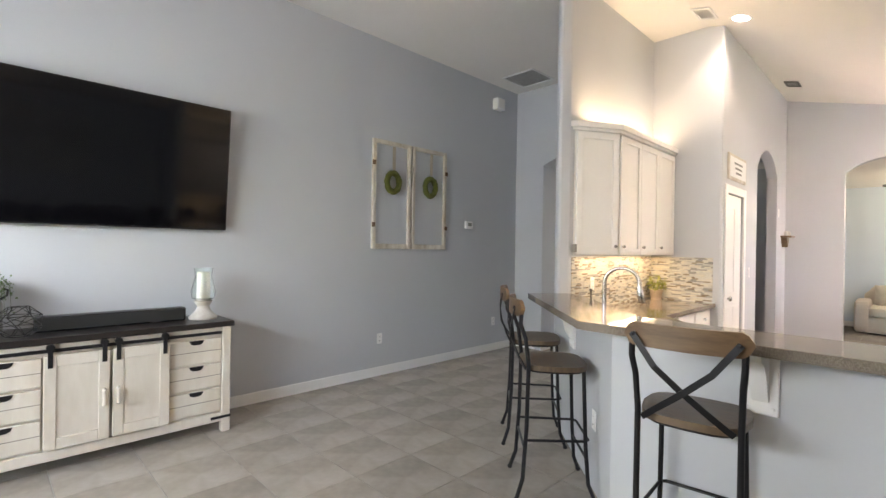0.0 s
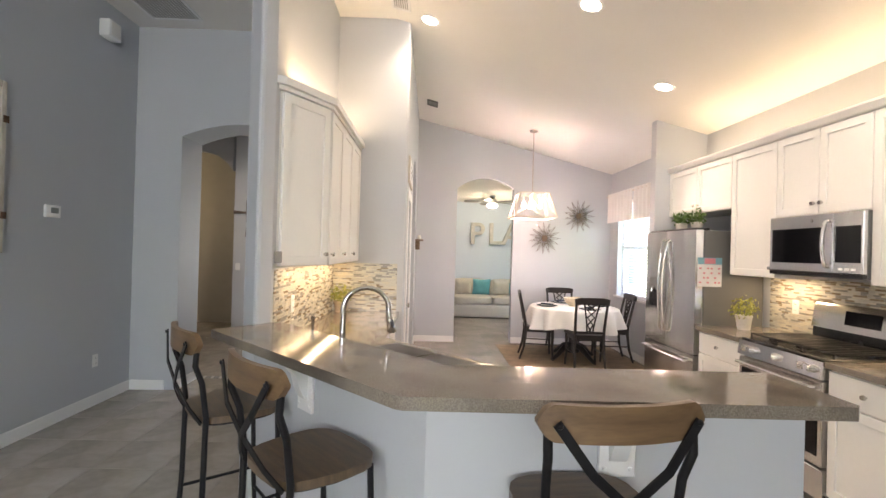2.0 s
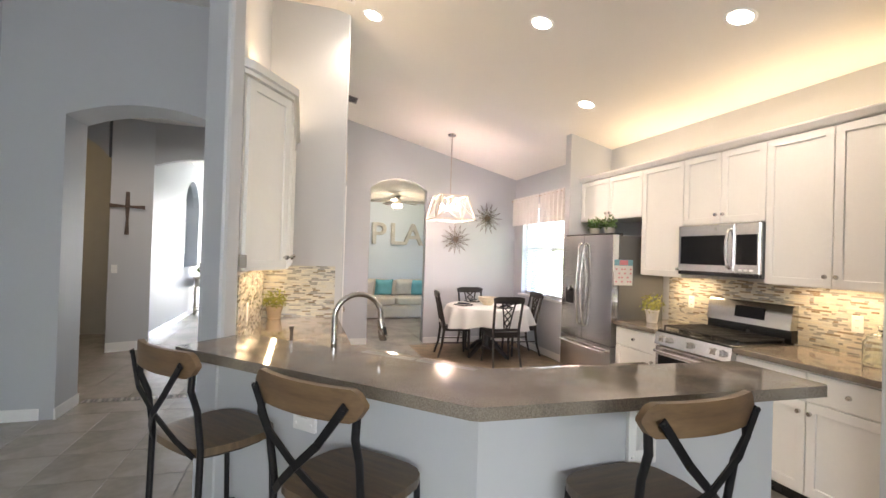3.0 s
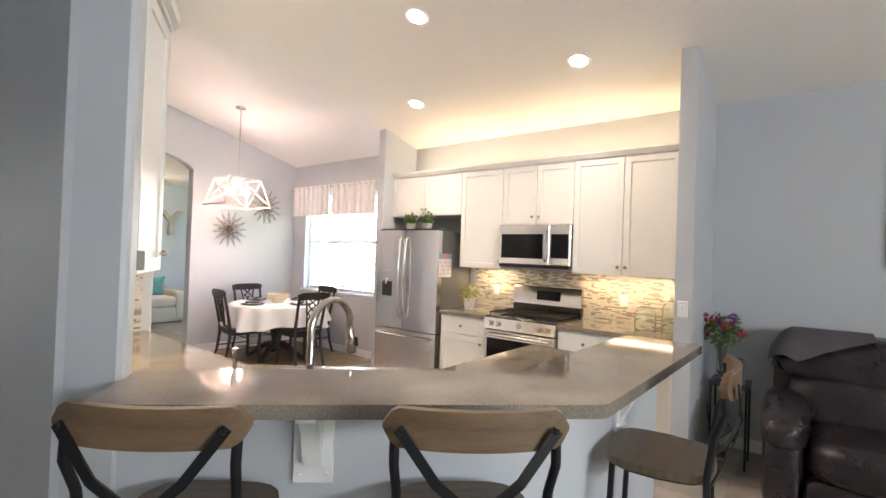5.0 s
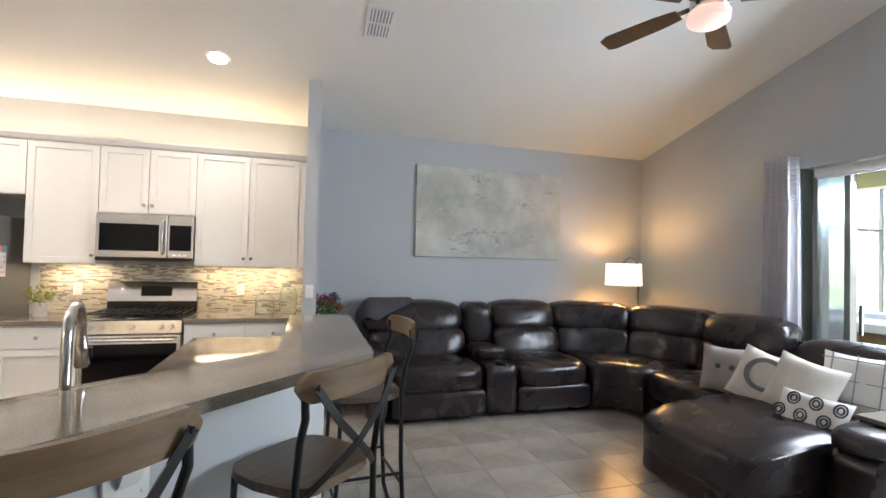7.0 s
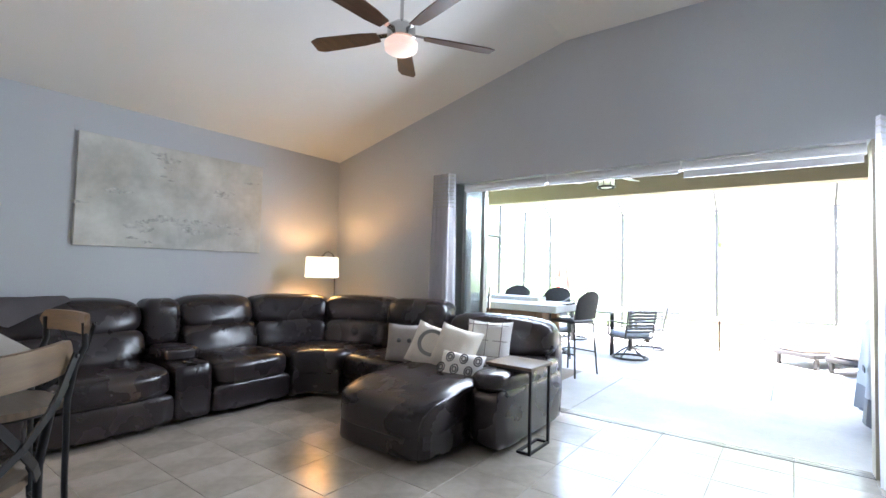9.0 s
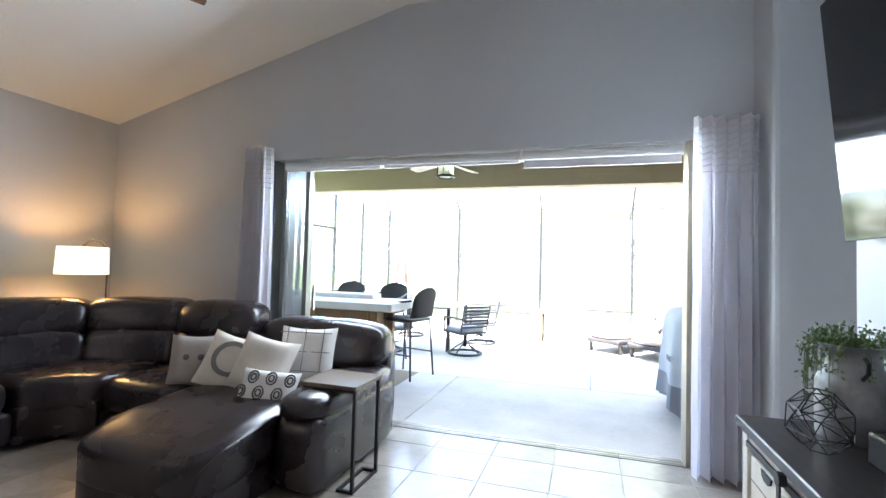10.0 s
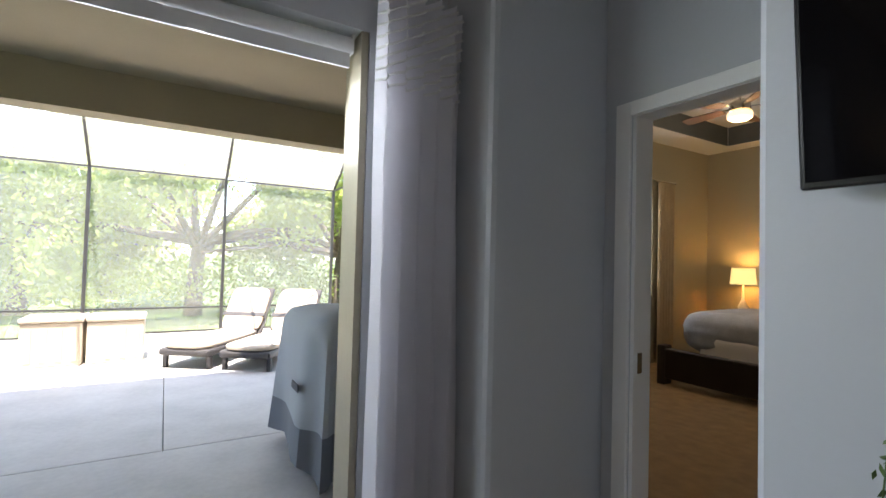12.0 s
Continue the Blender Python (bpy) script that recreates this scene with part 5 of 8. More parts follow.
for y in (-0.02, -0.11):
    part("cup_holder", lathe(bmesh.new(), [(0.042, 0.499), (0.045, 0.508), (0.036, 0.508), (0.034, 0.501), (0, 0.501)], (1.295, y - 0.02, 0), 16), BLACK, sf, "black cup holder", world=True)
span_x("arm", 2.37, 2.58, -0.95, 0.03, 0.03, 0.50, 7, 0.005, 13)
span_x("arm_pad", 2.345, 2.60, -0.78, 0.05, 0.44, 0.66, 3.5, 0.010, 14, lambda q: (q[0], q[1], q[2] - 0.12 * max(0.0, q[1] + 0.45)))

# rounded corner wedge, turning from the south run to the west run
PIV = (0.34, 0.40)
def curve(q):
    """Wraps a straight run of seats round the corner; x runs along the bend, y is the distance out."""
    a = radians(90) * q[0]
    r = q[1]
    return (PIV[0] - r * math.sin(a), PIV[1] - r * math.cos(a), q[2])


def wedge(name, a0, a1, r0, r1, z0, z1, n=6, w=0.006, seed=0.0, lean=0.0):
    f = (lambda q: curve((q[0], q[1] + lean * (q[2] - 0.45), q[2])))
    cush(name, ((a0 + a1) / 2, (r0 + r1) / 2, (z0 + z1) / 2), ((a1 - a0) / 2, (r1 - r0) / 2, (z1 - z0) / 2), n, w, seed, 10, f)


for i, (a0, a1) in enumerate(((0.0, 0.5), (0.5, 1.0))):
    wedge("base", a0, a1, 0.33, 1.15, 0.03, 0.23, 14, 0.0, i)
    wedge("back_panel", a0, a1, 1.14, 1.27, 0.05, 0.95, 16, 0.0, i + 50)
    wedge("back_cushion", a0 - 0.008, a1 + 0.008, 0.90, 1.20, 0.45, 0.77, 5.5, 0.008, i + 20, 0.18)
    wedge("headrest", a0 - 0.012, a1 + 0.012, 0.90, 1.26, 0.70, 1.035, 4, 0.008, i + 24, 0.18)
wedge("seat_cushion", 0.02, 0.98, 0.31, 1.0, 0.22, 0.50, 7, 0.008, 30)
wedge("seat_front", 0.01, 0.99, 0.32, 0.42, 0.05, 0.31, 9, 0.004, 33)

# west run: one seat, then the chaise and its arm
span_x("base", -0.95, 0.0, 0.41, 1.22, 0.03, 0.23, 14, 0.003, 3)
span_x("seat_cushion", -0.72, 0.06, 0.40, 1.24, 0.22, 0.50, 5, 0.010, 41)
leanx = lambda q: (q[0] - 0.25 * (q[2] - 0.45), q[1], q[2])
span_x("back_cushion", -0.84, -0.50, 0.41, 1.23, 0.45, 0.78, 5, 0.010, 42, leanx)
span_x("headrest", -0.88, -0.48, 0.40, 1.24, 0.70, 1.045, 3.4, 0.010, 43, leanx)
span_x("back_panel", -1.0, -0.80, 0.41, 2.42, 0.05, 0.88, 10, 0.003, 44)
span_x("headrest", -0.92, -0.56, 1.25, 2.42, 0.55, 0.94, 3.6, 0.014, 45, leanx)
span_x("base", -0.95, 0.815, 1.245, 2.165, 0.03, 0.25, 9, 0.004, 46)
slope = lambda q: (q[0], q[1], q[2] - 0.07 * max(0.0, (q[0] - 0.0)) - 0.02 * (q[0] > 0.6))
span_x("chaise_cushion", -0.70, 0.83, 1.23, 2.18, 0.215, 0.525, 6, 0.010, 47, slope)
span_x("arm", -0.92, 0.28, 2.17, 2.46, 0.03, 0.50, 8, 0.005, 48)
span_x("arm_pad", -0.90, 0.30, 2.15, 2.48, 0.45, 0.62, 3.6, 0.012, 49)
part("stitching", tube(bmesh.new(), [(0.30, 2.170, 0.47), (0.66, 2.172, 0.43), (0.80, 2.165, 0.37), (0.83, 2.158, 0.30), (0.832, 2.155, 0.08)], 0.006, 6), LEATHER, sf, "stitched corner seam", world=True)

# pillows on the sofa
def pillow(at, half, thick, m, label, rx, rz, name="cushion", roll=0):
    p = thing(name, at, label, "cushion", "sofa cushions")
    p.matrix_basis = pose(*at, 0, 0, rz) @ pose(0, 0, 0, rx) @ pose(0, 0, 0, 0, roll)
    POSES[p.name] = p.matrix_basis.copy()
    bm = bmesh.new()
    n = 12
    g = {}
    for s in (1, -1):
        for i in range(n + 1):
            for j in range(n + 1):
                u, v = 2 * i / n - 1, 2 * j / n - 1
                edge = i in (0, n) or j in (0, n)
                if edge and s < 0:
                    g[s, i, j] = g[1, i, j]
                    continue
                pin = 1 - 0.05 * (1 - u * u) * abs(v) ** 3 - 0.05 * (1 - v * v) * abs(u) ** 3
                h = thick * ((1 - u ** 4) * (1 - v ** 4)) ** 0.6 + (0.006 * noise.noise(Vector((u * 3 + at[0] * 9, v * 3, s))) if not edge else 0)
                g[s, i, j] = bm.verts.new((u * half[0] * pin, s * h, (v + 1) * half[1] * pin))
        for i in range(n):
            for j in range(n):
                bm.faces.new((g[s, i, j], g[s, i + 1, j], g[s, i + 1, j + 1], g[s, i, j + 1]))
    part("cover", bm, m, p, smooth=True)
    return p


CREAM = mat("cream_linen", (0.66, 0.62, 0.55), 0.9, vary=0.08, scale=10, fine=220, bump=0.2)
TAUPE = mat("taupe_linen", (0.33, 0.30, 0.28), 0.9, vary=0.08, scale=10, fine=220, bump=0.2)
CHARC = mat("charcoal_print", (0.10, 0.10, 0.11), 0.9, bump=0.1)
p1 = pillow((-0.12, 1.17, 0.47), (0.19, 0.19), 0.075, TAUPE, "taupe cushion with three dark buttons", -18, 118)
for k in (-0.05, 0.05):
    part("button", lathe(bmesh.new(), [(0.022, 0.0), (0.018, 0.008), (0, 0.01)], (0, 0, 0), 12), CHARC, p1).matrix_basis = pose(k, -0.078, 0.2, 90)
p2 = pillow((-0.05, 1.46, 0.495), (0.20, 0.20), 0.07, CREAM, "cream cushion with a large grey letter C", -26, 112, roll=15)
crv = bpy.data.curves.new("letter", "FONT")
crv.body, crv.size, crv.extrude, crv.align_x = "C", 0.36, 0.0015, "CENTER"
lt = new("letter", crv)
lt.parent = p2
lt.matrix_basis = pose(0, -0.079, 0.085, 90)
crv.materials.append(mat("grey_print", (0.20, 0.20, 0.20), 0.9))
tagged(lt, "large grey printed letter C")
p3 = pillow((-0.06, 1.74, 0.50), (0.205, 0.20), 0.08, CREAM, "plain cream linen cushion on the chaise", -26, 108, roll=13)
p4 = pillow((-0.36, 1.94, 0.50), (0.22, 0.215), 0.07, CLOTHW, "white cushion with thin grey grid lines", -16, 100)
for k in (-0.14, 0.0, 0.14):
    part("printed_line", nbox(k - 0.003, k + 0.003, -0.071, -0.062, 0.06, 0.41), TAUPE, p4)
    part("printed_line", nbox(-0.20, 0.20, -0.071, -0.062, 0.235 + k - 0.003, 0.235 + k + 0.003), TAUPE, p4)
p5 = pillow((0.07, 1.93, 0.455), (0.20, 0.125), 0.06, CLOTHW, "small white cushion with charcoal medallions", -32, 104, roll=4)
for k in range(-1, 2):
    for j in (0, 1):
        cx, cz = k * 0.125 + (0.06 if j else 0) - 0.03, 0.075 + j * 0.10
        if abs(cx) < 0.17:
            for r in (0.034, 0.018):
                part("medallion", tube(bmesh.new(), [(cx + r * math.cos(a * 0.5236), -0.060 + 0.25 * abs(cx) ** 2, cz + 1.2 * r * math.sin(a * 0.5236)) for a in range(12)], 0.006, 5, True), CHARC, p5, "charcoal printed medallion")

# folded throw over the sofa's end
bm = bmesh.new()
n, m_ = 20, 16
prof = [(-1.02, 0.86), (-1.04, 0.98), (-0.98, 1.04), (-0.86, 1.058), (-0.74, 1.05), (-0.63, 1.005), (-0.575, 0.93), (-0.57, 0.84)]
g = []
for i in range(n + 1):
    u = i / n
    x = 2.02 + 0.57 * u
    cut = 0.66 + 0.34 * min(u / 0.72, (1 - u) / 0.28 * 0.7 + 0.3)
    row = []
    for j in range(m_ + 1):
        t = j / m_ * (len(prof) - 1) * cut
        k = min(int(t), len(prof) - 2)
        y = prof[k][0] + (prof[k + 1][0] - prof[k][0]) * (t - k)
        z = prof[k][1] + (prof[k + 1][1] - prof[k][1]) * (t - k)
        row.append(bm.verts.new((x, y + 0.01, z + 0.012 + 0.006 * noise.noise(Vector((x * 9, y * 9, 0))) - 0.16 * max(0.0, (u - 0.72) / 0.28) ** 2.2)))
    g.append(row)
for i in range(n):
    for j in range(m_):
        bm.faces.new((g[i][j], g[i + 1][j], g[i + 1][j + 1], g[i][j + 1]))
bmesh.ops.solidify(bm, geom=list(bm.faces), thickness=0.016)
solid("throw_blanket", bm, mat("grey_fleece", (0.19, 0.18, 0.20), 0.95, vary=0.1, fine=200, bump=0.3), "folded grey throw blanket over the sofa back", "blanket", smooth=True)

# C-shaped side table over the chaise arm
st = thing("side_table", (-0.13, 2.42, 0), "C-shaped side table with wood top and black frame", "side table")
part("top", nbox(-0.19, 0.19, -0.22, 0.18, 0.625, 0.65, 0.003), WOODD, st, "grey-brown wood top")
for x in (-0.16, 0.17):
    part("frame_bar", nbox(x - 0.01, x + 0.01, 0.155, 0.175, 0.0, 0.6245), IRON, st)
    part("frame_bar", nbox(x - 0.01, x + 0.01, 0.06, 0.1545, 0.0, 0.018), IRON, st)
    part("frame_bar", nbox(x - 0.01, x + 0.01, -0.2, 0.1545, 0.606, 0.6245), IRON, st)
part("frame_bar", nbox(-0.149, 0.159, 0.157, 0.173, 0.0, 0.018), IRON, st)
part("frame_bar", nbox(-0.149, 0.159, 0.06, 0.078, 0.0, 0.018), IRON, st)

# plant stand with flowers and a speaker
ps = thing("plant_stand", (2.83, -0.72, 0), "small black metal stand beside the wall stub", "stand")
part("top", nbox(-0.13, 0.13, -0.13, 0.13, 0.585, 0.62, 0.003), BLACK, ps)
for x in (-0.115, 0.115):
    for y in (-0.115, 0.115):
        part("leg", tube(bmesh.new(), [(x, y, 0), (x, y, 0.585)], 0.008, 8), IRON, ps)
part("cable", tube(bmesh.new(), [(0.02, 0.1, 0.58), (0.06, 0.08, 0.4), (-0.02, 0.02, 0.25), (0.1, 0.0, 0.12), (0.12, 0.1, 0.03), (0.0, 0.12, 0.02), (0.05, -0.05, 0.05), (0.14, -0.02, 0.25), (0.15, 0.02, 0.42)], 0.004, 6), BLACK, ps)
sp = thing("smart_speaker", (2.79, -0.66, 0.6205), "grey cloth cylinder speaker on the stand", "speaker")
part("body", lathe(bmesh.new(), [(0, 0), (0.058, 0), (0.06, 0.006), (0.06, 0.17), (0.054, 0.178), (0, 0.178)], (0, 0, 0), 24), mat("speaker_grey", (0.07, 0.07, 0.08), 0.8, fine=300, bump=0.3), sp, smooth=True)
part("top_plate", lathe(bmesh.new(), [(0.05, 0.1785), (0.05, 0.181), (0, 0.181)], (0, 0, 0), 20), BLACK, sp)
PETALS = [mat("red_petal", (0.42, 0.03, 0.04), 0.6, bump=0), mat("purple_petal", (0.16, 0.03, 0.20), 0.6, bump=0)]
fv = thing("flower_vase", (2.90, -0.76, 0.6205), "glass vase with red and purple flowers", "flowers")
part("vase", lathe(bmesh.new(), [(0, 0), (0.04, 0), (0.036, 0.05), (0.03, 0.18), (0.042, 0.24), (0.04, 0.24), (0.027, 0.18), (0.033, 0.05), (0, 0.012)], (0, 0, 0), 18), GLASS, fv, smooth=True)
rnd = random.Random(31)
bm = bmesh.new()
for k in range(14):
    tube(bm, [(0, 0, 0.03), (rnd.gauss(0, 0.02), rnd.gauss(0, 0.02), 0.24), (rnd.gauss(0, 0.08), rnd.gauss(0, 0.07), 0.40)], 0.0025, 5)
part("stems", bm, LEAF, fv)
bm = bmesh.new()
leaf_tuft(bm, (0, 0, 0.37), 0.13, 240, 0.045, rnd, flat=0.9)
part("leaves", bm, LEAF, fv)
for k in range(14):
    c = (rnd.gauss(0, 0.07), rnd.gauss(0, 0.06), 0.42 + rnd.gauss(0, 0.05))
    bm = bmesh.new()
    leaf_tuft(bm, c, 0.028, 46, 0.026, rnd)
    part("bloom", bm, PETALS[k % 2], fv)


# ---- slider opening: drapes, roller shades, stacked glass panels ----
def drape(x, y0, y1, z0, z1, label, pleats=6, seed=0, flare=0.0):
    c = thing("curtain", (x, (y0 + y1) / 2, z0), label, "curtain", "slider curtains")
    bm = bmesh.new()
    nu, nv = pleats * 8, 26
    g = []
    for i in range(nu + 1):
        u = i / nu
        row = []
        for j in range(nv + 1):
            v = j / nv
            amp = 0.055 + 0.02 * (1 - v)
            ph = u * pleats * math.tau + 0.5 * noise.noise(Vector((u * 4 + seed, v * 2, 0)))
            y = (u - 0.5) * (y1 - y0) * (1 - flare * v) + 0.012 * math.sin(ph * 2)
            row.append(bm.verts.new((amp * math.sin(ph) + 0.004 * noise.noise(Vector((u * 30, v * 30, seed))), y, v * (z1 - z0))))
        g.append(row)
    for i in range(nu):
        for j in range(nv):
            bm.faces.new((g[i][j], g[i + 1][j], g[i + 1][j + 1], g[i][j + 1]))
    part("cloth", bm, SHEER, c, smooth=True)
    rows = 9
    for r in range(rows):
        v = 1 - (0.012 + r * 0.018)
        bm = bmesh.new()
        pts = []
        for i in range(0, nu + 1):
            ph = i / nu * pleats * math.tau + 0.5 * noise.noise(Vector((i / nu * 4 + seed, v * 2, 0)))
            pts.append((0.055 * math.sin(ph) + 0.009, (i / nu - 0.5) * (y1 - y0) * (1 - flare * v) + 0.012 * math.sin(ph * 2), v * (z1 - z0) + 0.004 * math.sin(i * 0.9 + r)))
        tube(bm, pts, 0.006, 5)
        part("trim_band", bm, CLOTHW, c, "white textured trim row")
    return c


drape(-0.99, 4.63, 5.03, 0.01, 2.50, "pale grey floor-length curtain beside the slider", 5, 1)
drape(-1.06, 0.72, 1.08, 0.01, 2.49, "pale grey floor-length curtain behind the sofa", 5, 2, 0.25)
SHADEW = mat("white_roller_fabric", (0.74, 0.74, 0.74), 0.7, vary=0.02, fine=200, bump=0.05)
for i, (y0, y1) in enumerate(((1.10, 2.12), (2.14, 3.38), (3.40, 4.60))):
    r = thing("roller_shade", (-1.24, (y0 + y1) / 2, 2.30), "rolled-up white roller shade over the slider", "roller shade", "slider shades")
    h = (y1 - y0) / 2
    part("roll", tube(bmesh.new(), [(0, -h, 0.035), (0, h, 0.035)], 0.045, 18), SHADEW, r, smooth=True)
    part("hem_bar", nbox(0.028, 0.040, -h + 0.01, h - 0.01, -0.07 if i == 2 else -0.025, -0.005 if i == 2 else -0.001, 0.003), SHADEW, r)
    part("pull_tab", nbox(0.0405, 0.046, -0.03, 0.03, -0.07 if i == 2 else -0.025, -0.05 if i == 2 else -0.012), TRIM, r)
    for e in (-h - 0.004, h + 0.004):
        part("bracket", nbox(-0.03, 0.04, e - 0.003, e + 0.003, 0.0, 0.084), TRIM, r)
PANELGREY = mat("grey_painted_aluminium", (0.24, 0.25, 0.24), 0.4, 0.3, vary=0.04)
sl = thing("sliding_door_stack", (-1.27, 1.2, 0), "stacked open sliding glass door panels in grey frames", "sliding door")
for k in range(3):
    x = -0.055 + k * 0.045
    y0 = -0.16 + 0.015 * k
    f = part("panel_frame", nbox(x - 0.018, x + 0.018, y0, y0 + 0.04, 0.03, 2.36), PANELGREY, sl)
    part("panel_frame", nbox(x - 0.018, x + 0.018, y0 + 0.255, y0 + 0.30, 0.03, 2.36), PANELGREY, sl)
    part("glass_pane", nbox(x - 0.004, x + 0.004, y0 + 0.04, y0 + 0.255, 0.03, 2.36), glass("door_glass", (0.75, 0.85, 0.88), 0.0, 0.25) if k == 0 else bpy.data.materials["door_glass"], sl)
part("lock_handle", nbox(0.06, 0.085, 0.25, 0.275, 0.95, 1.2, 0.005), CHROME, sl)
for x, w, h in ((-1.165, 0.006, 0.003), (-1.20, 0.004, 0.001), (-1.245, 0.004, 0.001)):
    solid("door_track", nbox(x - w, x + w, 0.998, 4.658, -0.012, h), BRONZE, "metal slider track in the floor", "track", kind="structure")
solid("door_frame", nbox(-1.345, -1.155, 4.625, 4.657, 0, 2.384), mat("almond_metal", (0.34, 0.30, 0.22), 0.5, 0.2), "tan metal jamb of the wide slider", "door frame", kind="structure")
solid("door_frame_2", nbox(-1.345, -1.155, 0.999, 1.02, 0, 2.384), PANELGREY, "grey metal jamb of the wide slider", "door frame", kind="structure")

# ---- dining room ----
dt = thing("dining_table", (8.12, -0.15, 0), "round dark pedestal dining table", "table")
part("tabletop", lathe(bmesh.new(), [(0, 0.73), (0.58, 0.73), (0.60, 0.742), (0.58, 0.755), (0, 0.755)], (0, 0, 0), 40), ESPRESSO, dt, smooth=True)
part("pedestal", lathe(bmesh.new(), [(0, 0.10), (0.09, 0.10), (0.10, 0.16), (0.06, 0.24), (0.09, 0.42), (0.07, 0.6), (0.16, 0.70), (0.2, 0.729), (0, 0.729)], (0, 0, 0), 20), ESPRESSO, dt, smooth=True)
for k in range(4):
    bm = tube(bmesh.new(), [(0.04, 0, 0.20), (0.18, 0, 0.17), (0.32, 0, 0.07), (0.40, 0, 0.025)], [0.045, 0.04, 0.032, 0.025], 8)
    bm.transform(Matrix.Rotation(k * math.pi / 2 + 0.5, 4, "Z"))
    part("foot", bm, ESPRESSO, dt, smooth=True)
tc = thing("tablecloth", (8.12, -0.15, 0.756), "white tablecloth draped over the round table", "tablecloth")
bm = bmesh.new()
seg, rows = 120, []
for r, z in ((0.0, 0.004), (0.3, 0.004), (0.55, 0.004), (0.60, 0.003), (0.625, -0.01), (0.64, -0.06), (0.655, -0.14), (0.67, -0.22), (0.68, -0.27)):
    if r == 0:
        rows.append([bm.verts.new((0, 0, z))])
        continue
    d = max(0.0, -z)
    rows.append([bm.verts.new(((r + d * 0.22 * math.sin(11 * a + 1.3 * math.sin(3 * a))) * math.cos(a), (r + d * 0.22 * math.sin(11 * a + 1.3 * math.sin(3 * a))) * math.sin(a), z - d * 0.12 * math.sin(4 * a))) for a in [math.tau * k / seg for k in range(seg)]])
for u, v in zip(rows, rows[1:]):
    for k in range(seg):
        j = (k + 1) % seg
        bm.faces.new((u[0], v[k], v[j]) if len(u) == 1 else (u[k], u[j], v[j], v[k]))
part("cloth", bm, CLOTHW, tc, smooth=True)


def dining_chair():
    c = thing("dining_chair", (0, 0, 0), "black wooden dining chair with pierced splat", "chair", "dining chairs")
    bm = bmesh.new()
    prism(bm, [(-0.20, -0.19), (0.20, -0.19), (0.225, 0.22), (-0.225, 0.22)], 0.435, 0.465, in_z)
    bevel_all(bm, 0.008, 2)
    part("seat", bm, ESPRESSO, c, smooth=True)
    part("seat_frame", nbox(-0.19, 0.19, -0.17, 0.20, 0.385, 0.434, 0.004), ESPRESSO, c)
    for s in (-1, 1):
        part("leg", tube(bmesh.new(), [(s * 0.195, 0.19, 0.434), (s * 0.195, 0.19, 0.2), (s * 0.205, 0.20, 0.0)], [0.022, 0.019, 0.014], 8), ESPRESSO, c, smooth=True)
        part("leg", tube(bmesh.new(), [(s * 0.20, -0.275, 0.93), (s * 0.195, -0.235, 0.75), (s * 0.185, -0.185, 0.5), (s * 0.185, -0.18, 0.38), (s * 0.19, -0.205, 0.18), (s * 0.20, -0.26, 0.0)], [0.015, 0.018, 0.02, 0.02, 0.018, 0.014], 8), ESPRESSO, c, smooth=True)
        part("stretcher", tube(bmesh.new(), [(s * 0.19, -0.195, 0.22), (s * 0.197, 0.19, 0.22)], 0.009, 6), ESPRESSO, c)
        # pierced splat of crossing ribs
        part("splat_rib", tube(bmesh.new(), [(s * 0.055, -0.265, 0.87), (-s * 0.05, -0.25, 0.79), (s * 0.045, -0.23, 0.70), (-s * 0.035, -0.21, 0.60), (s * 0.02, -0.195, 0.50)], 0.011, 6), ESPRESSO, c, smooth=True)
        part("splat_rib", tube(bmesh.new(), [(s * 0.095, -0.265, 0.87), (s * 0.075, -0.245, 0.77), (s * 0.055, -0.225, 0.66), (s * 0.035, -0.195, 0.50)], 0.011, 6), ESPRESSO, c, smooth=True)
    bm = bmesh.new()
    pts = [(-0.225, 0.935), (-0.15, 0.955), (0.15, 0.955), (0.225, 0.935), (0.215, 0.865), (-0.215, 0.865)]
    prism(bm, pts, -0.285, -0.26, in_y)
    bevel_all(bm, 0.006, 2)
    part("top_rail", bm, ESPRESSO, c, smooth=True)
    part("lower_rail", nbox(-0.185, 0.185, -0.205, -0.185, 0.485, 0.515, 0.004), ESPRESSO, c)
    return c


dc = dining_chair()
seats = [(8.17, 0.36, 172), (8.72, -0.167, 88), (7.55, -0.13, -92), (8.105, -0.685, -3)]
dc.matrix_basis = pose(seats[0][0], seats[0][1], 0.009, 0, 0, seats[0][2])
for x, y, a in seats[1:]:
    copy_thing(dc, pose(x, y, 0.009, 0, 0, a))
rug = nbox(7.1, 9.0, -1.0, 0.85, 0.0005, 0.008, 0.003)
solid("area_rug", rug, mat("tan_woven_rug", (0.30, 0.23, 0.16), 0.95, vary=0.2, scale=8, fine=120, bump=0.4), "flat tan woven rug under the table", "rug")

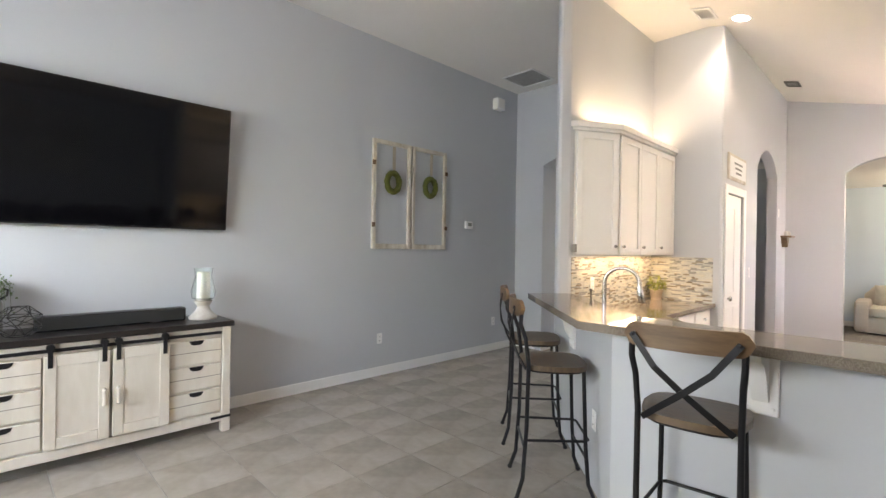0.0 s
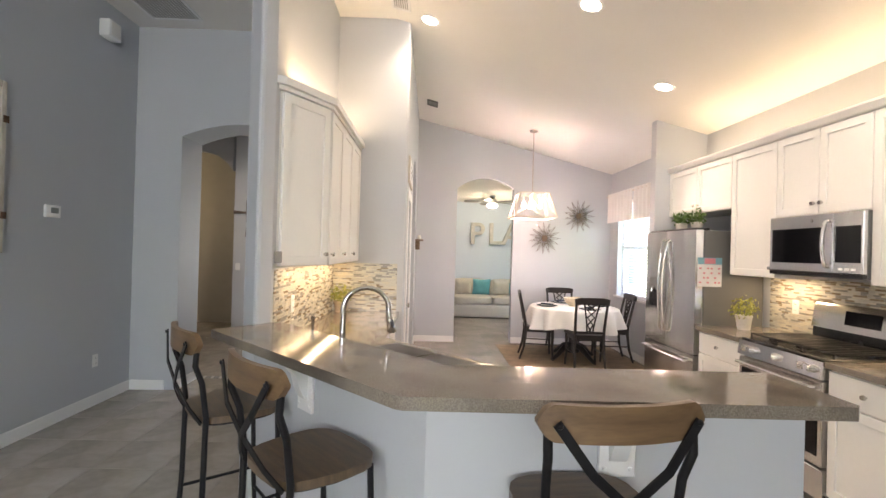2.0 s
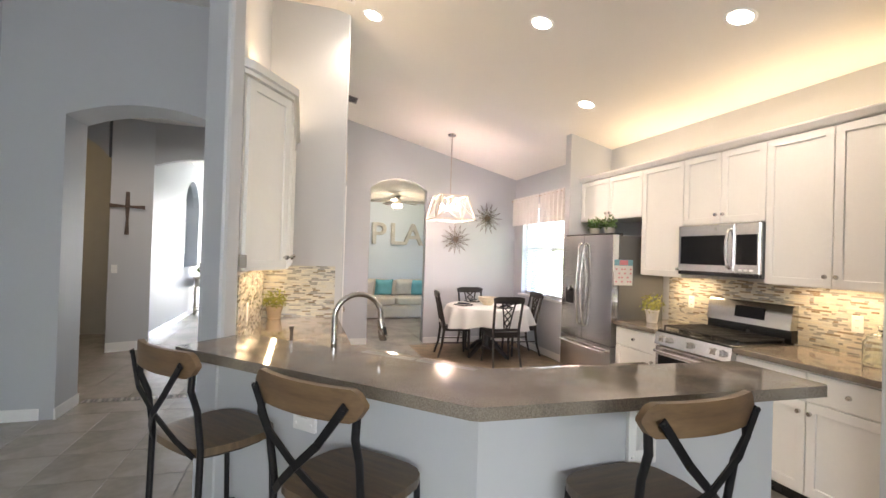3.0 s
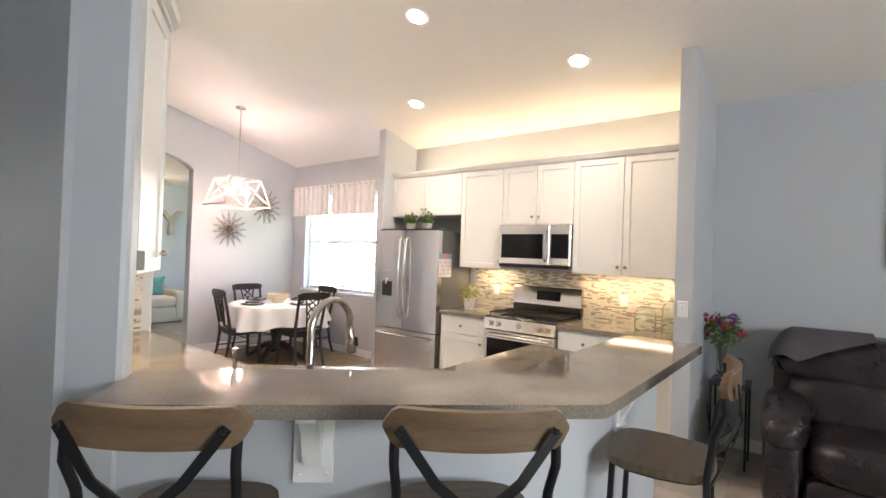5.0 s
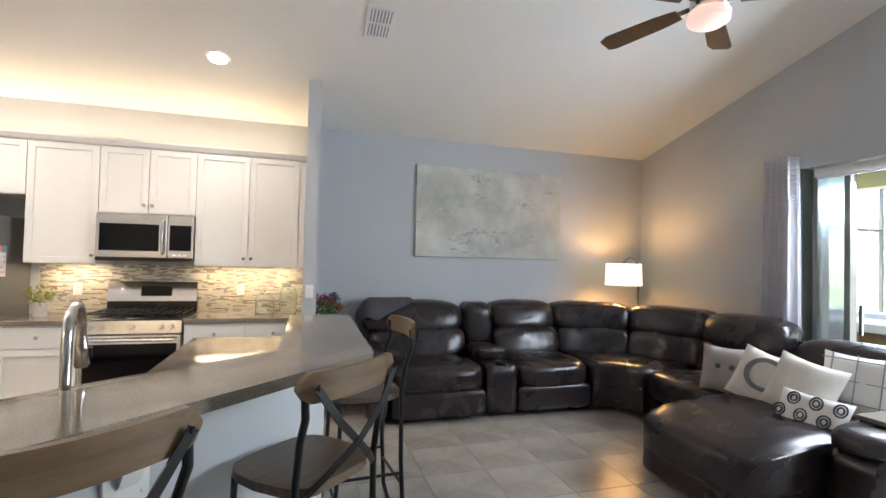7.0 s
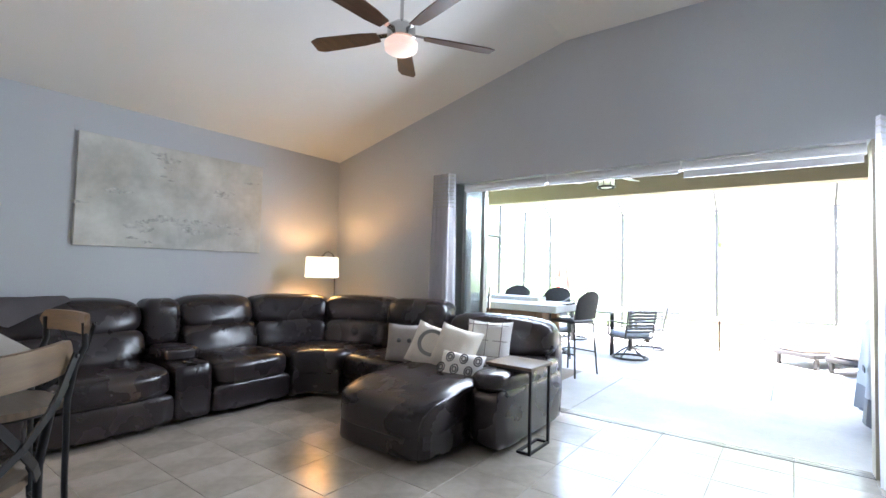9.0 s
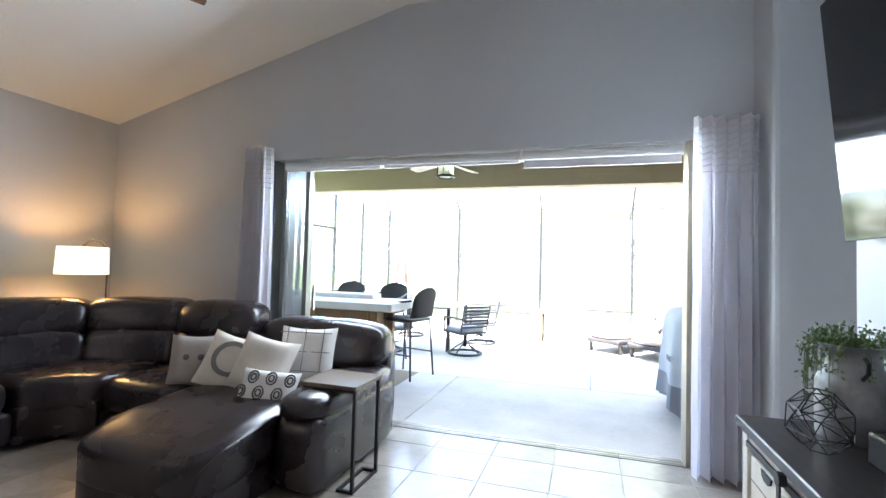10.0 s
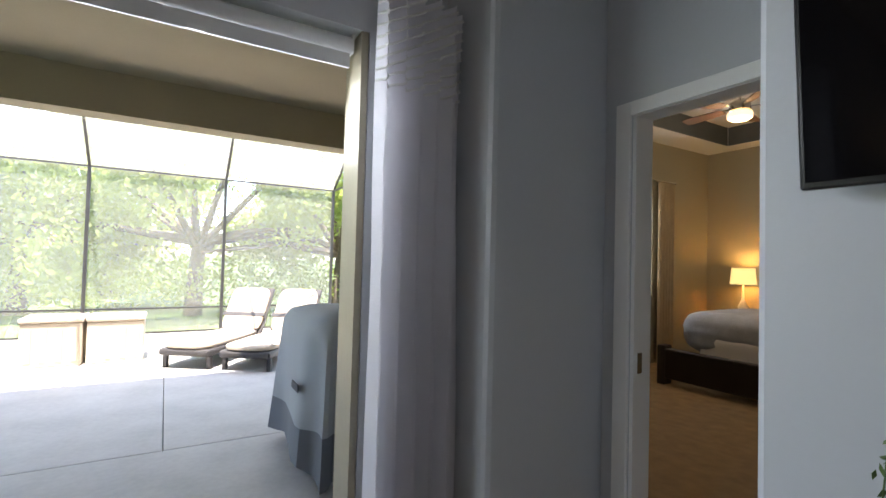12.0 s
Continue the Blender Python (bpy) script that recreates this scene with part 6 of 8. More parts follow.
NAVY = mat("navy_napkin", (0.02, 0.025, 0.045), 0.9, fine=150, bump=0.1)
CHINA = mat("white_china", (0.74, 0.72, 0.66), 0.2, bump=0)
for k, a in enumerate((0.2, 1.75, 3.35, 4.9)):
    x, y = 8.12 + 0.42 * math.cos(a), -0.15 + 0.42 * math.sin(a)
    p = thing("place_setting", (x, y, 0.7615), "dark plate with a folded navy napkin", "plate", "place settings")
    part("charger", lathe(bmesh.new(), [(0, 0), (0.08, 0), (0.145, 0.012), (0.147, 0.015), (0.08, 0.005), (0, 0.005)], (0, 0, 0), 28), NAVY, p, smooth=True)
    part("plate", lathe(bmesh.new(), [(0, 0.006), (0.06, 0.006), (0.10, 0.018), (0.10, 0.021), (0.06, 0.01), (0, 0.01)], (0, 0, 0), 24), CHINA, p, smooth=True)
    bm = nbox(-0.03, 0.03, -0.09, 0.09, 0.0215, 0.042, 0.008, 2)
    bm.transform(Matrix.Rotation(a + 0.6, 4, "Z"))
    part("napkin", bm, NAVY, p, smooth=True)
bo = thing("serving_bowl", (8.12, -0.15, 0.7615), "cream pierced ceramic bowl in the table centre", "bowl")
part("bowl", lathe(bmesh.new(), [(0, 0), (0.07, 0), (0.075, 0.012), (0.13, 0.06), (0.15, 0.12), (0.144, 0.12), (0.122, 0.06), (0.06, 0.016), (0, 0.016)], (0, 0, 0), 32), mat("cream_ceramic", (0.68, 0.60, 0.44), 0.35, vary=0.15, scale=30), bo, smooth=True)

# pendant: white-washed box frame with X braces and bulbs
pd = thing("pendant_light", (8.06, 0.515, ceil(0.52) - 0.001), "whitewashed open box pendant with lit bulbs", "pendant light")
part("canopy", lathe(bmesh.new(), [(0, 0), (0.065, 0), (0.06, -0.02), (0, -0.025)], (0, 0, 0), 20), CHROME, pd, smooth=True)
ZT = 2.36 - ceil(0.52)
ZB = 2.02 - ceil(0.52)
part("stem", tube(bmesh.new(), [(0, 0, -0.02), (0, 0, ZT + 0.01)], 0.007, 8), mat("pale_metal", (0.5, 0.45, 0.4), 0.5, 0.6), pd)
a0, a1 = 0.20, 0.29
top = [(-a0, -a0, ZT), (a0, -a0, ZT), (a0, a0, ZT), (-a0, a0, ZT)]
bot = [(-a1, -a1, ZB), (a1, -a1, ZB), (a1, a1, ZB), (-a1, a1, ZB)]
for i in range(4):
    j = (i + 1) % 4
    for u, v in ((top[i], top[j]), (bot[i], bot[j]), (top[i], bot[i])):
        part("frame_bar", tube(bmesh.new(), [u, v], 0.012, 4), WASHED, pd)
    for u, v in ((top[i], bot[j]), (top[j], bot[i])):
        part("cross_bar", tube(bmesh.new(), [u, v], 0.006, 5), WASHED, pd)
part("crossbar", tube(bmesh.new(), [(-a0, 0, ZT), (a0, 0, ZT)], 0.008, 6), WASHED, pd)
PBULB = glow("pendant_bulb_glow", (1.0, 0.86, 0.62), 0.9)
for k in range(4):
    bx, by = 0.12 * math.cos(k * 1.571), 0.12 * math.sin(k * 1.571)
    s = part("socket", tube(bmesh.new(), [(bx, by, ZT - 0.01), (bx, by, ZT - 0.11)], 0.014, 10), WASHED, pd)
    part("bulb", lathe(bmesh.new(), [(0, -0.11), (0.014, -0.115), (0.032, -0.165), (0.026, -0.195), (0, -0.205)], (bx, by, ZT), 14), PBULB, s, "clear glowing bulb", smooth=True)

# twig flower wall pieces
TWIG = mat("brown_metal_petal", (0.14, 0.10, 0.07), 0.5, 0.4, vary=0.2)
for y, z in ((0.05, 1.77), (-0.52, 2.155)):
    w = thing("wall_flower", (EAST - 0.012, y, z), "openwork brown metal flower on the wall", "wall decor", "metal wall flowers")
    part("centre", lathe(bmesh.new(), [(0, 0.008), (0.035, 0.006), (0.05, 0.0), (0.05, -0.004), (0, -0.004)], (0, 0, 0), 16), TWIG, w).matrix_basis = pose(-0.012, 0, 0, 0, -90)
    for ring, (n, r0, r1, wd) in enumerate(((9, 0.04, 0.17, 0.030), (15, 0.05, 0.27, 0.032))):
        for k in range(n):
            a = math.tau * (k + 0.5 * ring) / n
            pts = []
            for s in range(9):
                t = s / 8
                rr = r0 + (r1 - r0) * (1 - abs(2 * t - 1))
                off = wd * (2 * t - 1) * (0.3 + rr / r1)
                pts.append((-0.008 - 0.012 * rr / r1 - 0.004 * ring, rr * math.cos(a) - off * math.sin(a) * 0.9, rr * math.sin(a) + off * math.cos(a) * 0.9))
            part("petal", tube(bmesh.new(), pts, 0.0038, 5), TWIG, w)

# window: frame, panes, blind, valance
wn = thing("window_1", (7.99, SOUTH - 0.09, 0.88), "white double-hung dining window with blinds", "window", kind="structure")
for a, b, c, d in ((-0.87, -0.82, 0, 1.5), (0.82, 0.87, 0, 1.5), (-0.82, 0.82, 1.45, 1.5), (-0.82, 0.82, 0, 0.05), (-0.03, 0.03, 0.05, 1.45), (-0.82, -0.03, 0.73, 0.78), (0.03, 0.82, 0.73, 0.78)):
    part("window_frame", nbox(a, b, -0.05, 0.0, c, d, 0.003), TRIM, wn)
for a, b in ((-0.82, -0.03), (0.03, 0.82)):
    for c, d in ((0.05, 0.73), (0.78, 1.45)):
        part("pane", nbox(a, b, -0.03, -0.024, c, d), glass("window_glass", (1, 1, 1), 0.0, 0.08) if (a < -0.5 and c < 0.1) else bpy.data.materials["window_glass"], wn).visible_shadow = False
part("window_sill", nbox(-0.93, 0.93, 0.0, 0.125, -0.03, -0.002, 0.004), TRIM, wn)
BLIND = mat("white_blind_slat", (0.85, 0.85, 0.86), 0.5, bump=0)
bl = thing("window_blind", (7.99, SOUTH - 0.05, 0.89), "white horizontal blind slats, lowered and tilted", "blind")
part("head_rail", nbox(-0.80, 0.80, -0.03, 0.03, 1.42, 1.48), TRIM, bl)
for k in range(34):
    b = nbox(-0.80, 0.80, -0.024, 0.024, -0.0012, 0.0012)
    b.transform(Matrix.Translation((0, 0, 0.03 + k * 0.041)) @ Matrix.Rotation(radians(28), 4, "X"))
    part("slat", b, BLIND, bl)
for x in (-0.55, 0.0, 0.55):
    part("ladder_cord", tube(bmesh.new(), [(x, 0.026, 0.02), (x, 0.026, 1.43)], 0.0015, 4), TRIM, bl)
va = thing("valance", (8.12, SOUTH + 0.08, 2.02), "short white sheer valance on a rod", "valance")
part("rod", tube(bmesh.new(), [(-1.03, 0, 0.46), (1.03, 0, 0.46)], 0.012, 10), mat("tan_rod", (0.5, 0.4, 0.3), 0.5), va)
for x0, x1 in ((-0.99, -0.02), (0.02, 0.96)):
    bm = bmesh.new()
    g = []
    for i in range(61):
        u = i / 60
        row = [bm.verts.new((x0 + (x1 - x0) * u, 0.018 * math.sin(u * 50) * (0.6 + 0.4 * (1 - j / 8)) + 0.02, 0.49 - 0.47 * j / 8)) for j in range(9)]
        g.append(row)
    for i in range(60):
        for j in range(8):
            bm.faces.new((g[i][j], g[i + 1][j], g[i + 1][j + 1], g[i][j + 1]))
    part("sheer_panel", bm, CLOTHW, va, smooth=True)

# pantry wall: door, picture, shelf
pdoor = thing("door_1", (6.405, 2.215, 0), "white panelled pantry door, closed", "door", kind="structure")
part("slab", nbox(-0.31, 0.31, 0.0, 0.035, 0.01, 2.04, 0.003), TRIM, pdoor)
for a, b, c, d in ((-0.25, -0.03, 1.0, 1.9), (0.03, 0.25, 1.0, 1.9), (-0.25, -0.03, 0.15, 0.85), (0.03, 0.25, 0.15, 0.85)):
    part("panel", nbox(a, b, -0.006, -0.0005, c, d, 0.005), TRIM, pdoor)
part("door_handle", lathe(bmesh.new(), [(0.012, 0), (0.012, 0.03), (0.028, 0.045), (0.022, 0.06), (0, 0.063)], (0, 0, 0), 14), CHROME, pdoor, smooth=True).matrix_basis = pose(-0.26, 0, 0.95, 90)
for a, b, c, d in ((-0.40, -0.315, 0, 2.13), (0.315, 0.40, 0, 2.13), (-0.315, 0.315, 2.045, 2.13)):
    solid("door_casing", nbox(6.405 + a, 6.405 + b, 2.183, 2.199, c, d, 0.004), TRIM, "white painted pantry door casing", "trim", kind="structure")
pf = thing("framed_sign", (6.42, 2.199, 2.19), "white framed sign with grey lettering bars", "picture")
part("frame", nbox(-0.34, 0.34, -0.02, 0, 0, 0.27, 0.004), CHIPPED, pf)
part("panel", nbox(-0.31, 0.31, -0.0225, -0.0205, 0.03, 0.24), TRIM, pf)
for k in range(3):
    part("text_bar", nbox(-0.16 + 0.03 * k, 0.16 - 0.02 * k, -0.0238, -0.0228, 0.17 - k * 0.05, 0.19 - k * 0.05), GREYSTEEL, pf)
sh = thing("wall_shelf", (8.95, 2.199, 1.52), "small carved wooden wall shelf with ornaments", "shelf")
part("board", nbox(-0.14, 0.14, -0.13, 0, 0.14, 0.165, 0.004), WOODT, sh)
bm = bmesh.new()
prism(bm, [(-0.10, 0.139), (0.10, 0.139), (0.06, 0.06), (0.0, 0.0), (-0.06, 0.06)], -0.07, -0.001, in_y)
part("bracket", bm, WOODT, sh)
for k in range(3):
    part("trinket", lathe(bmesh.new(), [(0, 0.166), (0.025, 0.166), (0.03, 0.20), (0.018, 0.23), (0, 0.235)], (-0.08 + 0.08 * k, -0.06, 0), 12), CHINA, sh, smooth=True)
plate("light_switch", (7.02, 2.199, 1.2), 180, "white rocker switch beside the arch", "switch", "switch")
plate("light_switch", (8.65, 2.199, 2.0), 180, "white wall plate high beside the shelf", "wall plate", "switch")

# ---- rooms beyond the openings ----
# playroom through the dining arch
def w_play(bm):
    prism(bm, [(-1.6, 0), (3.6, 0), (3.6, 2.75), (-1.6, 2.75)], 13.0, 13.12, in_x)
    prism(bm, [(9.33, 0), (13.0, 0), (13.0, 2.75), (9.33, 2.75)], -1.72, -1.6, in_y)
    prism(bm, [(9.33, 0), (13.0, 0), (13.0, 2.75), (9.33, 2.75)], 3.48, 3.6, in_y)


wall("wall_playroom", w_play, "pale blue painted playroom walls", BLUE)
wall("ceiling_playroom", lambda bm: box(bm, 9.33, 13.12, -1.72, 3.6, 2.75, 2.85), "white flat playroom ceiling", CEIL)
skirting("baseboard", 12.984, 12.9995, -1.6, 3.48)
ps2 = thing("loveseat", (12.45, 0.55, 0), "cream slipcovered two-seat sofa", "sofa")
LINEN = mat("cream_slipcover", (0.62, 0.57, 0.50), 0.9, vary=0.05, scale=4, fine=150, bump=0.15)
for nm, c, h, n in (("base", (12.45, 0.5, 0.16), (0.44, 1.02, 0.15), 12), ("seat_cushion", (12.38, 0.97, 0.40), (0.42, 0.47, 0.10), 6), ("seat_cushion", (12.38, 0.03, 0.40), (0.42, 0.47, 0.10), 6), ("back_cushion", (12.74, 0.97, 0.62), (0.15, 0.46, 0.24), 5), ("back_cushion", (12.74, 0.03, 0.62), (0.15, 0.46, 0.24), 5), ("arm", (12.45, 1.50, 0.30), (0.44, 0.12, 0.30), 6), ("arm", (12.45, -0.50, 0.30), (0.44, 0.12, 0.30), 6), ("back", (12.90, 0.5, 0.40), (0.08, 1.02, 0.38), 8)):
    part(nm, superbox(bmesh.new(), c, h, n, 6, 0.003, c[1]), LINEN, ps2, smooth=True, world=True)
TEAL = mat("aqua_velvet", (0.16, 0.48, 0.55), 0.8, vary=0.1, fine=150, bump=0.2)
for y, m, l in ((1.16, CREAM, "cream square cushion on the loveseat"), (0.72, TEAL, "aqua square cushion on the loveseat"), (0.24, CREAM, "cream square cushion on the loveseat"), (-0.12, TEAL, "aqua square cushion on the loveseat")):
    pillow((12.52, y, 0.50), (0.21, 0.20), 0.07, m, l, -20, 90 + (y - 0.5) * 12)
METALW = mat("whitewashed_tin", (0.62, 0.61, 0.58), 0.6, vary=0.25, scale=8, bump=0.1, dark=(0.30, 0.31, 0.31))
for k, (chx, y) in enumerate((("P", 0.81), ("L", 0.36), ("A", -0.06), ("Y", -0.60))):
    c = bpy.data.curves.new("wall_letter", "FONT")
    c.body, c.size, c.extrude, c.bevel_depth, c.align_x = chx, 0.75, 0.05, 0.008, "CENTER"
    o = new("wall_letter", c)
    o.matrix_basis = pose(12.935, y, 1.71, 90, 0, -90)
    c.materials.append(METALW)
    tagged(o, "large whitewashed tin letter %s on the wall" % chx, "letter", "wall letters")
ceiling_fan((11.6, 0.62, 2.749), 0.06, "nickel playroom ceiling fan with lit bowl", 5, 0.3, GREYSTEEL, glow("lit_bowl", (1.0, 0.9, 0.72), 0.4), 0.62)
bs = thing("bookcase", (12.80, 2.35, 0), "white open bookcase with toys and books", "bookcase")
for z in (0.06, 0.55, 1.0, 1.45, 1.9):
    part("shelf", nbox(-0.18, 0.18, -0.40, 0.40, z, z + 0.025), TRIM, bs)
for y in (-0.42, 0.40):
    part("side", nbox(-0.18, 0.18, y, y + 0.02, 0, 1.95), TRIM, bs)
part("back", nbox(0.17, 0.185, -0.42, 0.42, 0.02, 1.95), TRIM, bs)
rnd = random.Random(4)
for i, z in enumerate((0.575, 1.025, 1.475)):
    for k in range(5):
        y, h = 2.05 + k * 0.15, rnd.uniform(0.12, 0.28)
        cc = rnd.choice(((0.5, 0.10, 0.06), (0.6, 0.45, 0.35), (0.2, 0.3, 0.4), (0.7, 0.65, 0.6)))
        solid("toy_box", nbox(12.68, 12.88, y, y + rnd.uniform(0.05, 0.12), z + 0.0005, z + h, 0.01), mat("toy_paint", cc, 0.6), "small coloured box on the playroom shelf", "box", "shelf boxes")

# hall and foyer through the arch
def w_hallrooms(bm):
    prism(bm, [(9.07, 5.15), (9.265, 4.68), (9.385, 4.74), (9.20, 5.20)], 0, 3.3, in_z)
    prism(bm, arch_header(5.19, 6.3, 2.72, 3.02, (3.3, 3.3)), 9.07, 9.20, in_x)
    prism(bm, [(6.3, 0), (7.4, 0), (7.4, 3.3), (6.3, 3.3)], 9.07, 9.20, in_x)
    prism(bm, [(6.72, 0), (9.07, 0), (9.07, 3.3), (6.72, 3.3)], 7.4, 7.52, in_y)
    prism(bm, arch_header(3.0, 4.68, 2.68, 2.83, (3.3, 3.3)), 9.265, 9.385, in_x)
    prism(bm, [(2.32, 0), (3.0, 0), (3.0, 3.3), (2.32, 3.3)], 9.34, 9.385, in_x)
    top = 3.3
    for x0, x1 in ((9.385, 12.3), (13.6, 14.2), (15.5, 16.05)):
        prism(bm, [(x0, 0), (x1, 0), (x1, top), (x0, top)], 4.92, 5.04, in_y)
    for x0, x1 in ((12.3, 13.6), (14.2, 15.5)):
        prism(bm, [(x0, 0), (x1, 0), (x1, 1.05), (x0, 1.05)], 4.92, 5.04, in_y)
        prism(bm, arch_header(x0, x1, 2.40, 2.92, (top, top)), 4.92, 5.04, in_y)
    prism(bm, [(12.2, 0.9), (15.6, 0.9), (15.6, 3.1), (12.2, 3.1)], 5.20, 5.30, in_y)
    prism(bm, [(12.2, 0.9), (12.3, 0.9), (12.3, 3.1), (12.2, 3.1)], 5.04, 5.20, in_y)
    prism(bm, [(13.6, 0.9), (14.2, 0.9), (14.2, 3.1), (13.6, 3.1)], 5.04, 5.20, in_y)
    prism(bm, [(3.98, 0), (5.04, 0), (5.04, top), (3.98, top)], 16.05, 16.17, in_x)
    prism(bm, [(3.02, 2.75), (3.98, 2.75), (3.98, top), (3.02, top)], 16.05, 16.17, in_x)
    prism(bm, [(2.8, 0), (3.02, 0), (3.02, top), (2.8, top)], 16.05, 16.17, in_x)


wall("wall_foyer", w_hallrooms, "grey painted hall and foyer walls with arches")
wall("ceiling_foyer", lambda bm: box(bm, 6.72, 16.17, 2.92, 8.0, 3.3, 3.4), "white flat hall and foyer ceiling", CEIL)
wall("wall_foyer_side", lambda bm: box(bm, 9.385, 16.05, 2.80, 2.92, 0, 3.3), "grey painted foyer side wall")
# out of view; closes the hall's open side against sunlight
wall("wall_hall_west", lambda bm: box(bm, 6.58, 6.72, 5.201, 7.52, 0, 3.4), "unseen grey end wall, added to keep sun out of the hall")
wall("wall_pantry_back", lambda bm: box(bm, 6.72, 9.36, 2.92, 3.0, 0, 3.3), "grey painted wall behind the pantry")
wall("wall_yellow_room", lambda bm: box(bm, 10.6, 10.7, 5.041, 8.0, 0, 3.299), "warm lit wall of the far bedroom hall", mat("warm_tan_paint", (0.50, 0.48, 0.44), 0.7, vary=0.03, bump=0.08))
wall("wall_yellow_side", lambda bm: box(bm, 9.20, 10.6, 7.40, 7.7, 0, 3.299), "warm lit side wall of the far hall", bpy.data.materials["warm_tan_paint"])
bm = bmesh.new()
prism(bm, [(9.053, 5.145), (9.25, 4.672), (9.264, 4.678), (9.067, 5.151)], 0, 0.13, in_z)
solid("baseboard", bm, TRIM, "white painted baseboard", "baseboard", kind="structure")
skirting("baseboard", 9.386, 16.04, 4.904, 4.9195)

_a = math.degrees(math.atan2(4.68 - 5.15, 9.265 - 9.07))
cr = thing("wall_cross", (9.146, 4.967, 1.645), "rustic twig cross hanging on the hall wall", "cross", rz=_a)
TW = mat("twig_brown", (0.14, 0.10, 0.08), 0.8, vary=0.3, scale=25, bump=0.4)
for k in range(4):
    o = (k - 1.5) * 0.013
    part("twig", tube(bmesh.new(), [(o, -0.02, 0.0), (o * 0.4, -0.026, 0.2), (o, -0.02, 0.38), (o * 0.8, -0.022, 0.58)], 0.008, 6), TW, cr)
    part("twig", tube(bmesh.new(), [(-0.20, -0.03, 0.38 + o), (0, -0.034, 0.38 + o * 0.3), (0.20, -0.03, 0.38 + o)], 0.008, 6), TW, cr)
part("binding", nbox(-0.03, 0.03, -0.045, -0.012, 0.36, 0.40, 0.005), TW, cr)
cr.matrix_basis = cr.matrix_basis @ Matrix.Scale(1.05, 4)
plate("light_switch", (9.097, 5.085, 1.16), _a + 180, "white rocker switch on the hall wall", "switch", "switch")

for x in (13.1, 14.95):
    mr = thing("arched_mirror", (x, 5.195, 1.35), "white arched window-pane mirror in a niche", "mirror", "arched mirrors")
    pts = [(-0.38, 0), (0.38, 0)] + [(0.38 * math.cos(a * math.pi / 12), 0.95 + 0.38 * math.sin(a * math.pi / 12)) for a in range(13)]
    bm = bmesh.new()
    prism(bm, pts, -0.008, -0.001, in_y)
    part("mirror_glass", bm, mat("mirror_silver", (0.85, 0.86, 0.87), 0.04, 1.0, bump=0, rough_vary=0.01) if x < 14 else bpy.data.materials["mirror_silver"], mr)
    part("frame", tube(bmesh.new(), [(u, -0.02, v) for u, v in pts], 0.022, 6, True), TRIM, mr)
    part("muntin", nbox(-0.012, 0.012, -0.026, -0.010, 0.0, 0.95), TRIM, mr)
    for z in (0.32, 0.64, 0.95):
        part("muntin", nbox(-0.37, 0.37, -0.025, -0.0095, z - 0.012, z + 0.012), TRIM, mr)
ct = thing("console_table", (13.36, 4.68, 0), "distressed white hall console table", "table")
part("top", nbox(-0.5, 0.5, -0.17, 0.17, 0.80, 0.83, 0.005), WASHED, ct)
part("apron", nbox(-0.46, 0.46, -0.14, 0.14, 0.62, 0.799), WASHED, ct)
for s in (-1, 1):
    for y in (-0.13, 0.13):
        part("leg", lathe(bmesh.new(), [(0, 0), (0.025, 0), (0.03, 0.2), (0.02, 0.3), (0.035, 0.45), (0.03, 0.62), (0, 0.62)], (s * 0.44, y, 0), 10), WASHED, ct, smooth=True)
part("shelf", nbox(-0.45, 0.45, -0.14, 0.14, 0.14, 0.165), WASHED, ct)
potted((13.15, 4.68, 0.8305), 0.10, 0.10, BLACK, "low green plant on the hall console", 17, LEAF, 0.17, 260, 0.06)
fd2 = thing("door_2", (15.70, 4.28, 0), "red panelled front door standing open", "door", rz=-45, kind="structure")
REDD = mat("barn_red_paint", (0.24, 0.06, 0.05), 0.4, vary=0.05)
part("slab", nbox(-0.45, 0.45, -0.02, 0.02, 0.01, 2.70, 0.003), REDD, fd2)
for a, b in ((-0.33, -0.04), (0.04, 0.33)):
    for c, d in ((0.2, 1.05), (1.2, 2.05), (2.2, 2.52)):
        part("panel", nbox(a, b, -0.028, -0.0205, c, d, 0.006), REDD, fd2)
part("door_handle", tube(bmesh.new(), [(-0.36, -0.02, 1.0), (-0.36, -0.07, 1.0), (-0.26, -0.07, 1.0)], 0.01, 8), CHROME, fd2)
wz = thing("wreath", (15.62, 4.33, 2.16), "dark leafy wreath on the front door", "wreath")
bm = bmesh.new()
rnd = random.Random(3)
for k in range(40):
    a = k * math.tau / 40
    leaf_tuft(bm, (-0.03 + 0.13 * math.cos(a), -0.03 - 0.13 * math.cos(a), 0.20 * math.sin(a)), 0.05, 8, 0.06, rnd)
part("leaves", bm, LEAF, wz)

# bedroom through the far door
def w_bed(bm):
    prism(bm, [(5.83, 0), (8.9, 0), (8.9, 2.5), (5.83, 2.5)], -3.72, -3.6, in_x)
    prism(bm, [(5.83, 2.5), (11.53, 2.5), (11.53, 3.27), (5.83, 3.27)], -3.72, -3.6, in_x)
    prism(bm, [(10.1, 0), (11.53, 0), (11.53, 2.5), (10.1, 2.5)], -3.72, -3.6, in_x)
    prism(bm, [(8.9, 0), (10.1, 0), (10.1, 1.0), (8.9, 1.0)], -3.72, -3.6, in_x)
    prism(bm, [(-3.72, 0), (2.5, 0), (2.5, 3.27), (-3.72, 3.27)], 11.53, 11.65, in_y)
    prism(bm, [(5.83, 0), (11.53, 0), (11.53, 3.27), (5.83, 3.27)], 2.5, 2.62, in_x)


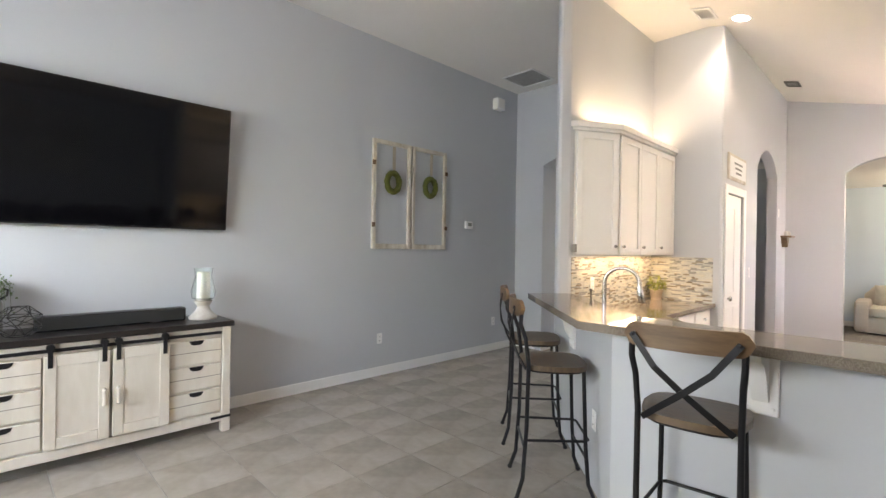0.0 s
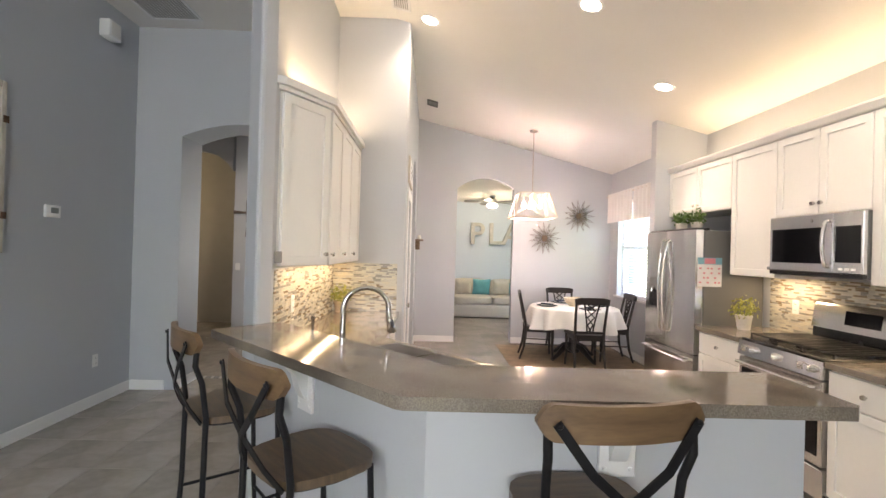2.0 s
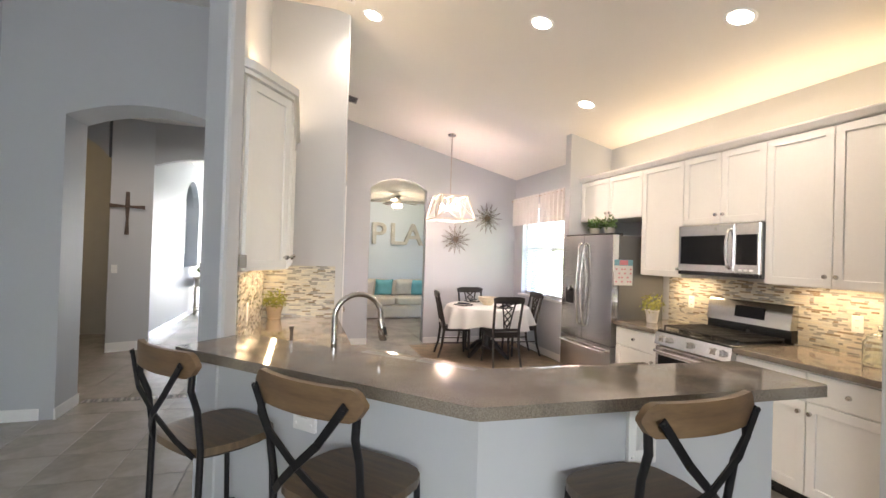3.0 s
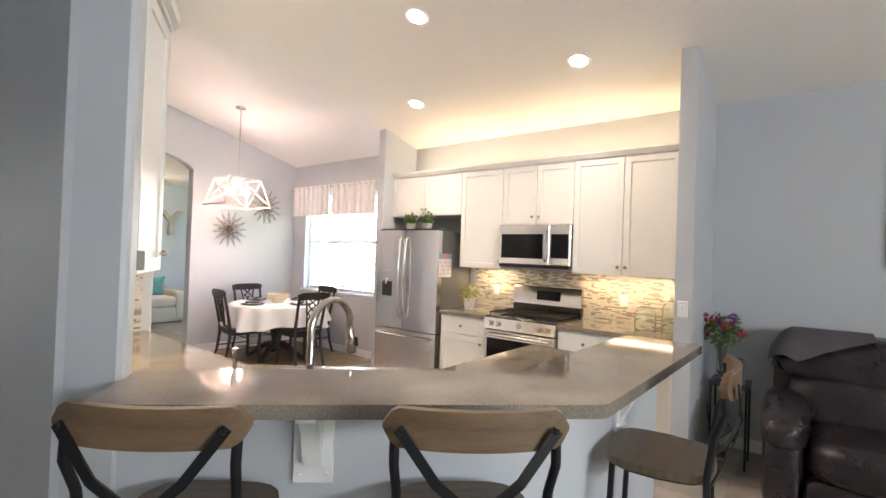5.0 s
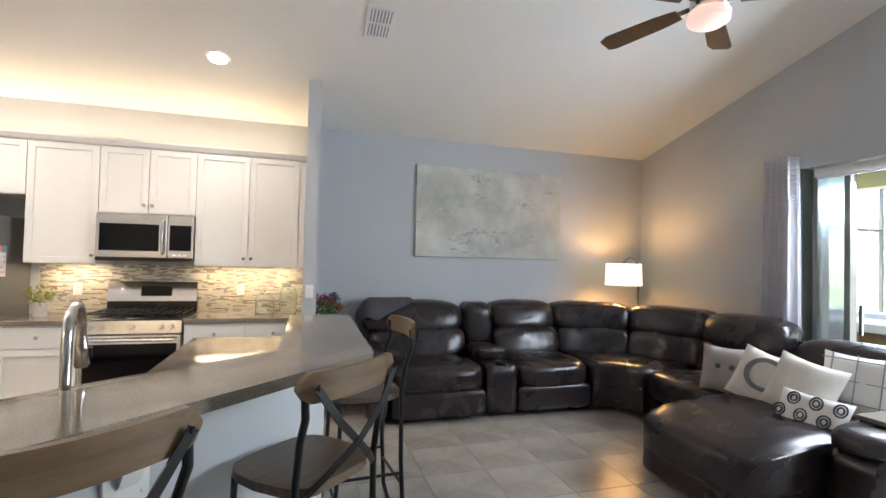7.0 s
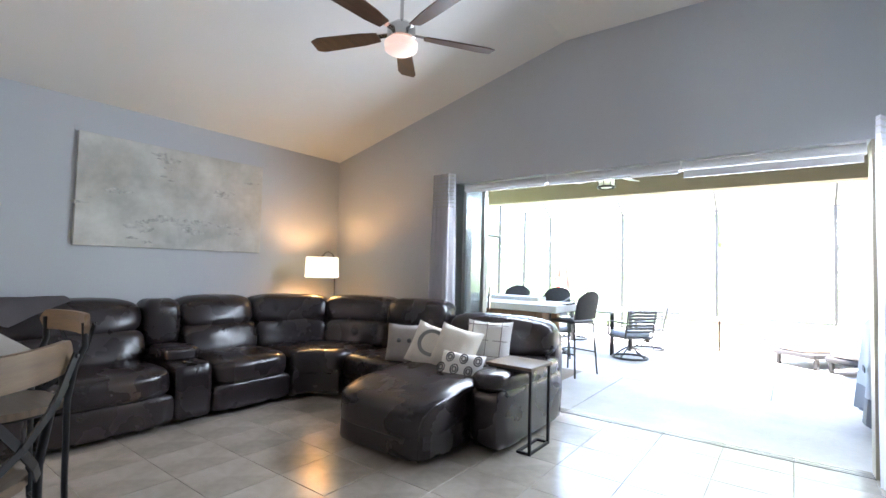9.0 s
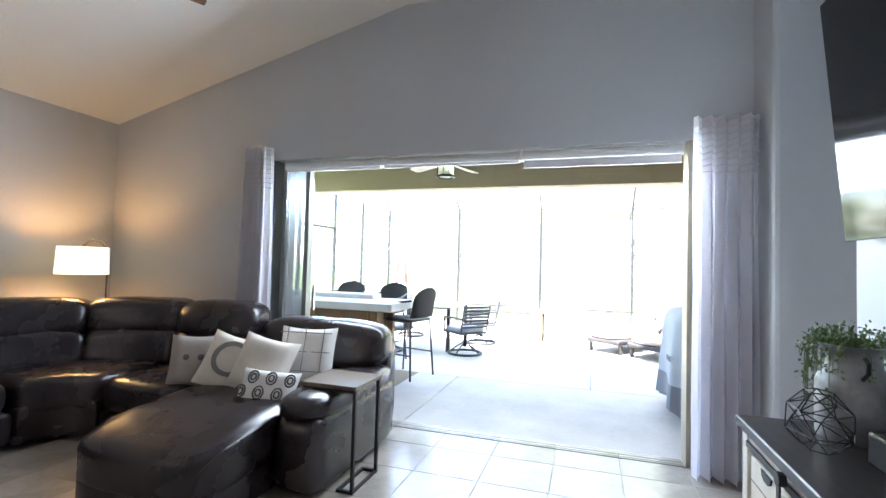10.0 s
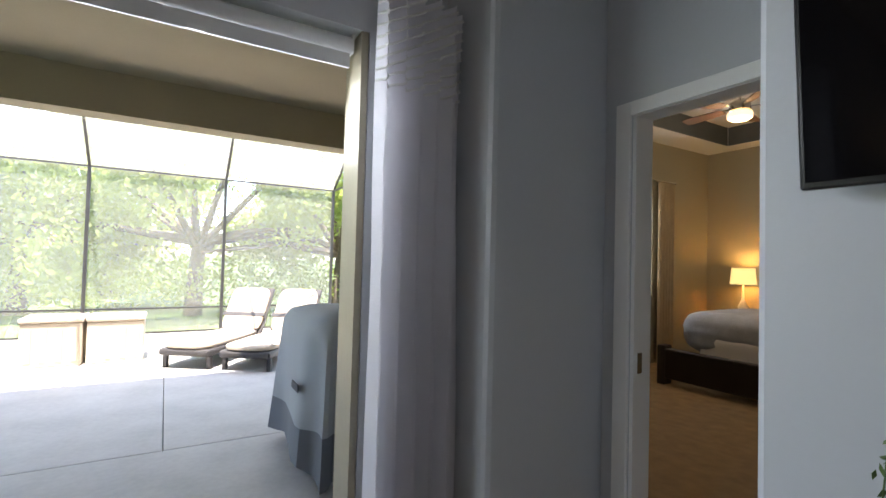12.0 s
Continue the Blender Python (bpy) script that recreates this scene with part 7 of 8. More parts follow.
wall("wall_bedroom", w_bed, "olive painted bedroom walls with a window", OLIVE)
def c_bed(bm):
    box(bm, -3.72, -3.12, 5.84, 11.65, 3.27, 3.7)
    box(bm, 2.0, 2.62, 5.84, 11.65, 3.27, 3.7)
    box(bm, -3.12, 2.0, 5.84, 6.45, 3.27, 3.7)
    box(bm, -3.12, 2.0, 11.2, 11.65, 3.27, 3.7)
    box(bm, -3.12, 2.0, 6.45, 11.2, 3.55, 3.7)


wall("ceiling_bedroom", c_bed, "cream tray ceiling of the bedroom", CEIL)
wall("trim_tray", lambda bm: [box(bm, -3.119, -3.105, 6.46, 11.18, 3.275, 3.549), box(bm, -3.10, 1.99, 11.185, 11.199, 3.275, 3.549)], "dark painted band inside the tray ceiling", mat("slate_paint", (0.10, 0.11, 0.11), 0.6))
solid("floor_bedroom", nbox(-3.72, 2.62, 5.75, 11.65, -0.10, 0.004), mat("tan_carpet", (0.30, 0.20, 0.10), 0.98, vary=0.15, scale=8, fine=250, bump=0.6), "tan bedroom carpet", "floor", kind="structure")
bw = thing("window_2", (-3.66, 9.5, 1.0), "bedroom window with white blinds", "window", kind="structure")
for a, b, c, d in ((-0.6, -0.55, 0, 1.5), (0.55, 0.6, 0, 1.5), (-0.55, 0.55, 0, 0.05), (-0.55, 0.55, 1.45, 1.5), (-0.55, 0.55, 0.73, 0.77)):
    part("window_frame", nbox(-0.03, 0.03, a, b, c, d), TRIM, bw)
for k in range(28):
    b = nbox(-0.02, 0.02, -0.54, 0.54, -0.001, 0.001)
    b.transform(Matrix.Translation((0.05, 0, 0.08 + k * 0.048)) @ Matrix.Rotation(radians(-15), 4, "Y"))
    part("blind_slat", b, BLIND, bw)
cd = thing("curtain", (-3.5, 10.28, 0.02), "beige bedroom curtain on a rod", "curtain")
bm = bmesh.new()
g = [[bm.verts.new((0.03 * math.sin(i * 0.9), -0.19 + 0.38 * i / 40, 2.64 * j / 6)) for j in range(7)] for i in range(41)]
for i in range(40):
    for j in range(6):
        bm.faces.new((g[i][j], g[i + 1][j], g[i + 1][j + 1], g[i][j + 1]))
part("cloth", bm, mat("beige_drape", (0.42, 0.34, 0.22), 0.9, bump=0.1), cd, smooth=True)
part("rod", tube(bmesh.new(), [(0, -1.5, 2.65), (0, 0.22, 2.65)], 0.014, 8), CHROME, cd)
bd = thing("bed", (-1.2, 10.3, 0), "dark wood bed with grey quilt, made", "bed")
part("footboard", nbox(-2.80, 0.6, 9.14, 9.26, 0.08, 0.43, 0.01), ESPRESSO, bd, world=True)
for x in (-2.78, 0.55):
    part("post", nbox(x - 0.05, x + 0.05, 9.12, 9.28, 0.0, 0.47, 0.01), ESPRESSO, bd, world=True)
part("headboard", nbox(-2.70, 0.6, 11.36, 11.50, 0.1, 1.3, 0.02), ESPRESSO, bd, world=True)
part("mattress", superbox(bmesh.new(), (-1.05, 10.30, 0.50), (1.5, 1.04, 0.20), 8, 8, 0.01), CLOTHW, bd, smooth=True, world=True)
part("quilt", superbox(bmesh.new(), (-1.15, 10.24, 0.64), (1.66, 0.98, 0.28), 5, 12, 0.03, 3), mat("grey_quilt", (0.40, 0.43, 0.48), 0.9, vary=0.15, scale=6, fine=80, bump=0.3), bd, "rumpled pale grey quilt", smooth=True, world=True)
nt = thing("nightstand", (-3.02, 11.28, 0), "dark wood nightstand beside the bed", "nightstand")
part("body", nbox(-0.28, 0.28, -0.22, 0.22, 0.05, 0.66, 0.01), ESPRESSO, nt)
part("drawer", nbox(-0.25, 0.25, -0.235, -0.2205, 0.4, 0.62, 0.004), ESPRESSO, nt)
bl2 = thing("table_lamp", (-2.92, 11.28, 0.661), "lit bedside lamp with tan shade", "lamp")
part("base", lathe(bmesh.new(), [(0, 0), (0.08, 0), (0.07, 0.03), (0.05, 0.1), (0.07, 0.2), (0.02, 0.3), (0.015, 0.53), (0, 0.53)], (0, 0, 0), 18), CHINA, bl2, smooth=True)
part("shade", lathe(bmesh.new(), [(0.17, 0.53), (0.15, 0.77), (0.148, 0.77), (0.168, 0.53)], (0, 0, 0), 24), glow("lit_tan_shade", (1.0, 0.66, 0.25), 0.17), bl2, "glowing tan shade", smooth=True)
ceiling_fan((-1.78, 8.9, 3.549), 0.42, "bedroom ceiling fan with lit glass bowl", 5, 0.55, FAN_WOOD, glow("lit_bowl_warm", (1.0, 0.74, 0.36), 0.3), 0.62)
# bedroom door casing and open jamb
for a, b, c, d in ((-0.70, -0.621, 0, 2.14), (-0.621, 0.19, 2.075, 2.14)):
    solid("door_casing", nbox(a, b, 5.697, 5.714, c, d, 0.004), TRIM, "white painted bedroom door casing", "trim", kind="structure")
solid("door_jamb", nbox(-0.6195, -0.602, 5.7145, 5.83, 0, 2.089), TRIM, "white painted bedroom door jamb", "trim", kind="structure")
solid("door_jamb_2", nbox(-0.602, 0.14, 5.7145, 5.83, 2.073, 2.089), TRIM, "white painted bedroom door head jamb", "trim", kind="structure")
solid("strike_plate", nbox(-0.6015, -0.5995, 5.74, 5.77, 0.93, 1.02), CHROME, "metal strike plate in the door jamb", "strike plate", kind="structure")

# ---- lanai and garden ----
LZ = -0.01
solid("ground", nbox(-900, 900, -900, 900, -0.5, -0.16), mat("lawn", (0.09, 0.14, 0.035), 0.95, vary=0.3, scale=0.4, fine=30, bump=0.5, dark=(0.05, 0.08, 0.02)), "green lawn round the house", "ground", kind="structure")
pv = thing("patio_slab", (-5, 2.2, LZ), "pale concrete patio slab with scored joints", "patio", kind="structure")
for x0, x1, cuts in ((-3.2, -1.352, (-1.6, 2.35, 5.75)), (-6.4, -3.206, (-1.6, 0.6, 3.97, 8.4)), (-9.3, -6.406, (-1.6, 0.6, 3.97, 8.4))):
    for y0, y1 in zip(cuts, cuts[1:]):
        part("slab_panel", nbox(x0, x1, y0 + 0.003, y1 - 0.003, -0.14, LZ, 0.004), CONCRETE, pv)
part("slab_panel", nbox(-1.3515, -1.1775, 0.999, 4.658, -0.0115, -0.0025, 0.001), CONCRETE, pv)
pv.matrix_basis = Matrix()
wall("wall_house_outside", lambda bm: [box(bm, -1.6, -1.36, -2.2, 0.95, LZ, 2.96), box(bm, -4.4, -1.36, 5.75, 5.83, -0.1, 2.96), box(bm, -4.4, -3.73, 5.84, 8.8, -0.1, 2.96), box(bm, -4.4, -3.73, 10.2, 12.4, -0.1, 2.96), box(bm, -4.4, -3.73, 8.8, 10.2, -0.1, 0.95), box(bm, -4.4, -3.73, 8.8, 10.2, 2.55, 2.96)], "beige stucco outside walls", BEIGE)
wall("ceiling_lanai", lambda bm: box(bm, -4.4, -1.36, -2.2, 5.75, 2.965, 3.1), "beige flat lanai ceiling", BEIGE)
wall("trim_lanai_beam", lambda bm: box(bm, -4.4, -4.15, -2.2, 5.75, 2.60, 2.964), "beige stucco beam over the patio edge", BEIGE)
# unseen roof; its flat part past x 1.5 is added against light leaks
wall("wall_house_roof", lambda bm: prism(bm, [(-4.6, 3.1), (1.5, 5.2), (16.0, 5.2), (16.0, 5.4), (1.5, 5.4), (-4.7, 3.25)], -2.4, 13.0, in_y), "low unseen roof over lanai and house, added to block light", BEIGE)
wall("wall_lanai_column", lambda bm: box(bm, -4.42, -4.13, -1.75, -1.45, LZ, 2.6), "beige stucco lanai column", BEIGE)

# screen cage
cg = thing("screen_cage", (-9.05, 2.8, LZ), "dark bronze framed pool screen enclosure", "screen enclosure")
XF, ZE = -9.05, 2.87
ys = (-1.3, 0.68, 2.78, 4.88, 6.98)
def bar_(a, b, r=0.036):
    return part("post" if abs(a[2] - b[2]) > 1 else "beam", tube(bmesh.new(), [a, b], r, 4), BRONZE, cg, world=True)


for y in ys:
    bar_((XF, y, LZ), (XF, y, ZE))
    part("rafter", tube(bmesh.new(), [(XF, y, ZE), (-7.4, y, 4.05), (-4.4, y, 4.05)], 0.03, 4), BRONZE, cg, world=True)
for z in (0.02, 0.45, ZE):
    bar_((XF, ys[0], z), (XF, ys[-1], z), 0.022)
bar_((-7.4, ys[0], 4.05), (-7.4, ys[-1], 4.05))
bar_((-5.8, ys[0], 4.05), (-5.8, ys[-1], 4.05), 0.02)
for x in (-7.47, -6.2, -4.92):
    bar_((x, -1.3, LZ), (x, -1.3, ZE + (0.0)), 0.035)
for z in (0.02, ZE):
    bar_((XF, -1.3, z), (-4.4, -1.3, z), 0.022)
bar_((-6.2, -1.3, 2.15), (-4.92, -1.3, 2.15), 0.03)
bar_((-7.47, -1.3, 0.9), (XF, -1.3, 0.9), 0.02)
bar_((XF, ys[-1], ZE), (-4.4, ys[-1], ZE), 0.022)
for x in (-7.4, -5.8):
    bar_((x, ys[-1], LZ), (x, ys[-1], 4.0 if x < -7 else 4.05))
SCRN = bpy.data.materials.new("insect_screen")
SCRN.use_nodes = True
_t = SCRN.node_tree
_clear, _weave, _through = [_t.nodes.new("ShaderNodeBsdf" + k) for k in ("Transparent", "Diffuse", "Translucent")]
_cloth, _mesh = _t.nodes.new("ShaderNodeMixShader"), _t.nodes.new("ShaderNodeMixShader")
# pale, dense weave: its colour puts a bright haze over the garden behind
for k in (_weave, _through):
    k.inputs["Color"].default_value = (0.74, 0.74, 0.72, 1)
_cloth.inputs["Fac"].default_value, _mesh.inputs["Fac"].default_value = 0.5, 0.28
_t.links.new(_weave.outputs[0], _cloth.inputs[1])
_t.links.new(_through.outputs[0], _cloth.inputs[2])
_t.links.new(_clear.outputs[0], _mesh.inputs[1])
_t.links.new(_cloth.outputs[0], _mesh.inputs[2])
_t.links.new(_mesh.outputs[0], _t.nodes["Material Output"].inputs["Surface"])
bm = bmesh.new()
IN = -0.04
for q in (((XF + IN, ys[0] + IN, 0), (XF + IN, ys[-1], 0), (XF + IN, ys[-1], ZE - 0.02), (XF + IN, ys[0] + IN, ZE - 0.02)), ((XF + IN, ys[0] + IN, ZE - 0.02), (XF + IN, ys[-1], ZE - 0.02), (-7.38, ys[-1], 4.005), (-7.38, ys[0] + IN, 4.005)), ((XF + IN, ys[0] + IN, 0), (-4.42, ys[0] + IN, 0), (-4.42, ys[0] + IN, ZE - 0.02), (XF + IN, ys[0] + IN, ZE - 0.02)), ((-7.38, ys[0] + IN, 4.005), (-7.38, ys[-1], 4.005), (-4.4, ys[-1], 4.005), (-4.4, ys[0] + IN, 4.005))):
    bm.faces.new([bm.verts.new(p) for p in q])
part("screen_mesh", bm, SCRN, cg, "fine grey insect screen", world=True)

# lanai ceiling fan
lf = ceiling_fan((-2.40, 2.36, 2.964), 0.30, "dark lanai ceiling fan with pale blades", 5, 0.35, mat("bleached_blade", (0.52, 0.45, 0.36), 0.5, vary=0.1), span=0.66, light=False)
part("light_cage", tube(bmesh.new(), [(0.10 * math.cos(k * math.tau / 16), 0.10 * math.sin(k * math.tau / 16), -0.54) for k in range(16)], 0.012, 6, True), IRON, lf)
part("light_glass", lathe(bmesh.new(), [(0.085, -0.426), (0.092, -0.44), (0.092, -0.53), (0.05, -0.55), (0, -0.55)], (0, 0, 0), 20), glass("ribbed_glass", (0.9, 0.88, 0.8), 0.3), lf, smooth=True)
for k in range(8):
    a = k * math.tau / 8
    part("cage_bar", tube(bmesh.new(), [(0.10 * math.cos(a), 0.10 * math.sin(a), -0.42), (0.10 * math.cos(a), 0.10 * math.sin(a), -0.54)], 0.004, 5), IRON, lf)

# outdoor bar
CEDAR = mat("cedar_boards", (0.36, 0.22, 0.12), 0.6, vary=0.2, scale=4, fine=30, bump=0.1, stretch=(1, 1, 0.2), dark=(0.22, 0.12, 0.06))
WHITE_TOP = mat("white_concrete_top", (0.66, 0.66, 0.66), 0.5, vary=0.06, scale=5, bump=0.05)
ob_ = thing("outdoor_bar", (-2.85, 0.5, LZ), "cedar outdoor bar with white concrete top", "outdoor bar")
part("top", nbox(-3.3, -2.37, -0.9, 1.75, 0.845, 0.94, 0.01), WHITE_TOP, ob_, world=True)
part("front_ledge", nbox(-3.28, -3.0, -0.9, 1.2, 0.931, 1.0, 0.01), WHITE_TOP, ob_, world=True)
part("carcass", nbox(-3.1, -2.56, -0.8, 1.38, LZ, 0.839), CEDAR, ob_, world=True)
for k in range(6):
    part("board", nbox(-2.5595, -2.54, -0.79 + k * 0.36, -0.79 + k * 0.36 + 0.35, 0.0, 0.82, 0.004), CEDAR, ob_, world=True)
for x in (-3.09, -2.92, -2.75):
    part("board", nbox(x, x + 0.16, 1.3805, 1.40, 0.0, 0.82, 0.004), CEDAR, ob_, world=True)
for x, y in ((-2.62, 1.42), (-3.1, 1.42)):
    part("post", nbox(x, x + 0.09, y - 0.015, y + 0.075, LZ, 0.839, 0.005), CEDAR, ob_, world=True)
for y in (0.3, 1.1):
    part("hinge", nbox(-2.5395, -2.53, y, y + 0.09, 0.68, 0.71), IRON, ob_, "black strap hinge", world=True)
solid("outdoor_mat", nbox(-3.2, -1.75, -0.7, 1.8, LZ + 0.0005, LZ + 0.008), mat("checked_mat", (0.32, 0.27, 0.20), 0.95, vary=0.25, scale=30, fine=200, bump=0.3, dark=(0.18, 0.15, 0.12)), "tan checked outdoor mat beside the bar", "mat")

WICKER = mat("dark_wicker", (0.05, 0.045, 0.045), 0.6, vary=0.3, scale=60, fine=200, bump=0.6)
CUSHG = mat("grey_outdoor_cloth", (0.30, 0.32, 0.35), 0.9, fine=160, bump=0.2)
def bar_chair(x, y, rz):
    c = thing("bar_chair", (x, y, LZ), "dark wicker patio bar chair with arms", "bar chair", "patio bar chairs", rz)
    part("seat", nbox(-0.22, 0.22, -0.2, 0.22, 0.70, 0.74, 0.015, 2), WICKER, c)
    bm = bmesh.new()
    g = []
    for i in range(13):
        a = math.pi * (i / 12)
        u = -0.24 * math.cos(a)
        top = 1.0 + 0.14 * math.sin(a)
        g.append([bm.verts.new((u, -0.20 - 0.06 * math.sin(a) - 0.05 * j / 4, 0.76 + (top - 0.76) * j / 4)) for j in range(5)])
    for i in range(12):
        for j in range(4):
            bm.faces.new((g[i][j], g[i + 1][j], g[i + 1][j + 1], g[i][j + 1]))
    bmesh.ops.solidify(bm, geom=list(bm.faces), thickness=0.02)
    part("backrest", bm, WICKER, c, smooth=True)
    for s in (-1, 1):
        part("arm", tube(bmesh.new(), [(s * 0.24, -0.22, 0.98), (s * 0.27, 0.0, 0.94), (s * 0.25, 0.17, 0.92), (s * 0.23, 0.2, 0.72)], 0.014, 8), BRONZE, c, smooth=True)
        for yy in (-0.19, 0.2):
            part("leg", tube(bmesh.new(), [(s * 0.21, yy, 0.70), (s * 0.25, yy * 1.25, 0.0)], 0.013, 8), BRONZE, c)
        part("rail", tube(bmesh.new(), [(s * 0.235, -0.215, 0.3), (s * 0.235, 0.225, 0.3)], 0.01, 6), BRONZE, c)
    part("rail", tube(bmesh.new(), [(-0.235, 0.225, 0.3), (0.235, 0.225, 0.3)], 0.01, 6), BRONZE, c)


bar_chair(-3.0, 1.72, 165)
bar_chair(-3.75, 1.05, -95)
bar_chair(-3.75, 0.35, -88)

pt = thing("patio_table", (-5.38, 1.15, LZ), "square dark metal patio table with glass top", "patio table")
part("tabletop", nbox(-0.62, 0.62, -0.62, 0.62, 0.70, 0.735, 0.008), mat("pale_table_top", (0.34, 0.33, 0.31), 0.15, bump=0.02), pt)
for sx in (-1, 1):
    for sy in (-1, 1):
        part("leg", nbox(sx * 0.57 - 0.03, sx * 0.57 + 0.03, sy * 0.57 - 0.03, sy * 0.57 + 0.03, 0, 0.699, 0.004), BRONZE, pt)
bx = thing("serving_tray", (-5.4, 1.0, LZ + 0.736), "small amber tray on the patio table", "tray")
part("tray", nbox(-0.2, 0.2, -0.12, 0.12, 0, 0.05, 0.01), mat("amber_wood", (0.5, 0.30, 0.10), 0.5), bx)


def swivel(x, y, rz):
    c = thing("patio_chair", (x, y, LZ), "dark slatted swivel patio chair with grey cushion", "patio chair", "patio swivel chairs", rz)
    part("base_ring", tube(bmesh.new(), [(0.27 * math.cos(k * math.tau / 28), 0.27 * math.sin(k * math.tau / 28), 0.018) for k in range(28)], 0.018, 8, True), BRONZE, c, smooth=True)
    for k in range(4):
        a = k * math.pi / 2 + 0.4
        part("base_spoke", tube(bmesh.new(), [(0, 0, 0.20), (0.14 * math.cos(a), 0.14 * math.sin(a), 0.12), (0.27 * math.cos(a), 0.27 * math.sin(a), 0.02)], 0.012, 6), BRONZE, c)
    part("swivel_post", tube(bmesh.new(), [(0, 0, 0.12), (0, 0, 0.34)], 0.035, 12), BRONZE, c)
    part("seat_frame", nbox(-0.26, 0.26, -0.24, 0.26, 0.34, 0.375, 0.006), BRONZE, c)
    part("seat_cushion", superbox(bmesh.new(), (0, 0.01, 0.41), (0.25, 0.25, 0.04), 5, 6), CUSHG, c, smooth=True)
    for s in (-1, 1):
        part("back_post", tube(bmesh.new(), [(s * 0.25, -0.23, 0.36), (s * 0.25, -0.32, 0.80)], 0.014, 8), BRONZE, c)
        part("arm", tube(bmesh.new(), [(s * 0.25, -0.27, 0.60), (s * 0.28, 0.0, 0.60), (s * 0.28, 0.2, 0.59), (s * 0.26, 0.22, 0.36)], 0.016, 8), BRONZE, c, smooth=True)
    for k in range(7):
        z = 0.46 + k * 0.052
        b = nbox(-0.245, 0.245, -0.006, 0.006, -0.018, 0.018)
        b.transform(Matrix.Translation((0, -0.23 - 0.2 * (z - 0.36), z)) @ Matrix.Rotation(radians(12), 4, "X"))
        part("back_slat", b, BRONZE, c)
    return c


for x, y, a in ((-4.78, 2.02, 140), (-4.5, 0.75, 60), (-5.95, 2.02, -165), (-6.25, 0.5, -30)):
    swivel(x, y, a)

RESIN = mat("beige_resin", (0.50, 0.42, 0.32), 0.6, vary=0.05, scale=3, bump=0.05)
for y in (2.46, 3.11):
    b = thing("storage_box", (-6.90, y + 0.31, LZ), "beige resin patio storage box with lid", "storage box", "patio storage boxes")
    part("body", nbox(-0.27, 0.27, -0.305, 0.305, 0, 0.54, 0.015, 2), RESIN, b)
    part("lid", nbox(-0.29, 0.29, -0.318, 0.318, 0.541, 0.60, 0.02, 2), RESIN, b)
    for k in range(4):
        part("rib", nbox(0.2705, 0.278, -0.26 + k * 0.15, -0.19 + k * 0.15, 0.06, 0.48, 0.003), RESIN, b)


def lounger(x, y, rz):
    c = thing("sun_lounger", (x, y, LZ), "brown wicker sun lounger with pale cushion, back raised", "sun lounger", "sun loungers", rz)
    part("frame", nbox(-0.33, 0.33, -0.95, 0.45, 0.16, 0.25, 0.03, 2), WICKER, c)
    part("mattress", superbox(bmesh.new(), (0, -0.25, 0.285), (0.31, 0.70, 0.04), 6, 6), mat("sand_cushion", (0.46, 0.38, 0.30), 0.9, bump=0.1) if "sand_cushion" not in bpy.data.materials else bpy.data.materials["sand_cushion"], c, smooth=True)
    R = Matrix.Translation((0, 0.42, 0.25)) @ Matrix.Rotation(radians(58), 4, "X")
    b = nbox(-0.33, 0.33, 0, 0.78, -0.02, 0.02, 0.008)
    b.transform(R)
    part("backrest_frame", b, WICKER, c)
    b = superbox(bmesh.new(), (0, 0.38, 0.055), (0.31, 0.37, 0.035), 6, 6)
    b.transform(R)
    part("back_cushion", b, bpy.data.materials["sand_cushion"], c, smooth=True)
    # dark band on the back cushion: a cage post's shadow built as a strip
    b = nbox(-0.335, 0.335, 0.25, 0.31, 0.0905, 0.096)
    b.transform(R)
    part("strap", b, WICKER, c)
    for s in (-1, 1):
        for yy in (-0.85, 0.35):
            part("leg", nbox(s * 0.29 - 0.025, s * 0.29 + 0.025, yy - 0.025, yy + 0.025, 0, 0.16), WICKER, c)


lounger(-6.65, 4.72, 54)
lounger(-6.22, 5.36, 54)

gr = thing("covered_grill", (-2.58, 5.02, LZ), "barbecue grill under a grey fabric cover", "grill")
COVER = mat("grey_cover_cloth", (0.34, 0.36, 0.38), 0.8, vary=0.06, scale=3, fine=120, bump=0.2)
COVERD = mat("dark_cover_band", (0.15, 0.16, 0.18), 0.8, vary=0.06, scale=3, fine=120, bump=0.2)
bm, bd_ = bmesh.new(), bmesh.new()
n = 48
def skirt(t, k):
    a = math.tau * k / n
    c, s = math.cos(a), math.sin(a)
    f = 1 + 0.15 * (1 - t) ** 0.8 * (1 - 2 * abs(math.sin(5 * a + 0.8 * math.sin(3 * a)))) if t < 1 else 1.0
    return (0.62 * math.copysign(abs(c) ** 0.4, c) * f * (1 - 0.10 * t), 0.34 * math.copysign(abs(s) ** 0.4, s) * f * (1 - 0.14 * t))
rows = []
for z in (0.10, 0.38):
    t = z / 1.1
    rows.append([bd_.verts.new((*skirt(t, k), z + (0.05 * math.sin(3 * math.tau * k / n) if z < 0.2 else 0))) for k in range(n)])
for k in range(n):
    bd_.faces.new((rows[0][k], rows[0][(k + 1) % n], rows[1][(k + 1) % n], rows[1][k]))
rows = []
for z in (0.38, 0.6, 0.85, 1.02, 1.10, 1.14):
    t = z / 1.1
    sc = 1.0 if z < 1.05 else (0.88 if z < 1.12 else 0.6)
    rows.append([bm.verts.new((skirt(t, k)[0] * sc, skirt(t, k)[1] * sc, z)) for k in range(n)])
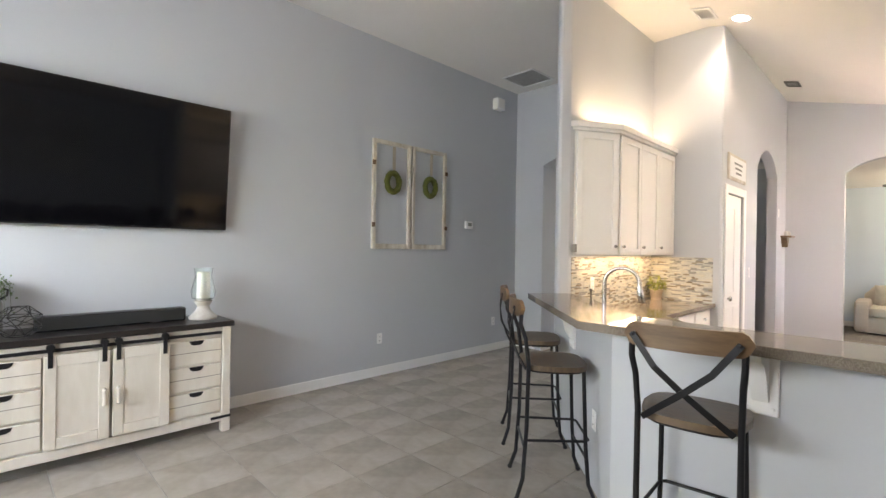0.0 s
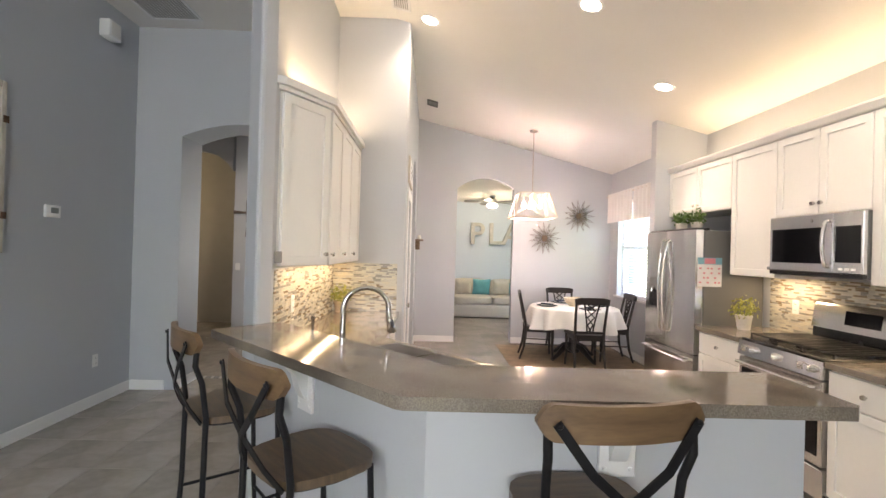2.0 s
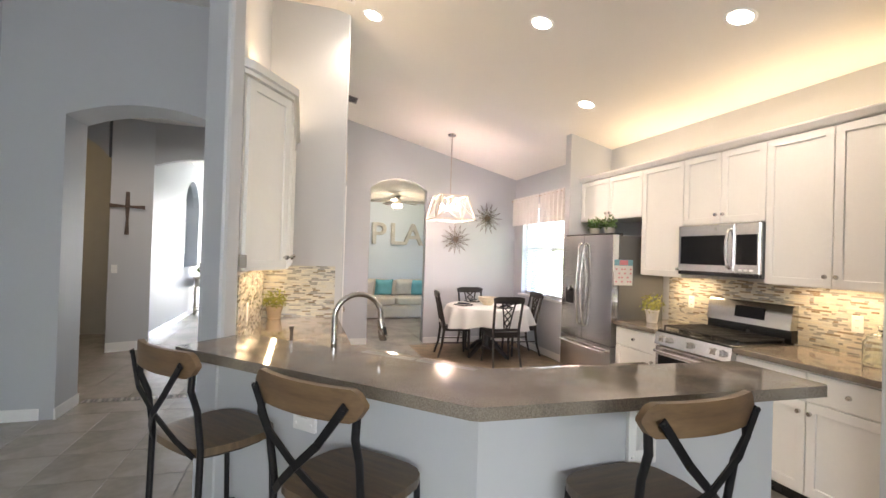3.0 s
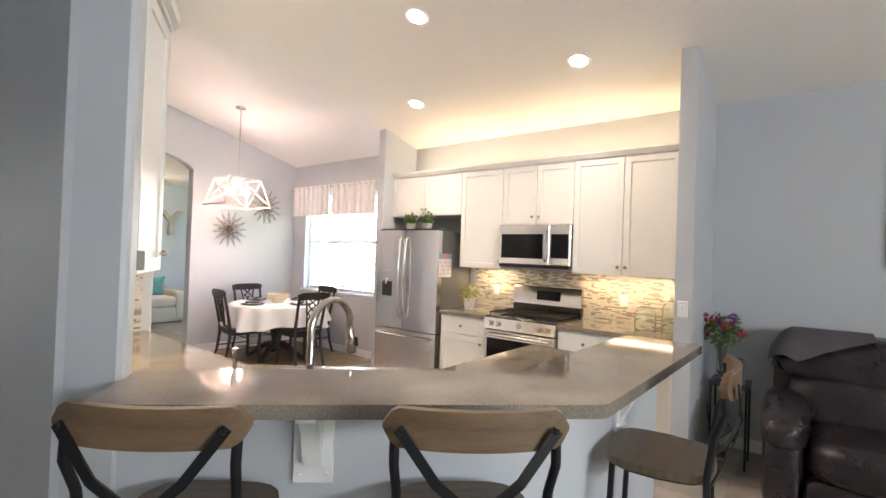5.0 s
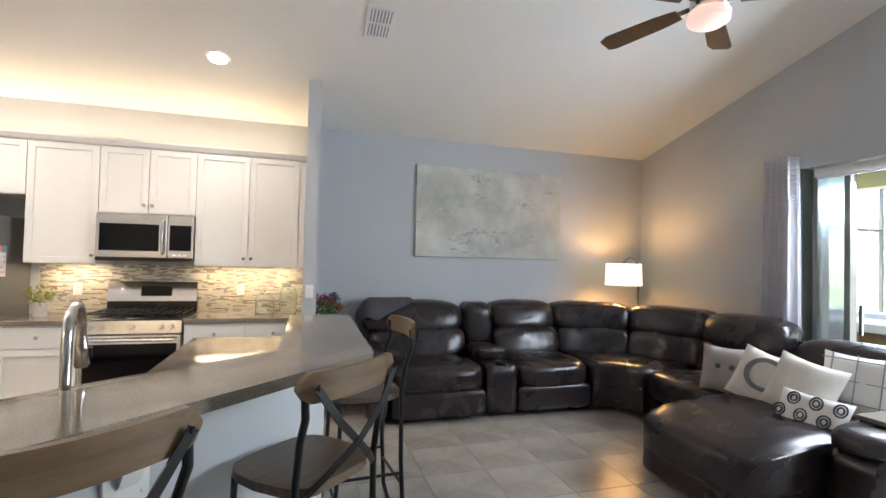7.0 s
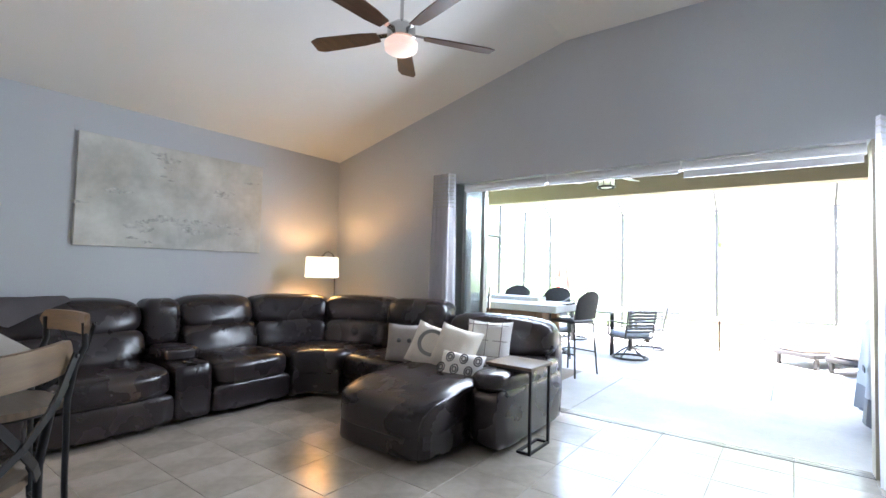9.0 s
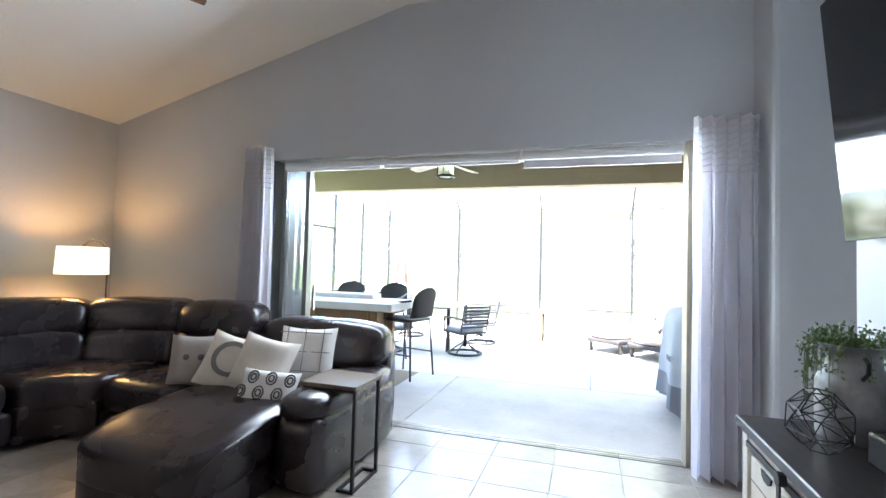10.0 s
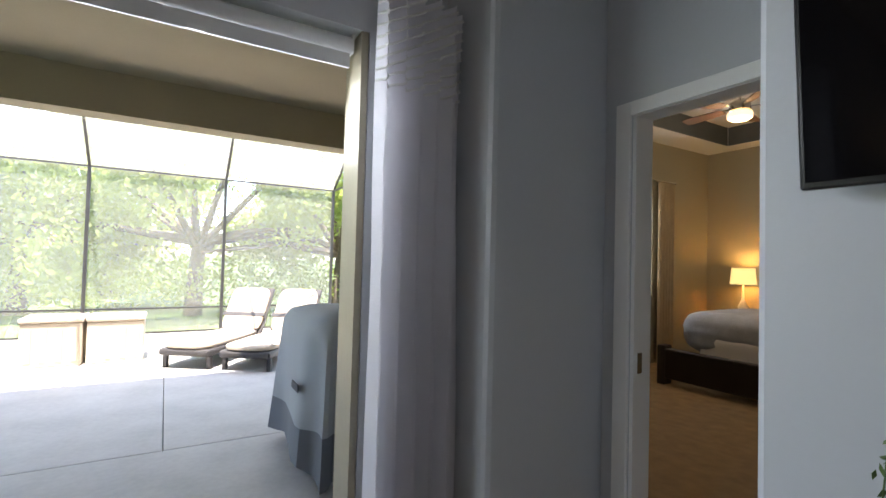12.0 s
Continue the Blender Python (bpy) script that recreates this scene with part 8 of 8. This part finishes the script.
for u, v in zip(rows, rows[1:]):
    for k in range(n):
        bm.faces.new((u[k], u[(k + 1) % n], v[(k + 1) % n], v[k]))
bm.faces.new(rows[-1])
part("cover", bm, COVER, gr, smooth=True)
part("cover_hem", bd_, COVERD, gr, "darker band along the hem", smooth=True)
for s in (-0.45, 0.45):
    for y in (-0.2, 0.2):
        part("caster", tube(bmesh.new(), [(s, y - 0.02, 0.05), (s, y + 0.02, 0.05)], 0.05, 14), BLACK, gr)
part("printed_bar", nbox(0.2, 0.36, -0.352, -0.345, 0.62, 0.67), CHARC, gr, "dark printed bar")
gr.matrix_basis = gr.matrix_basis @ Matrix.Diagonal((1, 1, 0.93, 1))

um = thing("patio_umbrella", (-8.2, -0.55, LZ), "closed red and white patio umbrella", "umbrella")
part("pole", tube(bmesh.new(), [(0, 0, 0), (0, 0, 2.45)], 0.022, 10), BRONZE, um)
part("base", lathe(bmesh.new(), [(0, 0), (0.25, 0), (0.25, 0.05), (0.05, 0.09), (0, 0.09)], (0, 0, 0), 24), BRONZE, um)
UR, UW = mat("red_canvas", (0.55, 0.09, 0.06), 0.8, bump=0.1), mat("white_canvas", (0.75, 0.72, 0.70), 0.8, bump=0.1)
for k in range(8):
    bm = bmesh.new()
    a0_, a1_ = k * math.tau / 8, (k + 0.98) * math.tau / 8
    rows = []
    for z, r in ((2.42, 0.03), (2.1, 0.07), (1.6, 0.12), (1.15, 0.17), (0.95, 0.19)):
        rows.append([bm.verts.new((r * f * math.cos(a), r * f * math.sin(a), z)) for a, f in ((a0_, 1), ((a0_ + a1_) / 2, 0.72), (a1_, 1))])
    for u, v in zip(rows, rows[1:]):
        for i in range(2):
            bm.faces.new((u[i], u[i + 1], v[i + 1], v[i]))
    part("canopy_panel", bm, UR if k % 2 else UW, um, smooth=True)

# garden planting
BARK = mat("oak_bark", (0.14, 0.11, 0.085), 0.9, vary=0.3, scale=10, fine=60, bump=0.8)
LEAFO = mat("oak_leaf", (0.12, 0.17, 0.05), 0.5, vary=0.4, scale=3, random_tint=0.6, dark=(0.05, 0.08, 0.02), bump=0)
_t = LEAFO.node_tree
_tr, _mx = _t.nodes.new("ShaderNodeBsdfTranslucent"), _t.nodes.new("ShaderNodeMixShader")
_tr.inputs["Color"].default_value, _mx.inputs["Fac"].default_value = (0.42, 0.50, 0.14, 1), 0.55
_t.links.new(_t.nodes["Principled BSDF"].outputs[0], _mx.inputs[1])
_t.links.new(_tr.outputs[0], _mx.inputs[2])
_t.links.new(_mx.outputs[0], _t.nodes["Material Output"].inputs["Surface"])
def tree(at, height, spread, leaves, seed, label, leaf=0.14):
    rnd = random.Random(seed)
    t = thing("tree", at, label, "tree", "garden trees")
    bt, bl_ = bmesh.new(), bmesh.new()
    fork = height * 0.3
    tube(bt, [(0, 0, 0), (0.05, 0.03, fork * 0.5), (0.0, 0.1, fork)], [0.24, 0.19, 0.17], 10)
    tips = []
    for a, l in ((1.5, 1.1), (4.6, 1.0), (1.2, 0.7)):
        tube(bt, [(0, 0.05, fork * 0.95), (0.3 * spread * math.cos(a), 0.45 * spread * l * math.sin(a), fork * 1.1), (0.4 * spread * math.cos(a), spread * l * math.sin(a), fork * rnd.uniform(0.85, 1.3))], [0.13, 0.09, 0.03], 8)
    for k in range(9):
        a = k * 2.4 + rnd.uniform(-0.3, 0.3)
        ln, up = spread * rnd.uniform(0.6, 1.0), height * rnd.uniform(0.0, 0.62)
        p0 = Vector((0, 0.05, fork * rnd.uniform(0.75, 1.0)))
        p2 = Vector((ln * math.cos(a), ln * math.sin(a), fork + up))
        p1 = p0.lerp(p2, 0.5) + Vector((0, 0, 0.15 * height * rnd.uniform(0.2, 1)))
        tube(bt, [p0, p1, p2], [0.10, 0.06, 0.02], 7)
        for f in (0.35, 0.6, 0.8, 1.0):
            q = p1.lerp(p2, f) + Vector((rnd.gauss(0, 0.5), rnd.gauss(0, 0.5), rnd.gauss(0, 0.4)))
            tube(bt, [p1.lerp(p2, f * 0.8), q], [0.03, 0.008], 5)
            tips.append((q, rnd.uniform(0.5, 1.0) * spread * 0.3))
    per = leaves // len(tips)
    for q, r in tips:
        leaf_tuft(bl_, q, r, per, leaf, rnd, flat=0.7)
    part("trunk", bt, BARK, t, smooth=True)
    part("crown", bl_, LEAFO, t, "crown of small green leaves")


tree((-13.2, 4.6, -0.16), 6.8, 4.2, 20000, 1, "spreading oak behind the screen enclosure", 0.17)
tree((-16.0, 10.0, -0.16), 8.0, 4.4, 14000, 2, "leafy oak beyond the patio", 0.18)
tree((-21.0, 2.0, -0.16), 8.0, 4.4, 12000, 6, "leafy oak beyond the hedge", 0.2)
tree((-12.6, 8.3, -0.16), 6.0, 3.6, 14000, 7, "spreading oak behind the screen enclosure", 0.16)
tree((-14.5, 0.8, -0.16), 5.6, 3.2, 12000, 9, "leafy tree behind the screen enclosure", 0.16)
tree((-16.0, -6.0, -0.16), 4.2, 2.2, 6000, 3, "small garden tree beside the hedge", 0.16)
tree((-18.0, -1.5, -0.16), 4.4, 2.4, 6000, 4, "small garden tree beside the hedge", 0.16)
tree((-9.0, 13.5, -0.16), 6.5, 3.6, 4500, 5, "leafy oak outside the bedroom window")
bm = bmesh.new()
rnd = random.Random(8)
for k in range(130):
    y = -14 + 28 * k / 130
    leaf_tuft(bm, (-12.6 + rnd.gauss(0, 0.25), y, 0.55 + rnd.uniform(-0.15, 0.3)), 0.55, 90, 0.11, rnd, flat=0.8)
solid("hedge", bm, LEAFO, "dense green garden hedge", "hedge", kind="stuff")
bm = bmesh.new()
for k in range(110):
    leaf_tuft(bm, (-14.2 + rnd.gauss(0, 0.5), rnd.uniform(-2, 13), rnd.uniform(0.5, 2.3)), 0.9, 130, 0.15, rnd, flat=0.8)
solid("shrubs", bm, LEAFO, "loose tall shrubs behind the hedge", "shrubs", kind="stuff")
bm = bmesh.new()
for k in range(160):
    x, y = -9.9 + rnd.gauss(0, 0.35), rnd.uniform(-1, 8)
    for j in range(9):
        a, l = rnd.uniform(0, 6.28), rnd.uniform(0.25, 0.6)
        v = [bm.verts.new(p) for p in ((x - 0.012, y, -0.16), (x + 0.012, y, -0.16), (x + 0.3 * l * math.cos(a), y + 0.3 * l * math.sin(a), l - 0.1))]
        bm.faces.new(v)
solid("border_grass", bm, LEAFO, "tufts of grass along the screen", "grass", kind="stuff")
nh = thing("house", (-44, -4, -0.16), "neighbouring house with tan walls and brown roof", "house")
part("wall", nbox(-4, 4, -6, 6, 0, 2.7), BEIGE, nh)
bm = bmesh.new()
prism(bm, [(-6.6, 2.7), (6.6, 2.7), (4.0, 4.3), (-4.0, 4.3)], -4.6, 4.6, in_x)
part("roof", bm, mat("brown_shingle", (0.22, 0.13, 0.09), 0.9, vary=0.2, scale=8, bump=0.3), nh)
for y in (-4, 0, 4):
    w = part("window", nbox(4.0005, 4.03, y - 0.6, y + 0.6, 0.9, 2.2), TRIM, nh)
    part("pane", nbox(4.0305, 4.04, y - 0.5, y + 0.5, 1.0, 2.1), SCREEN, w)

# slanted mosaic border in the floor under the hall arch
fb = thing("floor_border", (6.78, 3.91, 0), "dark and pale slanted mosaic border in the hall floor", "floor border", kind="structure")
part("bed", nbox(-0.055, 0.055, -0.62, 0.62, 0.0005, 0.0025), GROUT, fb)
_dark, _pale = mat("border_slate", (0.07, 0.065, 0.06), 0.3, vary=0.2), mat("border_stone", (0.38, 0.35, 0.31), 0.3, vary=0.2)
for k in range(40):
    bm, y = bmesh.new(), -0.61 + k * 0.0305
    prism(bm, [(-0.048, y), (0.048, y + 0.02), (0.048, y + 0.04), (-0.048, y + 0.02)][::-1] if k < 39 else [(-0.048, y), (0.048, y + 0.005), (0.048, y + 0.02), (-0.048, y + 0.02)], 0.0026, 0.0045, in_z)
    part("mosaic_piece", bm, _pale if k % 3 == 2 else _dark, fb)

# ---- floor tiles, each a piece of its own ----
floor_ob = bpy.data.objects["floor"]
STEP = 0.453
tile_me = to_mesh("tile", nbox(-STEP / 2 + 0.0025, STEP / 2 - 0.0025, -STEP / 2 + 0.0025, STEP / 2 - 0.0025, -0.006, 0.0, 0.0015), TILE)
far = bmesh.new()
for i in range(-8, 33):
    for j in range(-11, 10):
        x, y = 2.315 + (i + 0.5) * STEP, 3.718 + (j + 0.5) * STEP
        if x > 16.0 or y > 7.5:
            continue
        if -1.15 < x < 6.4 and -1.0 < y < 5.1:
            o = new("tile", tile_me)
            o.location = (x, y, 0)
            o.parent = floor_ob
        elif x > 6.0 or (y > 4.9 and x > -0.8 and y < 5.9):
            box(far, x - STEP / 2 + 0.0025, x + STEP / 2 - 0.0025, y - STEP / 2 + 0.0025, y + STEP / 2 - 0.0025, -0.006, 0.0)
tagged(part("tile_field", far, TILE, floor_ob, "porcelain floor tiles of the far rooms"), kind="stuff")
